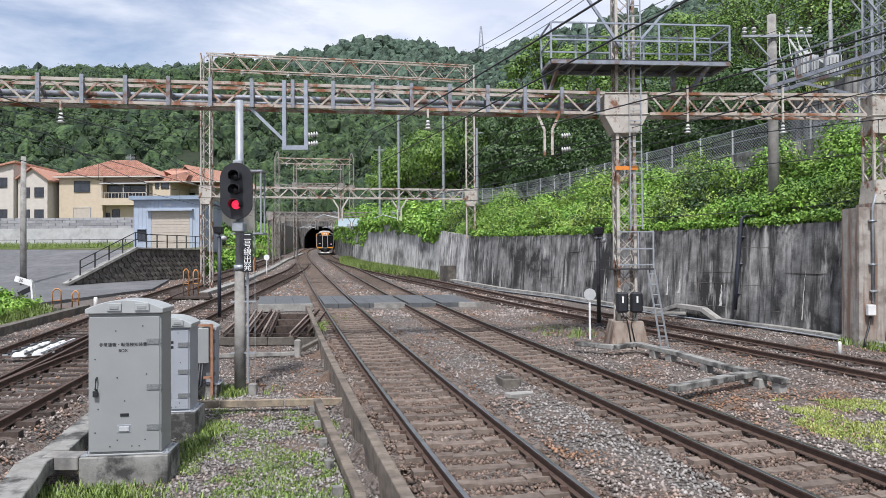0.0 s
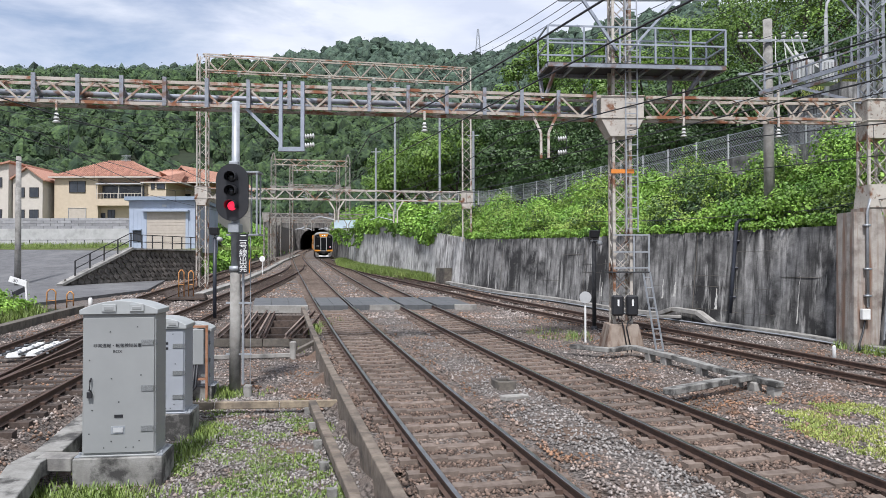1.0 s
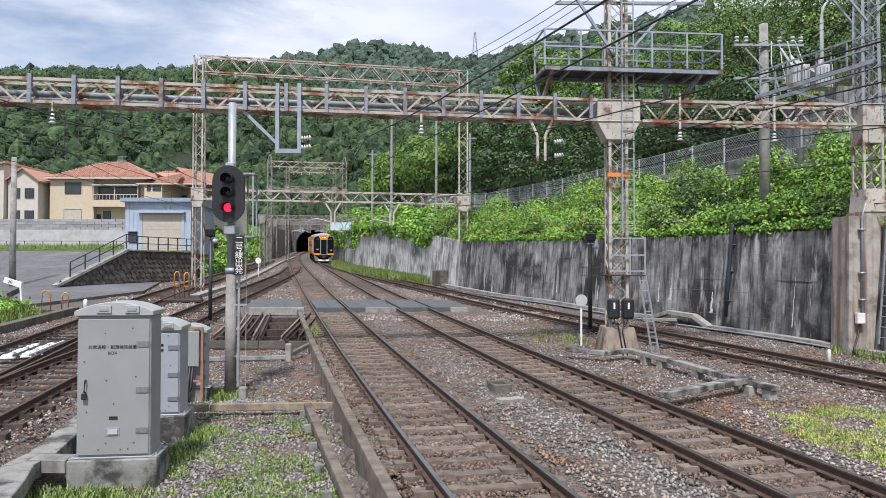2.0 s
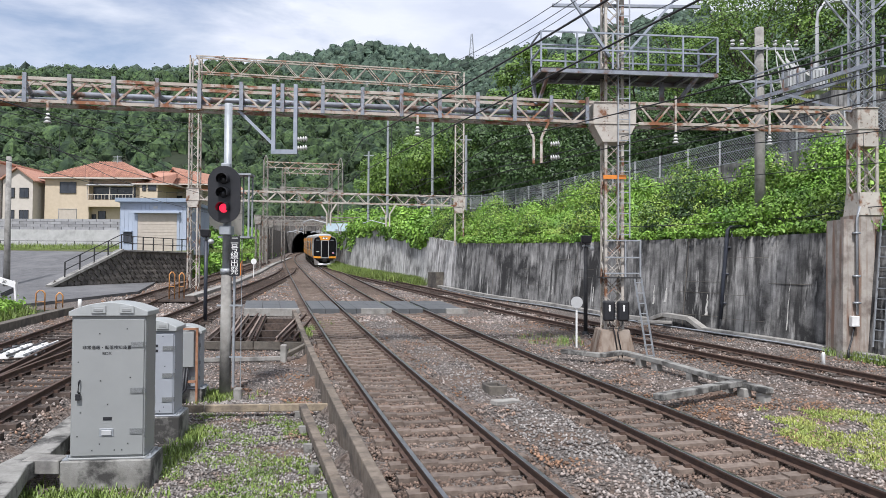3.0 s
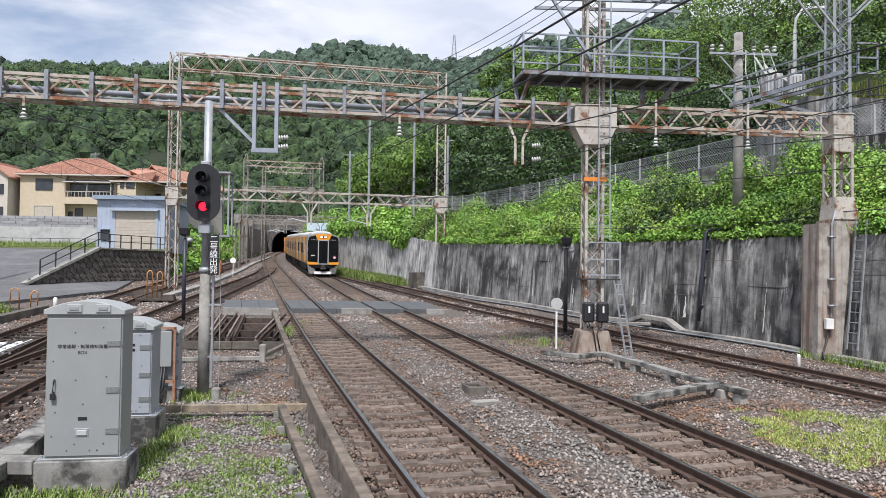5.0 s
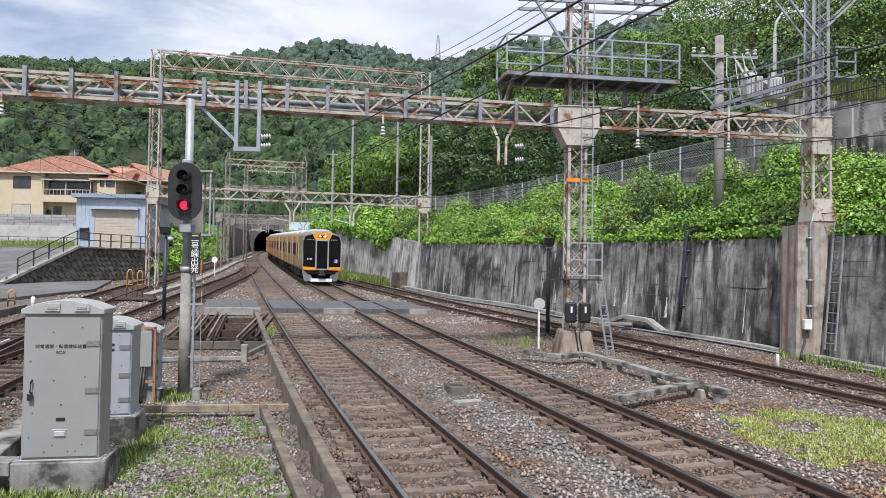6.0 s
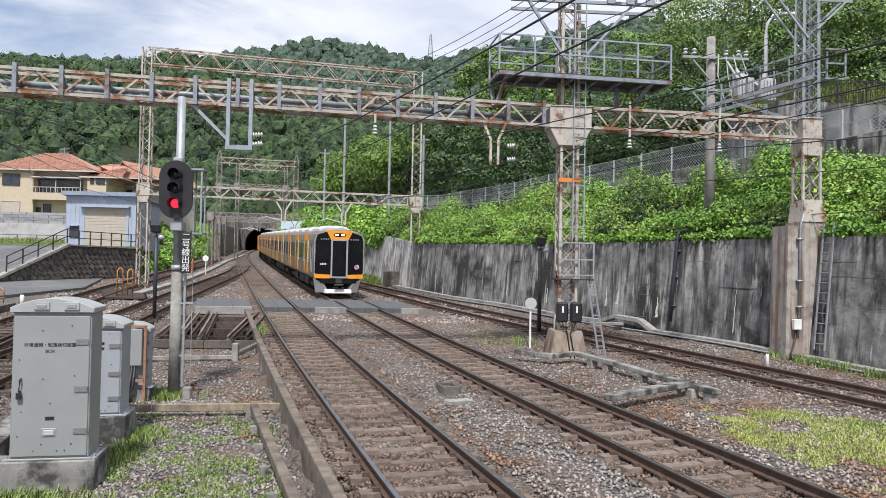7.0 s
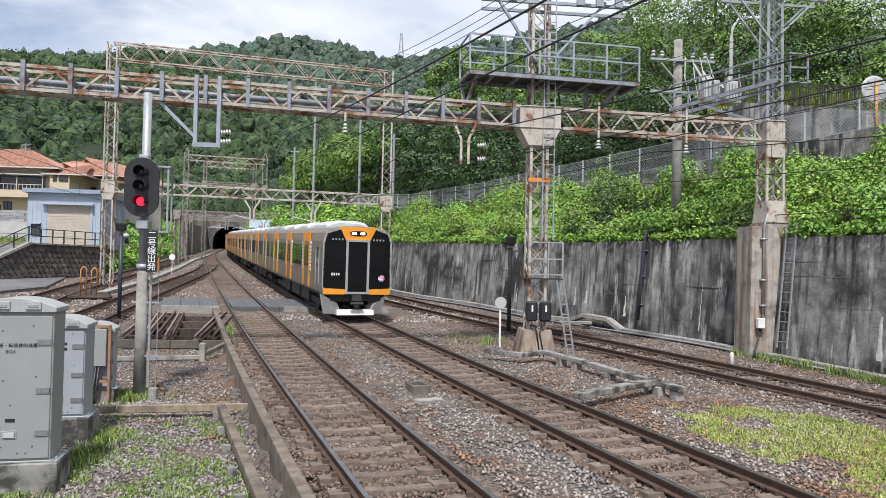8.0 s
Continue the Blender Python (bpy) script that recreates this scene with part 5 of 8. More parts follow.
# concrete cable duct that swings round the cabinets
along("cable_duct", [(-6.9, 17.0, gz(-6.9, 17) - 0.12), (-6.2, 12.75, gz(-6.2, 12.7) - 0.1), (-5.85, 10.95, gz(-5.8, 10.8) - 0.1)], 0.4, 0.24, MOULD, "grey precast concrete cable duct", "cable duct", seg=1.0, gap=0.006)
along("cable_duct", [(-5.85, 10.9, gz(-5.8, 10.8) - 0.1), (-5.87, 10.35, gz(-5.8, 10.3) - 0.1), (-5.6, 9.6, gz(-5.6, 9.5) - 0.1), (-5.3, 8.6, gz(-5.3, 8.6) - 0.1), (-4.9, 6.5, gz(-4.9, 6.5) - 0.1)], 0.42, 0.24, MOULD, "grey concrete cable duct bending past the cabinet", "cable duct", seg=0.9, gap=0.006)
along("cable_duct", [(-5.85, 10.72, gz(-5.8, 10.8) - 0.1), (-5.3, 10.72, gz(-5.3, 10.7) - 0.1)], 0.34, 0.2, CONC, "short concrete duct into the cabinet block", "cable duct", seg=0.6)


# ---------------------------------------------------------------- colour-light signal
def signal_post():
    x, y = -4.79, 17.11
    z = lowz(x, y)
    g = empty("railway_signal", (x, y, z))
    tagged(g, "railway colour-light signal showing red, on a concrete post", "signal")
    b = Build()
    b.tube([(0, 0, -0.2), (0, 0, 2.94)], [0.135, 0.12], 16)
    part("post", b, CONC, g, "weathered concrete post", smooth=True)
    b = Build()
    b.tube([(0, 0, 2.9), (0, 0, 6.85)], [0.1, 0.09], 16)
    b.tube([(0, 0, 2.84), (0, 0, 2.96)], 0.14, 16)
    part("upper_post", b, GALV, g, "grey steel upper post", smooth=True)
    hx, hz, w, h = -0.01, 4.68, 0.375, 0.665
    b = Build()
    pts = []
    for i in range(32):
        a = 2 * math.pi * i / 32
        zz = (h - w) * (1 if math.sin(a) >= 0 else -1) + w * math.sin(a)
        pts.append((hx + w * math.cos(a), hz + zz))
    b.rings([[(px, yy, pz) for px, pz in pts] for yy in (-0.2, -0.26)])
    b.rings([[(hx + (px - hx) * 0.6, yy, hz + (pz - hz) * 0.85) for px, pz in pts] for yy in (0.1, -0.2)])
    part("backboard", b, DARK, g, "black oval backboard")
    for i, zz in enumerate((5.02, 4.70, 4.36)):
        b = Build()
        rows = []
        k = 16
        for yy, r in ((-0.26, 0.145), (-0.5, 0.135)):
            rows.append([(hx + r * math.cos(a), yy, zz + r * math.sin(a)) for a in [math.pi * (-0.15 + 1.3 * j / k) for j in range(k + 1)]])
        for yy, r in ((-0.5, 0.125), (-0.26, 0.13)):
            rows.append([(hx + r * math.cos(a), yy, zz + r * math.sin(a)) for a in [math.pi * (-0.15 + 1.3 * j / k) for j in range(k + 1)]])
        b.rings(rows, closed=False)
        hood = part("hood", b, DARK, g, "black lens hood")
        b = Build()
        b.ball((hx, -0.255, zz), 0.105, 16, 8, 1.0)
        part("lens", b, REDLAMP if i == 2 else LENS, hood, "lit red lens" if i == 2 else "dark unlit lens", smooth=True)
    for q in ((-0.13, 0.13, -0.2, 0.16, 3.74, 3.96), (-0.11, 0.11, -0.2, -0.09, 5.3, 5.42)):
        b = Build()
        b.box(*q)
        soften(part("clamp", b, GALV, g, "steel clamp"), 0.02)
    b = Build()
    for zz in (3.72, 5.2):
        b.box(-0.2 if zz < 4 else 0.1, 0.55, -0.05, 0.4, zz - 0.04, zz)
    b.bar((0.5, 0.0, 3.7), (0.5, 0.0, 5.2), 0.04)
    b.bar((0.5, 0.35, 3.7), (0.5, 0.35, 5.2), 0.035)
    for o in (0.3,):
        b.bar((o, 0.3, 3.7), (o, 0.3, 5.2), 0.03)
    part("stage", b, GALV, g, "small steel service stage")
    b = Build()
    b.bar((0.2, -0.05, 0.2), (0.2, -0.05, 3.7), 0.05)
    b.bar((0.36, -0.02, 0.2), (0.36, -0.02, 3.7), 0.014)
    for zz in (0.9, 2.1):
        b.bar((-0.2, -0.05, zz), (0.4, -0.05, zz), 0.04)
    part("conduit", b, GALV, g, "thin cable conduit")
    b = Build()
    b.box(0.14, 0.37, -0.27, -0.25, 2.79, 3.71)
    s = part("name_board", b, DARK, g, "black board with white characters")
    for i, ch in enumerate("二号線出発"):
        words("character", ch, 0.19, WHITE, Matrix.Translation((0.255, -0.274, 3.6 - 0.175 * i)) @ pose(0, 0, 0, 90), s)


LENS = mat("unlit lens", (0.03, 0.035, 0.04), (0.02, 0.02, 0.022), scale=4, rough=0.08)
signal_post()


def camera_post(at, h, label, tint):
    x, y, z = at
    g = empty("lamp_post", (x, y, z))
    tagged(g, label, "lamp post", group="slim posts with floodlights")
    b = Build()
    b.tube([(0, 0, -0.1), (0, 0, h - 0.45)], 0.075, 12)
    b.tube([(0, 0, -0.05), (0, 0, 0.12)], [0.16, 0.09], 12)
    part("pole", b, tint, g, "dark painted pole", smooth=True)
    b = Build()
    b.solid([(-0.16, -0.2, h - 0.3), (0.16, -0.2, h - 0.3), (0.16, 0.1, h - 0.34), (-0.16, 0.1, h - 0.34), (-0.2, -0.24, h - 0.02), (0.2, -0.24, h - 0.02), (0.16, 0.1, h - 0.06), (-0.16, 0.1, h - 0.06)])
    b.bar((0, 0, h - 0.5), (0, 0, h - 0.28), 0.06)
    soften(part("floodlight", b, DARK, g, "black floodlight"), 0.02)
    b = Build()
    b.box(-0.12, 0.2, -0.03, 0.03, h - 0.42, h - 0.38)
    b.tube([(0.2, -0.16, h - 0.5), (0.2, 0.1, h - 0.5)], 0.09, 12)
    part("loudspeaker", b, CABINET_TOP, g, "small grey horn speaker", smooth=True)


NAVY = mat("dark navy paint", (0.03, 0.035, 0.05), (0.022, 0.026, 0.036), scale=3, rough=0.5)
camera_post((-9.0, 29.2, gz(-9, 29.2) - 0.35), 3.85, "dark slim pole with a floodlight and speaker", NAVY)
camera_post((5.69, 26.6, gz(5.7, 26.6) - 0.2), 3.65, "black slim pole with a floodlight beside the gantry", IRON)


def spare_rails():
    g = empty("rail_rack", (-6.0, 27.5, lowz(-6, 27.5)))
    tagged(g, "timber rack stacked with rusty spare rails", "rail rack")
    gy = lambda yy: GRADE * 0.97 * (yy)
    for k, yy in enumerate((-2.6, -0.6, 1.6, 3.6)):
        b = Build()
        b.box(-1.6 - 0.3 * k, 1.9 - 0.2 * k, yy - 0.12, yy + 0.12, gy(yy) - 0.05, gy(yy) + 0.3)
        part("bearer", b, WOOD_SLEEPER, g, "dark timber bearer")
    rng = random.Random(5)
    for x0, x1 in ((-1.35, -2.5), (-0.75, -2.2), (-0.55, -1.9), (-0.3, -1.55), (0.0, -1.3), (0.2, -1.1), (0.95, 0.3), (1.12, 0.55), (1.5, 0.95)):
        b = Build()
        a, c = Vector((x0, -3.4 + rng.uniform(-0.3, 0.3), 0)), Vector((x1, 4.2 + rng.uniform(-0.3, 0.3), 0))
        a.z, c.z = gy(a.y) + 0.45, gy(c.y) + 0.45
        d = (c - a).normalized()
        s = Vector((d.y, -d.x, 0)).normalized()
        b.rings([[p + s * u + Vector((0, 0, v)) for u, v in RAIL_SECTION] for p in (a, c)])
        part("spare_rail", b, RAIL if rng.random() < 0.5 else OLD_RAIL, g, "rusty spare rail")


OLD_RAIL = mat("pale rusty rail", (0.24, 0.19, 0.16), (0.16, 0.11, 0.085), scale=6, rough=0.8)
spare_rails()


# ---------------------------------------------------------------- foot crossing
def crossing():
    t = empty("foot_crossing", (-3, 35, gz(-3, 35)))
    tagged(t, "grey panelled foot crossing over the tracks", "crossing", kind="structure")
    ya, yb = 33.3, 37.6
    xs = [(-8.75, -6.35)]
    for at in (TA, TB):
        c = at(35)
        xs += [(c - 0.64, c + 0.64)]
    xs += [(TA(35) + 0.86, TA(35) + 1.4), (TA(35) + 1.4, TB(35) - 0.86), (TB(35) + 0.86, TB(35) + 2.5)]
    xs = sorted(xs)
    sl = -0.235
    for x0, x1 in xs:
        n = max(1, round((x1 - x0) / 0.7))
        for i in range(n):
            for j in range(2):
                y0, y1 = ya + (yb - ya) * j / 2 + 0.01, ya + (yb - ya) * (j + 1) / 2 - 0.01
                u0, u1 = x0 + (x1 - x0) * i / n + 0.006, x0 + (x1 - x0) * (i + 1) / n - 0.006
                p = []
                for h in (-0.3, 0.0):
                    for u, v in ((u0, y0), (u1, y0), (u1, y1), (u0, y1)):
                        xx = u + sl * (v - 35)
                        yy = v + 0.13 * (u + 4)
                        p.append((xx + 3, yy - 35, gz(xx, yy) + h - gz(-3, 35) + 0.01))
                b = Build()
                b.solid(p)
                soften(part("panel", b, RUBBER, t), 0.008)
    b = Build()
    for x0, x1 in ((-8.75, -6.35), (-3.6, -2.2), (0.3, 1.3)):
        p = []
        for h in (-0.3, 0.025):
            for u, v in ((x0, ya - 0.22), (x1, ya - 0.22), (x1, ya), (x0, ya)):
                xx, yy = u + sl * (v - 35), v + 0.13 * (u + 4)
                p.append((xx + 3, yy - 35, gz(xx, yy) + h - gz(-3, 35)))
        b.solid(p)
    part("edge_strip", b, CONC, t, "pale concrete edge strip")


crossing()


# ---------------------------------------------------------------- beside the right-hand tracks
def disc_post():
    x, y = 4.66, 23.14
    g = empty("marker_sign", (x, y, gz(x, y) - 0.2))
    tagged(g, "white round disc marker on a slim white post", "sign")
    b = Build()
    b.bar((0, 0, -0.1), (0, 0, 1.62), 0.055)
    part("post", b, WHITE, g, "slim white post")
    b = Build()
    b.tube([(0, -0.04, 1.45), (0, -0.06, 1.45)], 0.19, 24)
    part("disc", b, CABINET_TOP, g, "pale grey disc")


disc_post()


def raised_trough():
    pts = [(3.75, 20.7), (4.7, 19.95), (5.45, 20.55), (6.1, 18.9), (6.6, 16.95), (7.2, 15.3)]
    along("cable_trough", [(x, y, gz(x, y) + 0.12) for x, y in pts], 0.22, 0.12, MOULD, "raised concrete cable trough on short legs", "cable trough", seg=1.1)
    along("cable_trough", [(6.95, 16.1, gz(6.95, 16.1) + 0.16), (4.55, 14.55, gz(4.5, 14.5) + 0.13)], 0.24, 0.13, MOULD, "concrete cable trough running to the rail", "cable trough", seg=1.1)
    for x, y in ((6.0, 19.2), (6.4, 17.7), (6.75, 16.5), (7.15, 15.5), (6.9, 15.9), (5.75, 19.8)):
        b = Build()
        b.box(-0.1, 0.1, -0.13, 0.13, -0.1, 0.26)
        o = soften(part("trough_leg", b, CONC), 0.02)
        o.matrix_basis = pose(x, y, gz(x, y) - 0.25, 0, 0, 15)
        tagged(o, "short concrete leg under the trough", "support", group="trough legs")
    b = Build()
    for q in ((-0.2, 0.2, -0.3, -0.24), (-0.2, 0.2, 0.24, 0.3), (-0.2, -0.15, -0.24, 0.24), (0.15, 0.2, -0.24, 0.24)):
        b.box(*q, -0.1, 0.17)
    b.box(-0.15, 0.15, -0.24, 0.24, -0.1, 0.1)
    o = soften(part("inspection_box", b, CONC_DARK), 0.02)
    o.matrix_basis = pose(1.42, 16.1, gz(1.4, 16.1) - 0.18, 0, 0, 14)
    tagged(o, "low brown concrete inspection box in the ballast", "box")
    b = Build()
    b.box(-0.35, 0.35, -0.1, 0.1, -0.05, 0.06)
    o = soften(part("concrete_slab", b, CONC), 0.02)
    o.matrix_basis = pose(1.55, 15.0, gz(1.5, 15) - 0.17, 3, 4, 40)
    tagged(o, "loose concrete slab lying on the ballast", "slab")


raised_trough()


def wall_duct():
    """The cable duct along the wall's foot, which rises over a culvert."""
    pts = []
    for y in (10.0, 14.0, 18.0, 20.9, 22.75, 24.6, 26.4, 27.6):
        pts.append((WALL(y) - 0.25, y, gz(WALL(y), y) + 0.0))
    pts += [(WALL(28.2) - 0.3, 28.2, gz(10.4, 28.2) + 0.36), (WALL(29.4) - 0.25, 29.4, gz(9.8, 29.4) + 0.38), (WALL(30.1) - 0.25, 30.1, gz(9.4, 30.1) + 0.1)]
    for y in (32.0, 37.8, 42.4, 51.5):
        pts.append((WALL(y) - 0.25, y, gz(WALL(y), y) + 0.05))
    along("cable_duct", pts, 0.34, 0.16, CONC, "concrete cable duct along the foot of the wall", "cable duct", seg=1.2, gap=0.005)
    for y in np.arange(16, 50, 2.3):
        b = Build()
        x = WALL(y) - 0.25
        b.box(-0.05, 0.05, -0.08, 0.08, -0.5, 0.0)
        o = part("duct_bracket", b, IRON)
        o.matrix_basis = pose(x, y, gz(x, y) - 0.12)
        tagged(o, "dark bracket under the cable duct", "bracket", group="duct brackets")
    b = Build()
    b.tube([(WALL(y) - 0.55, y, gz(WALL(y), y) - 0.1) for y in np.linspace(19, 50, 24)], 0.03, 6)
    tagged(part("pipe", b, GALV), "thin white pipe beside the siding", "pipe")
    b = Build()
    b.bar((8.3, 29.0, gz(8.3, 29.0) + 0.03), (9.6, 28.8, gz(9.6, 28.8) + 0.05), 0.26, 0.12)
    tagged(soften(part("cable_trough", b, CONC), 0.02), "short concrete trough up to the culvert", "cable trough")


wall_duct()


def wall_fittings():
    # tall bent pipe, pier conduit with white box, ladder
    y = 27.15
    b = Build()
    p = [wall_pt(y, z, 0.12) for z in (1.2, 2.5, 3.8, 4.55)]
    b.tube(p + [p[-1] + Vector((0.1, 0, 0.12)), p[-1] + Vector((0.9, 0.1, 0.15))], 0.07, 10)
    b.tube([q + Vector((0.18, 0, 0)) for q in p], 0.035, 8)
    for z in (1.8, 2.9, 3.9):
        q = wall_pt(y, z, 0.06)
        b.box(q.x - 0.12, q.x + 0.3, q.y - 0.06, q.y + 0.06, z - 0.03, z + 0.03)
    tagged(part("drain_pipe", b, NAVY, smooth=True), "dark steel pipe clamped to the wall, bent over its top", "pipe")
    x, y = RIGHT_END[0] - 0.3, RIGHT_END[1] - 0.55
    b = Build()
    b.tube([(x, y, 1.75), (x + 0.02, y, 4.6), (x + 0.1, y, 5.0)], 0.04, 8)
    for z in (2.1, 2.9, 4.2):
        b.box(x - 0.09, x + 0.09, y - 0.06, y + 0.08, z - 0.03, z + 0.03)
    tagged(part("conduit", b, GALV, smooth=True), "pale cable conduit on the rusty pier", "pipe")
    b = Build()
    b.box(-0.12, 0.12, -0.08, 0.08, -0.16, 0.16)
    o = soften(part("junction_box", b, WHITE), 0.015)
    o.matrix_basis = pose(x - 0.1, y - 0.02, 1.55)
    tagged(o, "small pale grey junction box on the pier", "junction box")
    b = Build()
    b.tube([(x - 0.1, y, 1.36), (x - 0.2, y - 0.05, 1.0), (x - 0.45, y - 0.3, 0.7), (x - 0.5, y - 0.4, 0.5)], 0.03, 6)
    tagged(part("cable", b, DARK, smooth=True), "black cable drooping from the junction box", "cable")
    g = empty("wall_ladder", (x + 0.65, y - 0.1, 0.9))
    tagged(g, "thin steel ladder fixed to the wall by the pier", "ladder")
    base = Vector((x + 0.65, y - 0.1, 0.9))
    for yy in (21.45, 21.08):
        b = Build()
        b.bar(wall_pt(yy, 0.8, 0.1) - base, wall_pt(yy, 4.7, 0.1) - base, 0.045)
        part("stile", b, GALV, g)
    for i in range(12):
        b = Build()
        z = 1.0 + 0.31 * i
        b.bar(wall_pt(21.45, z, 0.1) - base, wall_pt(21.08, z, 0.1) - base, 0.028)
        part("rung", b, GALV, g)
    # short white post
    b = Build()
    b.tube([(0, 0, -0.1), (0, 0, 0.36), (0, 0, 0.4)], [0.05, 0.05, 0.03], 10)
    o = part("marker_post", b, WHITE, smooth=True)
    o.matrix_basis = pose(10.95, 20.1, gz(10.9, 20.1) - 0.2)
    tagged(o, "short white marker post", "post", group="marker posts")
    # lime runs and pour joints on the wall face
    rng = random.Random(11)
    for y, z0, z1, w in ((24.75, 1.0, 2.75, 0.1), (30.4, 1.6, 2.4, 0.05), (29.8, 1.7, 2.3, 0.06), (34.5, 1.5, 2.2, 0.05), (22.9, 1.0, 2.3, 0.05), (18.2, 0.8, 2.0, 0.1), (27.9, 1.3, 2.1, 0.06), (38, 1.7, 2.3, 0.07)):
        b = Build()
        rows = []
        for k in range(9):
            z = z0 + (z1 - z0) * k / 8
            ww = w * (1.0 - 0.7 * k / 8) * rng.uniform(0.7, 1.25)
            off = rng.uniform(-0.02, 0.02)
            rows.append([tuple(wall_pt(y + off - ww, z, 0.004)), tuple(wall_pt(y + off, z, 0.012)), tuple(wall_pt(y + off + ww, z, 0.004))])
        b.rings(rows, closed=False)
        tagged(part("lime_run", b, LIME), "white lime run down the wall", "stain", group="lime runs", kind="structure")
    for z in (1.25, 1.7, 2.15, 2.6, 3.05, 3.5):
        b = Build()
        for y in np.arange(13, 49, 1.8):
            if rng.random() < 0.4:
                d = rng.uniform(-0.03, 0.03)
                b.solid([wall_pt(y, z + d, -0.05), wall_pt(y + 1.75, z + d, -0.05), wall_pt(y + 1.75, z + d, 0.006), wall_pt(y, z + d, 0.006),
                         wall_pt(y, z + d + 0.012, -0.05), wall_pt(y + 1.75, z + d + 0.012, -0.05), wall_pt(y + 1.75, z + d + 0.012, 0.004), wall_pt(y, z + d + 0.012, 0.004)])
        part("wall_joint", b, CONC_DARK, bpy.data.objects["retaining_wall"])
    for y in np.arange(14.5, 49, 7.2):
        b = Build()
        b.solid([wall_pt(y, 0.6, -0.05), wall_pt(y + 0.03, 0.6, -0.05), wall_pt(y + 0.03, 0.6, 0.006), wall_pt(y, 0.6, 0.008), wall_pt(y, 4.2, -0.05), wall_pt(y + 0.03, 4.2, -0.05), wall_pt(y + 0.03, 4.2, 0.006), wall_pt(y, 4.2, 0.008)])
        part("wall_joint", b, CONC_DARK, bpy.data.objects["retaining_wall"])
    # stepped end block where the dark wall starts
    b = Build()
    b.box(-0.3, 0.3, -1.0, 1.0, -0.4, 0.95)
    o = soften(part("end_block", b, CONC_DARK), 0.04)
    o.matrix_basis = pose(WALL(52) - 0.35, 52.6, gz(0.4, 52.6) + 0.0, 0, 0, 18)
    tagged(o, "weathered concrete block at the end of the duct", "block")


wall_fittings()


def relay_boxes():
    for x, y, w, d, h, m, s in ((-10.4, 92.5, 0.9, 0.6, 2.2, CABINET_TOP, "tall pale relay cabinet by the line"), (-9.2, 91.0, 0.8, 0.6, 1.9, NAVY, "dark blue relay cabinet by the line"), (-9.7, 90.6, 1.0, 0.6, 0.9, CABINET_TOP, "low pale relay box by the line")):
        b = Build()
        z = gz(x, y) - 0.25
        b.box(-w / 2, w / 2, -d / 2, d / 2, 0, h)
        b.box(-w / 2 - 0.05, w / 2 + 0.05, -d / 2 - 0.05, d / 2 + 0.05, h, h + 0.06)
        o = soften(part("relay_cabinet", b, m), 0.02)
        o.matrix_basis = pose(x, y, z)
        tagged(o, s, "cabinet", group="relay cabinets")
    b = Build()
    b.box(-1.9, 1.9, -0.05, 0.05, -0.45, 0.45)
    b.bar((1.9, 0, -4.0), (1.9, 0, 0.6), 0.12)
    o = part("line_sign", b, mat("pale blue panel", (0.55, 0.68, 0.75), (0.5, 0.62, 0.7), scale=4, rough=0.5))
    o.matrix_basis = pose(-10.2, 84.0, 7.6)
    tagged(o, "pale blue board on a pole above the wall", "sign")


relay_boxes()


# ---------------------------------------------------------------- fence on the bank
def fence():
    g = empty("chain_fence", (12.6, 40, 8))
    tagged(g, "grey chain-link fence on a low concrete wall", "fence")
    off = Vector((-12.6, -40, -8))
    ys = np.arange(8, 78, 2.0)
    b = Build()
    rows = []
    for y in ys:
        x, z = FENCE(y), fence_z(y)
        rows.append([(x, y, z - 2.0), (x, y, z + 0.15), (x + 0.2, y, z + 0.15), (x + 0.2, y, z - 2.0)])
    b.rings([[Vector(p) + off for p in r] for r in rows])
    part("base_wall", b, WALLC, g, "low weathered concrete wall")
    for y in ys:
        x, z = FENCE(y) + 0.1, fence_z(y)
        b = Build()
        b.bar(Vector((x, y, z)) + off, Vector((x, y, z + 1.4)) + off, 0.07)
        part("post", b, CABINET_TOP, g, "pale steel post")
    b = Build()
    for i in range(len(ys) - 1):
        p = [Vector((FENCE(y) + 0.1, y, fence_z(y))) + off for y in (ys[i], ys[i + 1])]
        for h in (0.2, 0.75, 1.35):
            b.bar(p[0] + Vector((0, 0, h)), p[1] + Vector((0, 0, h)), 0.03)
        n = int((p[1] - p[0]).length / 0.16)
        for k in range(-7, n):
            a, c = max(k, 0) / n, min(k + 7, n) / n
            for s in (0, 1):
                za, zc = (max(k, 0) - k) / 7, (min(k + 7, n) - k) / 7
                if s:
                    za, zc = 1 - za, 1 - zc
                b.bar(p[0].lerp(p[1], a) + Vector((0, 0, 0.2 + 1.13 * za)), p[0].lerp(p[1], c) + Vector((0, 0, 0.2 + 1.13 * zc)), 0.012)
    part("chain_mesh", b, GALV, g, "grey chain-link mesh")["kind"] = "stuff"


fence()


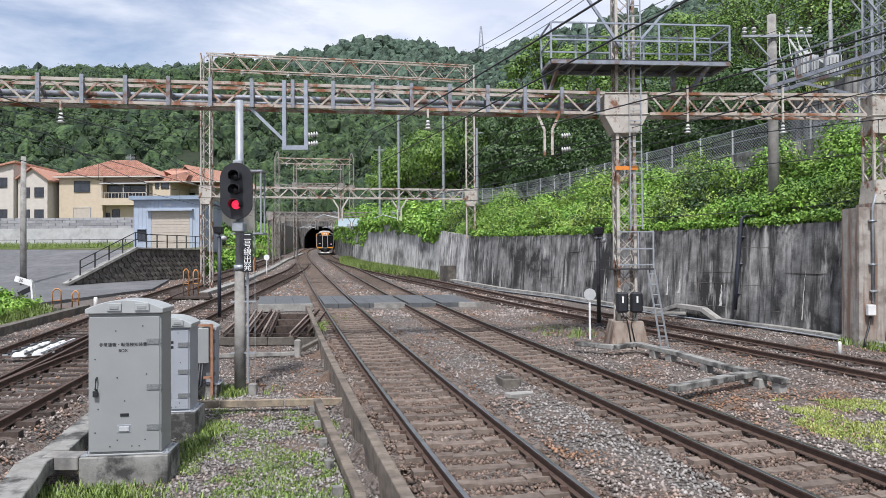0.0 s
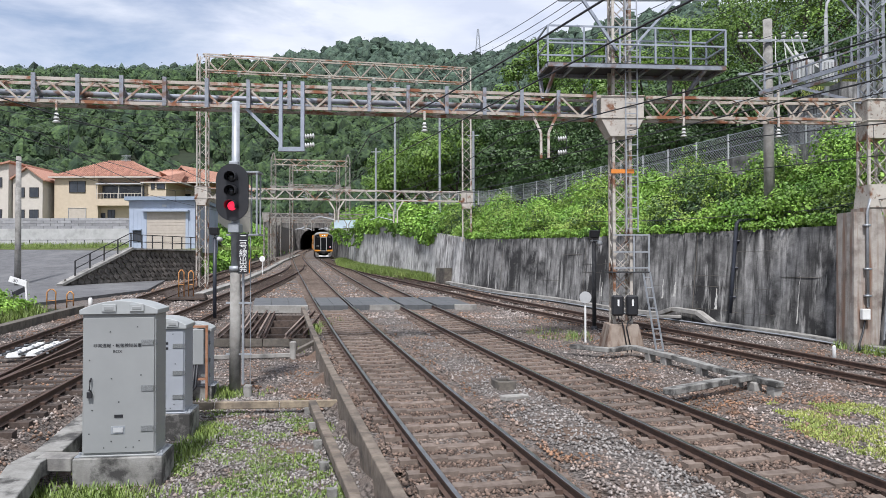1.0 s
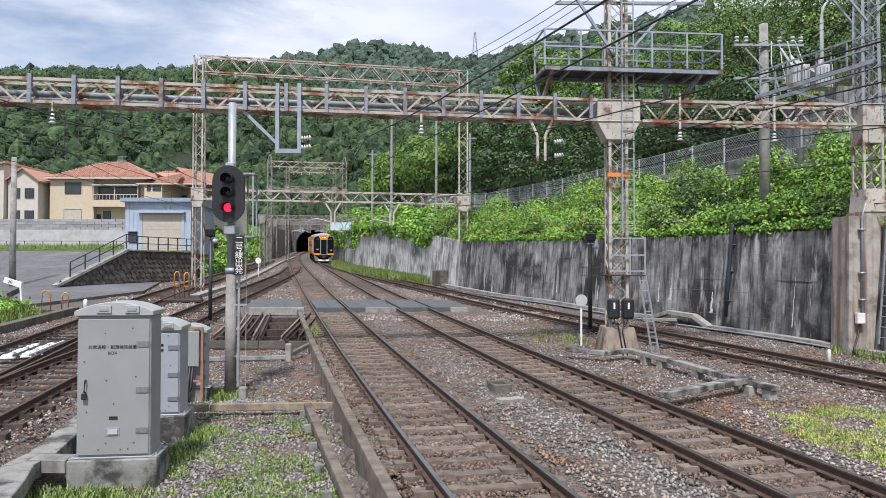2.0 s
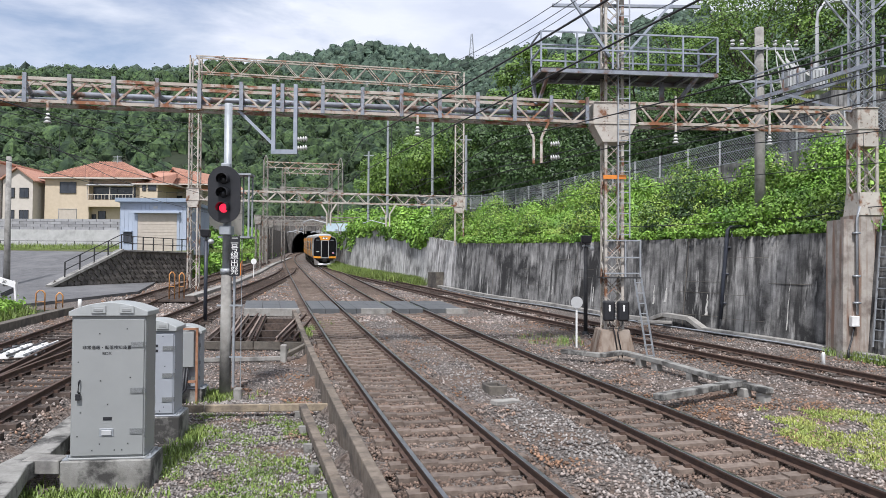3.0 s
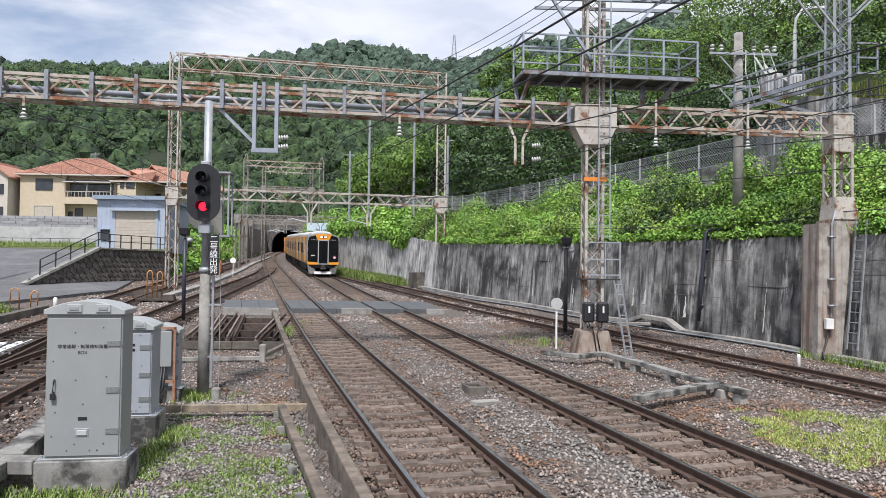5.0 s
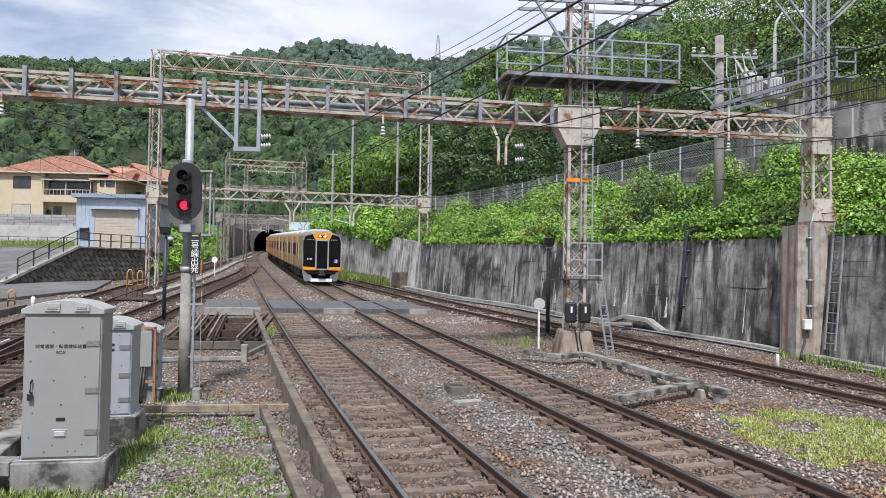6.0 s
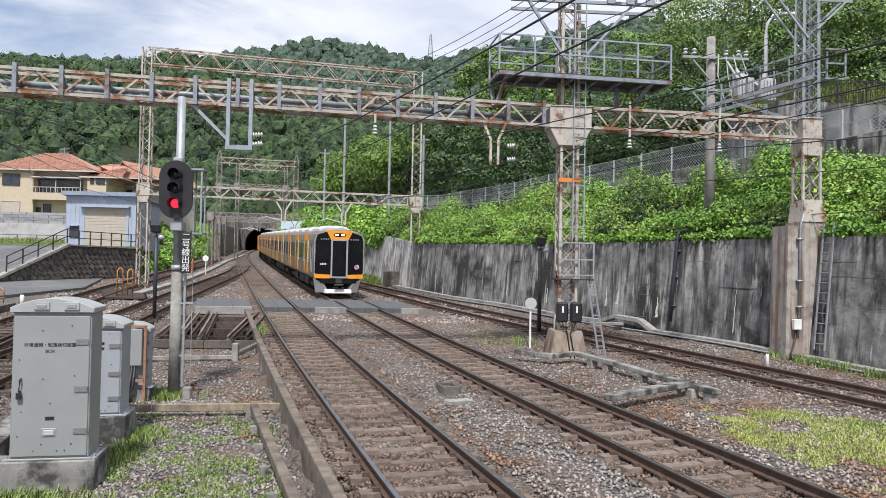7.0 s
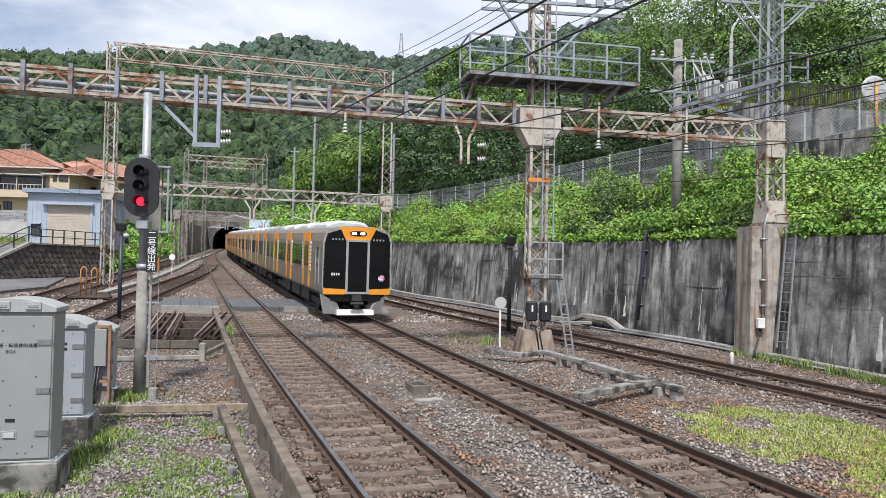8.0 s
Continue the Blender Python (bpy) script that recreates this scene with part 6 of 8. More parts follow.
# ---------------------------------------------------------------- utility pole with transformers
def utility_pole():
    x, y, z = 12.35, 27.0, bank_z(12.35, 27.0) - 0.3
    g = empty("utility_pole", (x, y, z))
    tagged(g, "concrete utility pole with transformers and insulators", "utility pole")
    t = 12.2 - z
    b = Build()
    b.tube([(0, 0, -0.3), (0, 0, t)], [0.2, 0.16], 16)
    part("pole", b, CONC, g, "grey concrete pole", smooth=True)
    for zz in (t - 0.85, t - 2.1):
        b = Build()
        b.bar((-1.2, -0.2, zz), (1.4, -0.2, zz), 0.09)
        b.bar((-0.9, -0.2, zz), (0, -0.1, zz - 0.9), 0.05)
        part("cross_arm", b, GALV, g)
    b = Build()
    for xx in (-1.1, -0.75, 0.5, 1.0, 1.3):
        for i in range(2):
            b.ball((xx, -0.2, t - 0.7 + 0.13 * i), 0.09, 8, 4, 0.6)
    part("insulators", b, PORCELAIN, g, "white porcelain insulators", smooth=True)
    for xx in (1.15, 2.0):
        b = Build()
        b.box(xx - 0.32, xx + 0.32, -0.55, 0.05, t - 2.5, t - 1.65)
        b.tube([(xx, -0.25, t - 1.65), (xx, -0.25, t - 1.4)], 0.08, 8)
        can = soften(part("transformer", b, CABINET_TOP, g, "grey finned transformer"), 0.02)
        for k in range(5):
            b = Build()
            b.box(xx - 0.3 + 0.13 * k, xx - 0.26 + 0.13 * k, -0.62, -0.549, t - 2.45, t - 1.75)
            part("fin", b, CABINET_TOP, can)
    b = Build()
    for k in range(4):
        b.bar((0.5 + 0.35 * k, -0.3, t - 1.0 - 0.25 * k), (1.3 + 0.2 * k, -0.4, t - 2.3 + 0.2 * k), 0.07)
        b.tube([(0.2 + 0.3 * k, -0.2, t - 0.7), (0.1 + 0.4 * k, -0.4, t - 1.6), (0.5 + 0.3 * k, -0.3, t - 2.8)], 0.02, 6)
    part("switchgear", b, PORCELAIN, g, "pale cut-out fuses and leads")
    b = Build()
    b.bar((-1.4, -0.1, t - 3.1), (0, -0.1, t - 3.05), 0.28, 0.08)
    b.bar((-0.9, -0.1, t - 3.1), (0, -0.05, t - 3.8), 0.05)
    part("street_light", b, CABINET_TOP, g, "flat grey street light arm")


utility_pole()


def street_lamp(at, h, label):
    g = empty("street_lamp", at)
    tagged(g, label, "street lamp", group="street lamps")
    b = Build()
    b.tube([(0, 0, -0.2), (0, 0, h * 0.85), (0.05, 0, h * 0.94), (0.3, 0, h), (0.9, 0, h + 0.1)], [0.1, 0.075, 0.06, 0.05, 0.05], 10)
    part("pole", b, CABINET_TOP, g, "pale steel pole", smooth=True)
    b = Build()
    b.box(0.7, 1.4, -0.12, 0.12, h + 0.04, h + 0.16)
    soften(part("lamp_head", b, PORCELAIN, g, "pale lamp head"), 0.03)


street_lamp((15.9, 29.5, 7.9), 6.2, "tall pale street lamp behind the fence")
street_lamp((24.5, 30.0, 8.4), 6.0, "blue grey street lamp by the path")


def round_mirror():
    x, y = 20.95, 27.3
    g = empty("traffic_mirror", (x, y, 8.3))
    tagged(g, "back of a round traffic mirror on an orange post", "traffic mirror")
    b = Build()
    b.tube([(0, -0.1, 0), (0, -0.1, 2.75)], 0.055, 10)
    part("post", b, ORANGE, g, "orange post", smooth=True)
    b = Build()
    b.tube([(0, 0.06, 2.45), (0, 0.0, 2.45), (0, -0.03, 2.45)], [0.57, 0.57, 0.5], 28)
    m = part("mirror_back", b, CABINET_TOP, g, "pale grey round back")
    for i in range(8):
        a = math.pi * i / 4
        b = Build()
        b.bar((0.1 * math.cos(a), -0.035, 2.45 + 0.1 * math.sin(a)), (0.48 * math.cos(a), -0.035, 2.45 + 0.48 * math.sin(a)), 0.025, 0.02)
        part("rib", b, GALV, m)


round_mirror()


def picket_fence():
    a, c = Vector((18.2, 32.6, 11.3)), Vector((27.5, 33.4, 11.36))
    b = Build()
    q = Vector((0, 5.0, 0))
    b.solid([Vector((p.x, p.y, 7.0)) for p in (a, c, c + q, a + q)] + [p - Vector((0, 0, 0.02)) for p in (a, c, c + q, a + q)])
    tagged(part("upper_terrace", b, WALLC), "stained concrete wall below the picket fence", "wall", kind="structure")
    g = empty("picket_fence", a)
    tagged(g, "black steel picket fence on a low concrete wall", "fence")
    n = 6
    for i in range(n + 1):
        p = (c - a) * (i / n)
        b = Build()
        b.bar(p, p + Vector((0, 0, 1.2)), 0.07)
        part("post", b, IRON, g)
    for h in (0.12, 1.1):
        b = Build()
        b.bar(Vector((0, 0, h)), (c - a) + Vector((0, 0, h)), 0.05)
        part("rail_bar", b, IRON, g)
    for i in range(72):
        p = (c - a) * ((i + 0.5) / 72)
        b = Build()
        b.bar(p + Vector((0, 0, 0.12)), p + Vector((0, 0, 1.1)), 0.022)
        part("picket", b, IRON, g)
    rng = random.Random(77)
    tall = [(a.x + (c.x - a.x) * k + rng.uniform(0, 1.0), a.y + 0.5 + rng.uniform(0, 3.0) + 0.7 * k, a.z) for k in [rng.random() for _ in range(700)]]
    grass("tall_grass", tall, 14, 0.95, "tall yellow-green grass behind the picket fence", 78, GRASS_PALE, spread=0.25)


picket_fence()


def far_poles():
    for x, y, z, h in ((-4.1, 68, 6.5, 13.5), (0.1, 66, 6.0, 13.0), (-6.5, 75, 7.0, 8.0), (-3.2, 100, 11, 9), (3.0, 62.5, 7.5, 7.0)):
        b = Build()
        b.tube([(0, 0, -2.5), (0, 0, h)], [0.13, 0.1], 8)
        b.bar((-0.5, 0, h - 0.4), (0.5, 0, h - 0.4), 0.08)
        o = part("utility_pole", b, GALV)
        o.matrix_basis = pose(x, y, z)
        tagged(o, "slim grey steel pole on the bank", "utility pole", group="slim far poles")


far_poles()


# ---------------------------------------------------------------- terrace, ramp and buildings beyond the yard
STONEWALL = mat("dark stone facing", (0.15, 0.135, 0.12), (0.075, 0.068, 0.062), scale=3.0, rough=0.95, bump=0.05, bscale=5, rnd=0.35)
STUCCO = mat("cream stucco", (0.54, 0.455, 0.34), (0.49, 0.41, 0.305), scale=2, rough=0.9, bump=0.003, bscale=60)
STUCCO_W = mat("pale stucco", (0.53, 0.49, 0.435), (0.48, 0.44, 0.39), scale=2, rough=0.9, bump=0.003, bscale=60)
ROOFTILE = mat("terracotta tiles", (0.44, 0.235, 0.165), (0.32, 0.16, 0.11), scale=5, rough=0.8, rnd=0.25, island=True)
METALBLUE = mat("pale blue sheet metal", (0.36, 0.41, 0.49), (0.32, 0.37, 0.45), scale=1.5, rough=0.5)
SHUTTER = mat("beige shutter", (0.47, 0.42, 0.36), (0.42, 0.37, 0.31), scale=3, rough=0.6)
PALEWALL = mat("pale concrete", (0.46, 0.46, 0.45), (0.38, 0.38, 0.37), scale=1.2, rough=0.9, stain=(0.30, 0.30, 0.29), sscale=0.7)
BLOCKS = mat("grey block courses", (0.30, 0.30, 0.31), (0.24, 0.24, 0.25), scale=2, rough=0.9, rnd=0.2)
WIN = mat("window glass", (0.03, 0.035, 0.045), (0.05, 0.055, 0.065), scale=1.5, rough=0.1)
TZ = 4.12


def terrace():
    # road beside the yard, ramp up behind the stone wall, level yard on top
    b = Build()
    pts = [(-60, 35), (-19.0, 33), (-17.2, 43), (-19.6, 52), (-24, 45.6), (-60, 44.5)]
    b.rings([[(x, y, gz(x, y) - 0.22) for x, y in pts], [(x, y, gz(x, y) - 0.04) for x, y in pts]])
    tagged(part("road", b, ASPHALT), "worn grey asphalt road beside the yard", "road", kind="structure")
    b = Build()
    a, c = [(-60, 44.6), (-24.0, 45.7), (-21.4, 50.5), (-24.5, 62), (-60, 66)], [1.7, 1.72, 4.05, 4.2, 4.55]
    b.rings([[(x, y, 0.5) for x, y in a], [(x, y, z) for (x, y), z in zip(a, c)]])
    tagged(part("ramp", b, ASPHALT), "grey asphalt ramp rising to the terrace", "road", kind="structure")
    b = Build()
    a = [(-21.4, 50.55), (-19.2, 57.5), (-21.4, 66), (-24.5, 82), (-60, 82), (-60, 66), (-24.5, 62)]
    b.rings([[(x, y, 0.5) for x, y in a], [(x, y, TZ - 0.03 if y < 60 else (4.25 if y < 63 else 4.6)) for x, y in a]])
    tagged(part("terrace", b, SOD), "grassy terrace above the stone wall", "terrace", kind="structure")


terrace()


def stone_wall():
    g = empty("stone_wall", (-23.6, 45.3, 1.7))
    tagged(g, "dark dressed-stone retaining wall with a sloping concrete coping", "retaining wall", kind="structure")
    o = Vector((-23.6, 45.3, 1.7))
    a, m, e = Vector((-23.6, 45.3, 1.7)), Vector((-21.3, 50.3, 1.85)), Vector((-18.9, 57.4, 2.1))
    b = Build()
    b.solid([a - o - Vector((0, 0, 0.4)), m - o - Vector((0, 0, 0.4)), m - o + Vector((-0.5, 0.4, -0.4)), a - o + Vector((-0.5, 0.4, -0.4)), a - o + Vector((0, 0, 0.02)), Vector((m.x, m.y, TZ - 0.05)) - o, Vector((m.x - 0.5, m.y + 0.4, TZ - 0.05)) - o, a - o + Vector((-0.5, 0.4, 0.02))])
    b.solid([m - o - Vector((0, 0, 0.4)), e - o - Vector((0, 0, 0.4)), e - o + Vector((0, 0.5, -0.4)), m - o + Vector((0, 0.5, -0.4)), Vector((m.x, m.y, TZ - 0.05)) - o, Vector((e.x, e.y, TZ - 0.05)) - o, Vector((e.x, e.y + 0.5, TZ - 0.05)) - o, Vector((m.x, m.y + 0.5, TZ - 0.05)) - o])
    part("backing", b, CONC_DARK, g, "dark mortar backing")
    rng = random.Random(9)
    b = Build()
    b.solid([(-0.2, -0.06, -0.15), (0.2, -0.06, -0.15), (0.2, 0.02, -0.15), (-0.2, 0.02, -0.15), (-0.24, -0.045, 0.13), (0.17, -0.07, 0.16), (0.17, 0.02, 0.16), (-0.24, 0.02, 0.13)])
    me = b.mesh("stone", STONEWALL)

    def course(p, q, z0, z1a, z1b):
        d = q - p
        n = int(d.length / 0.46)
        ang = math.degrees(math.atan2(d.y, d.x))
        for i in range(n):
            k = (i + 0.5) / n
            top = z1a + (z1b - z1a) * k
            z = z0 + 0.15
            r = 0
            while z < top - 0.2:
                w = p.lerp(q, (i + 0.5 * (r % 2)) / n)
                s = new("stone", me)
                s.matrix_basis = pose(w.x - o.x, w.y - o.y, z - o.z, rng.uniform(-4, 4), 35 + rng.uniform(-9, 9), ang + rng.uniform(-3, 3))
                s.parent = g
                z += 0.34
                r += 1
    course(a, m, 1.75, 1.8, TZ)
    course(m, e, 1.85, TZ, TZ)
    b = Build()
    b.bar(a - o + Vector((0, 0, 0.08)), Vector((m.x, m.y, TZ + 0.03)) - o, 0.5, 0.16)
    b.bar(Vector((m.x, m.y, TZ + 0.0)) - o, Vector((e.x, e.y, TZ + 0.0)) - o, 0.3, 0.1)
    part("coping", b, CONC, g, "pale concrete coping")
    # railing on the coping
    h = empty("railing", (m.x, m.y, TZ))
    tagged(h, "dark steel pipe railing on the wall coping", "railing")
    q = Vector((m.x, m.y, TZ))
    line = [a.lerp(Vector((m.x, m.y, TZ)), k / 5) + Vector((0, 0, 0.1)) for k in range(1, 6)] + [Vector((m.x, m.y, TZ)).lerp(Vector((e.x, e.y, TZ)), k / 7) for k in range(1, 8)]
    for p in line:
        b = Build()
        b.bar(p - q, p - q + Vector((0, 0, 1.0)), 0.07)
        part("post", b, IRON, h)
    for hh in (0.5, 1.0):
        b = Build()
        for p, r in zip(line, line[1:]):
            b.bar(p - q + Vector((0, 0, hh)), r - q + Vector((0, 0, hh)), 0.05)
        part("rail_bar", b, IRON, h)


stone_wall()


def window(parent, x0, x1, z0, z1, y, shut=False):
    b = Build()
    b.box(x0, x1, y - 0.06, y - 0.01, z0, z1)
    w = part("window", b, SHUTTER if shut else WIN, parent, "closed beige shutter" if shut else "dark window")
    b = Build()
    t = 0.05
    for q in ((x0 - t, x1 + t, z1, z1 + t), (x0 - t, x1 + t, z0 - t, z0), (x0 - t, x0, z0, z1), (x1, x1 + t, z0, z1)):
        b.box(q[0], q[1], y - 0.1, y, q[2], q[3])
    if not shut:
        b.box((x0 + x1) / 2 - 0.025, (x0 + x1) / 2 + 0.025, y - 0.08, y - 0.055, z0, z1)
    part("window_frame", b, IRON if not shut else GALV, w, "window frame")
    return w


def garage():
    g = empty("garage", (-24.0, 63, 4.3))
    g.scale = (1.086, 1.0, 1.086)
    tagged(g, "pale blue sheet-metal depot building with a beige roller shutter", "building")
    b = Build()
    b.box(-2.6, 2.6, 0, 6.5, -0.2, 4.0)
    part("wall", b, METALBLUE, g)
    b = Build()
    for i in range(17):
        x = -2.6 + 5.2 * i / 16
        b.box(x - 0.02, x + 0.02, -0.025, -0.001, 0, 4.0)
    for i in range(20):
        y = 6.5 * i / 19
        b.box(2.601, 2.625, y - 0.02, y + 0.02, 0, 4.0)
    part("ribs", b, METALBLUE, g)["kind"] = "stuff"
    b = Build()
    b.solid([(-2.85, -0.45, 3.92), (2.85, -0.45, 3.92), (2.85, 6.8, 3.72), (-2.85, 6.8, 3.72), (-2.85, -0.45, 4.22), (2.85, -0.45, 4.22), (2.85, 6.8, 3.95), (-2.85, 6.8, 3.95)])
    part("roof", b, mat("slate blue roof edge", (0.26, 0.32, 0.40), (0.22, 0.27, 0.34), scale=3, rough=0.5), g, "slate-blue flat roof edge")
    b = Build()
    b.box(-1.2, 1.9, -0.03, 0.0, 0, 3.02)
    sh = part("shutter", b, SHUTTER, g, "closed beige roller shutter")
    for i in range(14):
        b = Build()
        b.box(-1.19, 1.89, -0.05, -0.028, 0.215 * i + 0.012, 0.215 * i + 0.2)
        part("slat", b, SHUTTER, sh)
    b = Build()
    b.box(-1.5, 2.2, -0.5, 0, 3.02, 3.15)
    b.box(-1.4, -1.2, -0.08, 0, 0, 3.02)
    b.box(1.9, 2.1, -0.08, 0, 0, 3.02)
    part("canopy", b, METALBLUE, g, "small canopy over the shutter")
    b = Build()
    b.box(-2.35, -1.6, -0.25, 0, 1.55, 1.62)
    part("hood", b, METALBLUE, g)
    window(g, -2.25, -1.7, 0.75, 1.45, -0.01)
    b = Build()
    b.box(0.0, 0.35, -0.04, 0, 3.4, 3.6)
    part("vent", b, CABINET_TOP, g, "small vent grille")


garage()


def tiled_roof(parent, x0, x1, y0, y1, z0, zr, over=0.5, hip=True):
    """A hipped tile roof: each slope carries rolls of half-round tiles."""
    x0, x1, y0, y1 = x0 - over, x1 + over, y0 - over, y1 + over
    ym, hx = (y0 + y1) / 2, ((y1 - y0) / 2 if hip else 0.0)
    r0, r1 = Vector((x0 + hx, ym, zr)), Vector((x1 - hx, ym, zr))
    c = [Vector((x0, y0, z0)), Vector((x1, y0, z0)), Vector((x1, y1, z0)), Vector((x0, y1, z0))]
    b = Build()
    n = len(b.v)
    b.v += [tuple(v) for v in c + [r0, r1]]
    for f in ((0, 1, 5, 4), (1, 2, 5), (2, 3, 4, 5), (3, 0, 4)):
        b.face([n + i for i in f])
    b.face([n + 3, n + 2, n + 1, n])
    part("roof", b, ROOFTILE, parent, "terracotta tiled roof")
    b = Build()
    k = int((x1 - x0) / 0.28)
    for i in range(k):
        x = x0 + (i + 0.5) * (x1 - x0) / k
        t = 1.0
        if hip:
            t = min(1.0, (x - x0) / hx if x < x0 + hx else 1.0, (x1 - x) / hx if x > x1 - hx else 1.0)
        m = max(1, int(12 * t))
        for j in range(m):
            a, e = t * j / m, t * (j + 1) / m
            p, q = Vector((x, y0 + (ym - y0) * a, z0 + (zr - z0) * a + 0.05)), Vector((x, y0 + (ym - y0) * e, z0 + (zr - z0) * e + 0.02))
            b.bar(p, q, 0.16, 0.09)
    part("tiles", b, ROOFTILE, parent, "rolls of terracotta tiles")["kind"] = "stuff"
    b = Build()
    for p, q in ((c[0], c[1]), (c[1], c[2]), (c[3], c[0])):
        b.bar(p - Vector((0, 0, 0.08)), q - Vector((0, 0, 0.08)), 0.12, 0.16)
    part("gutter", b, STUCCO_W, parent, "cream eaves gutter")


HZ = 8.35


def house_main():
    g = empty("house", (-42, 90, HZ))
    tagged(g, "cream stucco house with a terracotta hipped roof and a balcony", "house", group="houses")
    b = Build()
    b.box(-5.6, -0.2, 0, 9, -1.5, 5.6)
    b.box(-0.2, 6.0, 0.8, 9, -1.5, 5.6)
    b.box(6.0, 8.2, 0.0, 9, -1.5, 5.0)
    part("wall", b, STUCCO, g)
    tiled_roof(g, -5.6, 6.6, 0, 9, 5.5, 8.1)
    tiled_roof(g, 5.6, 9.6, 0.3, 8, 4.85, 6.7)
    tiled_roof(g, 2.0, 13.0, 3.5, 11, 5.2, 7.3)
    window(g, -3.7, -1.8, 3.6, 4.9, 0)
    window(g, -3.8, -1.7, 0.1, 1.6, 0, True)
    window(g, 3.4, 5.0, -0.2, 1.6, 0.8, True)
    window(g, 0.7, 1.5, -0.2, 1.4, 0.8)
    window(g, 6.4, 6.75, 4.0, 4.6, 0)
    window(g, 7.1, 8.0, 4.0, 4.6, 0)
    window(g, -0.1, 0.3, 0.4, 1.0, 0.8)
    b = Build()
    b.box(-0.3, 5.4, -0.4, 0.8, 1.9, 2.75)
    part("balcony", b, STUCCO, g, "cream balcony front")
    b = Build()
    for i in range(14):
        x = -0.2 + 5.5 * i / 13
        b.box(x - 0.02, x + 0.02, -0.38, -0.34, 2.75, 3.4)
    b.box(-0.3, 5.4, -0.4, -0.32, 3.38, 3.45)
    for x in (-0.25, 2.5, 5.35):
        b.box(x - 0.04, x + 0.04, -0.38, -0.3, 2.75, 4.6)
    part("balcony_railing", b, STUCCO_W, g, "pale balcony railing")
    b = Build()
    b.solid([(-0.3, -0.7, 4.5), (5.5, -0.7, 4.5), (5.5, 0.8, 4.85), (-0.3, 0.8, 4.85), (-0.3, -0.7, 4.56), (5.5, -0.7, 4.56), (5.5, 0.8, 4.91), (-0.3, 0.8, 4.91)])
    part("awning", b, CABINET_TOP, g, "pale awning over the balcony")
    b = Build()
    b.box(0.0, 5.2, 0.72, 0.8, 2.9, 4.5)
    part("balcony_window", b, WIN, g, "dark glazed balcony doors")
    b = Build()
    b.bar((1.5, 4, 7.3), (1.5, 4, 8.9), 0.05)
    for k in range(5):
        b.bar((0.9, 4, 8.1 + 0.16 * k), (2.1, 4, 8.1 + 0.16 * k), 0.03)
    part("aerial", b, GALV, g, "roof aerial")


def house_plain(at, w, d, h, ridge, stucco, label, turn=0.0, mono=False):
    g = empty("house", at, turn)
    tagged(g, label, "house", group="houses")
    b = Build()
    if mono:
        b.solid([(-w / 2, 0, -1.5), (w / 2, 0, -1.5), (w / 2, d, -1.5), (-w / 2, d, -1.5), (-w / 2, 0, h - 1.1), (w / 2, 0, h), (w / 2, d, h), (-w / 2, d, h - 1.1)])
        part("wall", b, stucco, g)
        b = Build()
        b.bar((-w / 2 - 0.4, d / 2, h - 1.15), (w / 2 + 0.4, d / 2, h + 0.12), d + 0.9, 0.22, up=(0, 0, 1))
        part("roof", b, ROOFTILE, g, "terracotta single-pitch roof")
    else:
        b.box(-w / 2, w / 2, 0, d, -1.5, h)
        n = len(b.v)
        b.v += [(-w / 2, 0, h), (w / 2, 0, h), (0, 0, ridge), (-w / 2, d, h), (w / 2, d, h), (0, d, ridge)]
        b.face([n, n + 1, n + 2])
        b.face([n + 5, n + 4, n + 3])
        part("wall", b, stucco, g)
        b = Build()
        for s in (-1, 1):
            b.solid([(s * (w / 2 + 0.45), -0.4, h - 0.25), (0, -0.4, ridge + 0.02), (0, d + 0.4, ridge + 0.02), (s * (w / 2 + 0.45), d + 0.4, h - 0.25),
                     (s * (w / 2 + 0.45), -0.4, h - 0.07), (0, -0.4, ridge + 0.2), (0, d + 0.4, ridge + 0.2), (s * (w / 2 + 0.45), d + 0.4, h - 0.07)])
        part("roof", b, ROOFTILE, g, "terracotta gabled roof")
    for x, z in ((-w * 0.25, 0.2), (w * 0.22, 0.2), (-w * 0.25, h * 0.58), (w * 0.22, h * 0.58)):
        window(g, x - 0.5, x + 0.5, z, z + 1.1, 0)
    return g


house_main()
house_plain((-54.4, 88, HZ), 4.6, 9, 7.0, 0, STUCCO_W, "pale stucco house with a sloping tiled roof", 0, True)
house_plain((-50.1, 88.6, HZ), 3.6, 8, 5.0, 6.4, STUCCO_W, "pale stucco wing with a tiled roof", 0, False)
house_plain((-48.6, 103, HZ), 5.0, 7, 7.2, 8.6, STUCCO, "cream house gable behind its neighbour", 8)
house_plain((-44.6, 104, HZ), 4.4, 7, 7.5, 9.0, STUCCO, "cream house gable with terracotta roof", 8)
house_plain((-34.2, 97, HZ - 1), 3.4, 9, 6.6, 8.6, STUCCO_W, "pale house with steep gable beside the depot", -20)
house_plain((-33.0, 102, HZ - 1), 3.0, 9, 6.8, 8.6, STUCCO_W, "pale narrow gabled house", -20)
house_plain((-37.5, 110, HZ), 9, 8, 7.2, 8.4, STUCCO, "cream house with a long terracotta roof", 0)


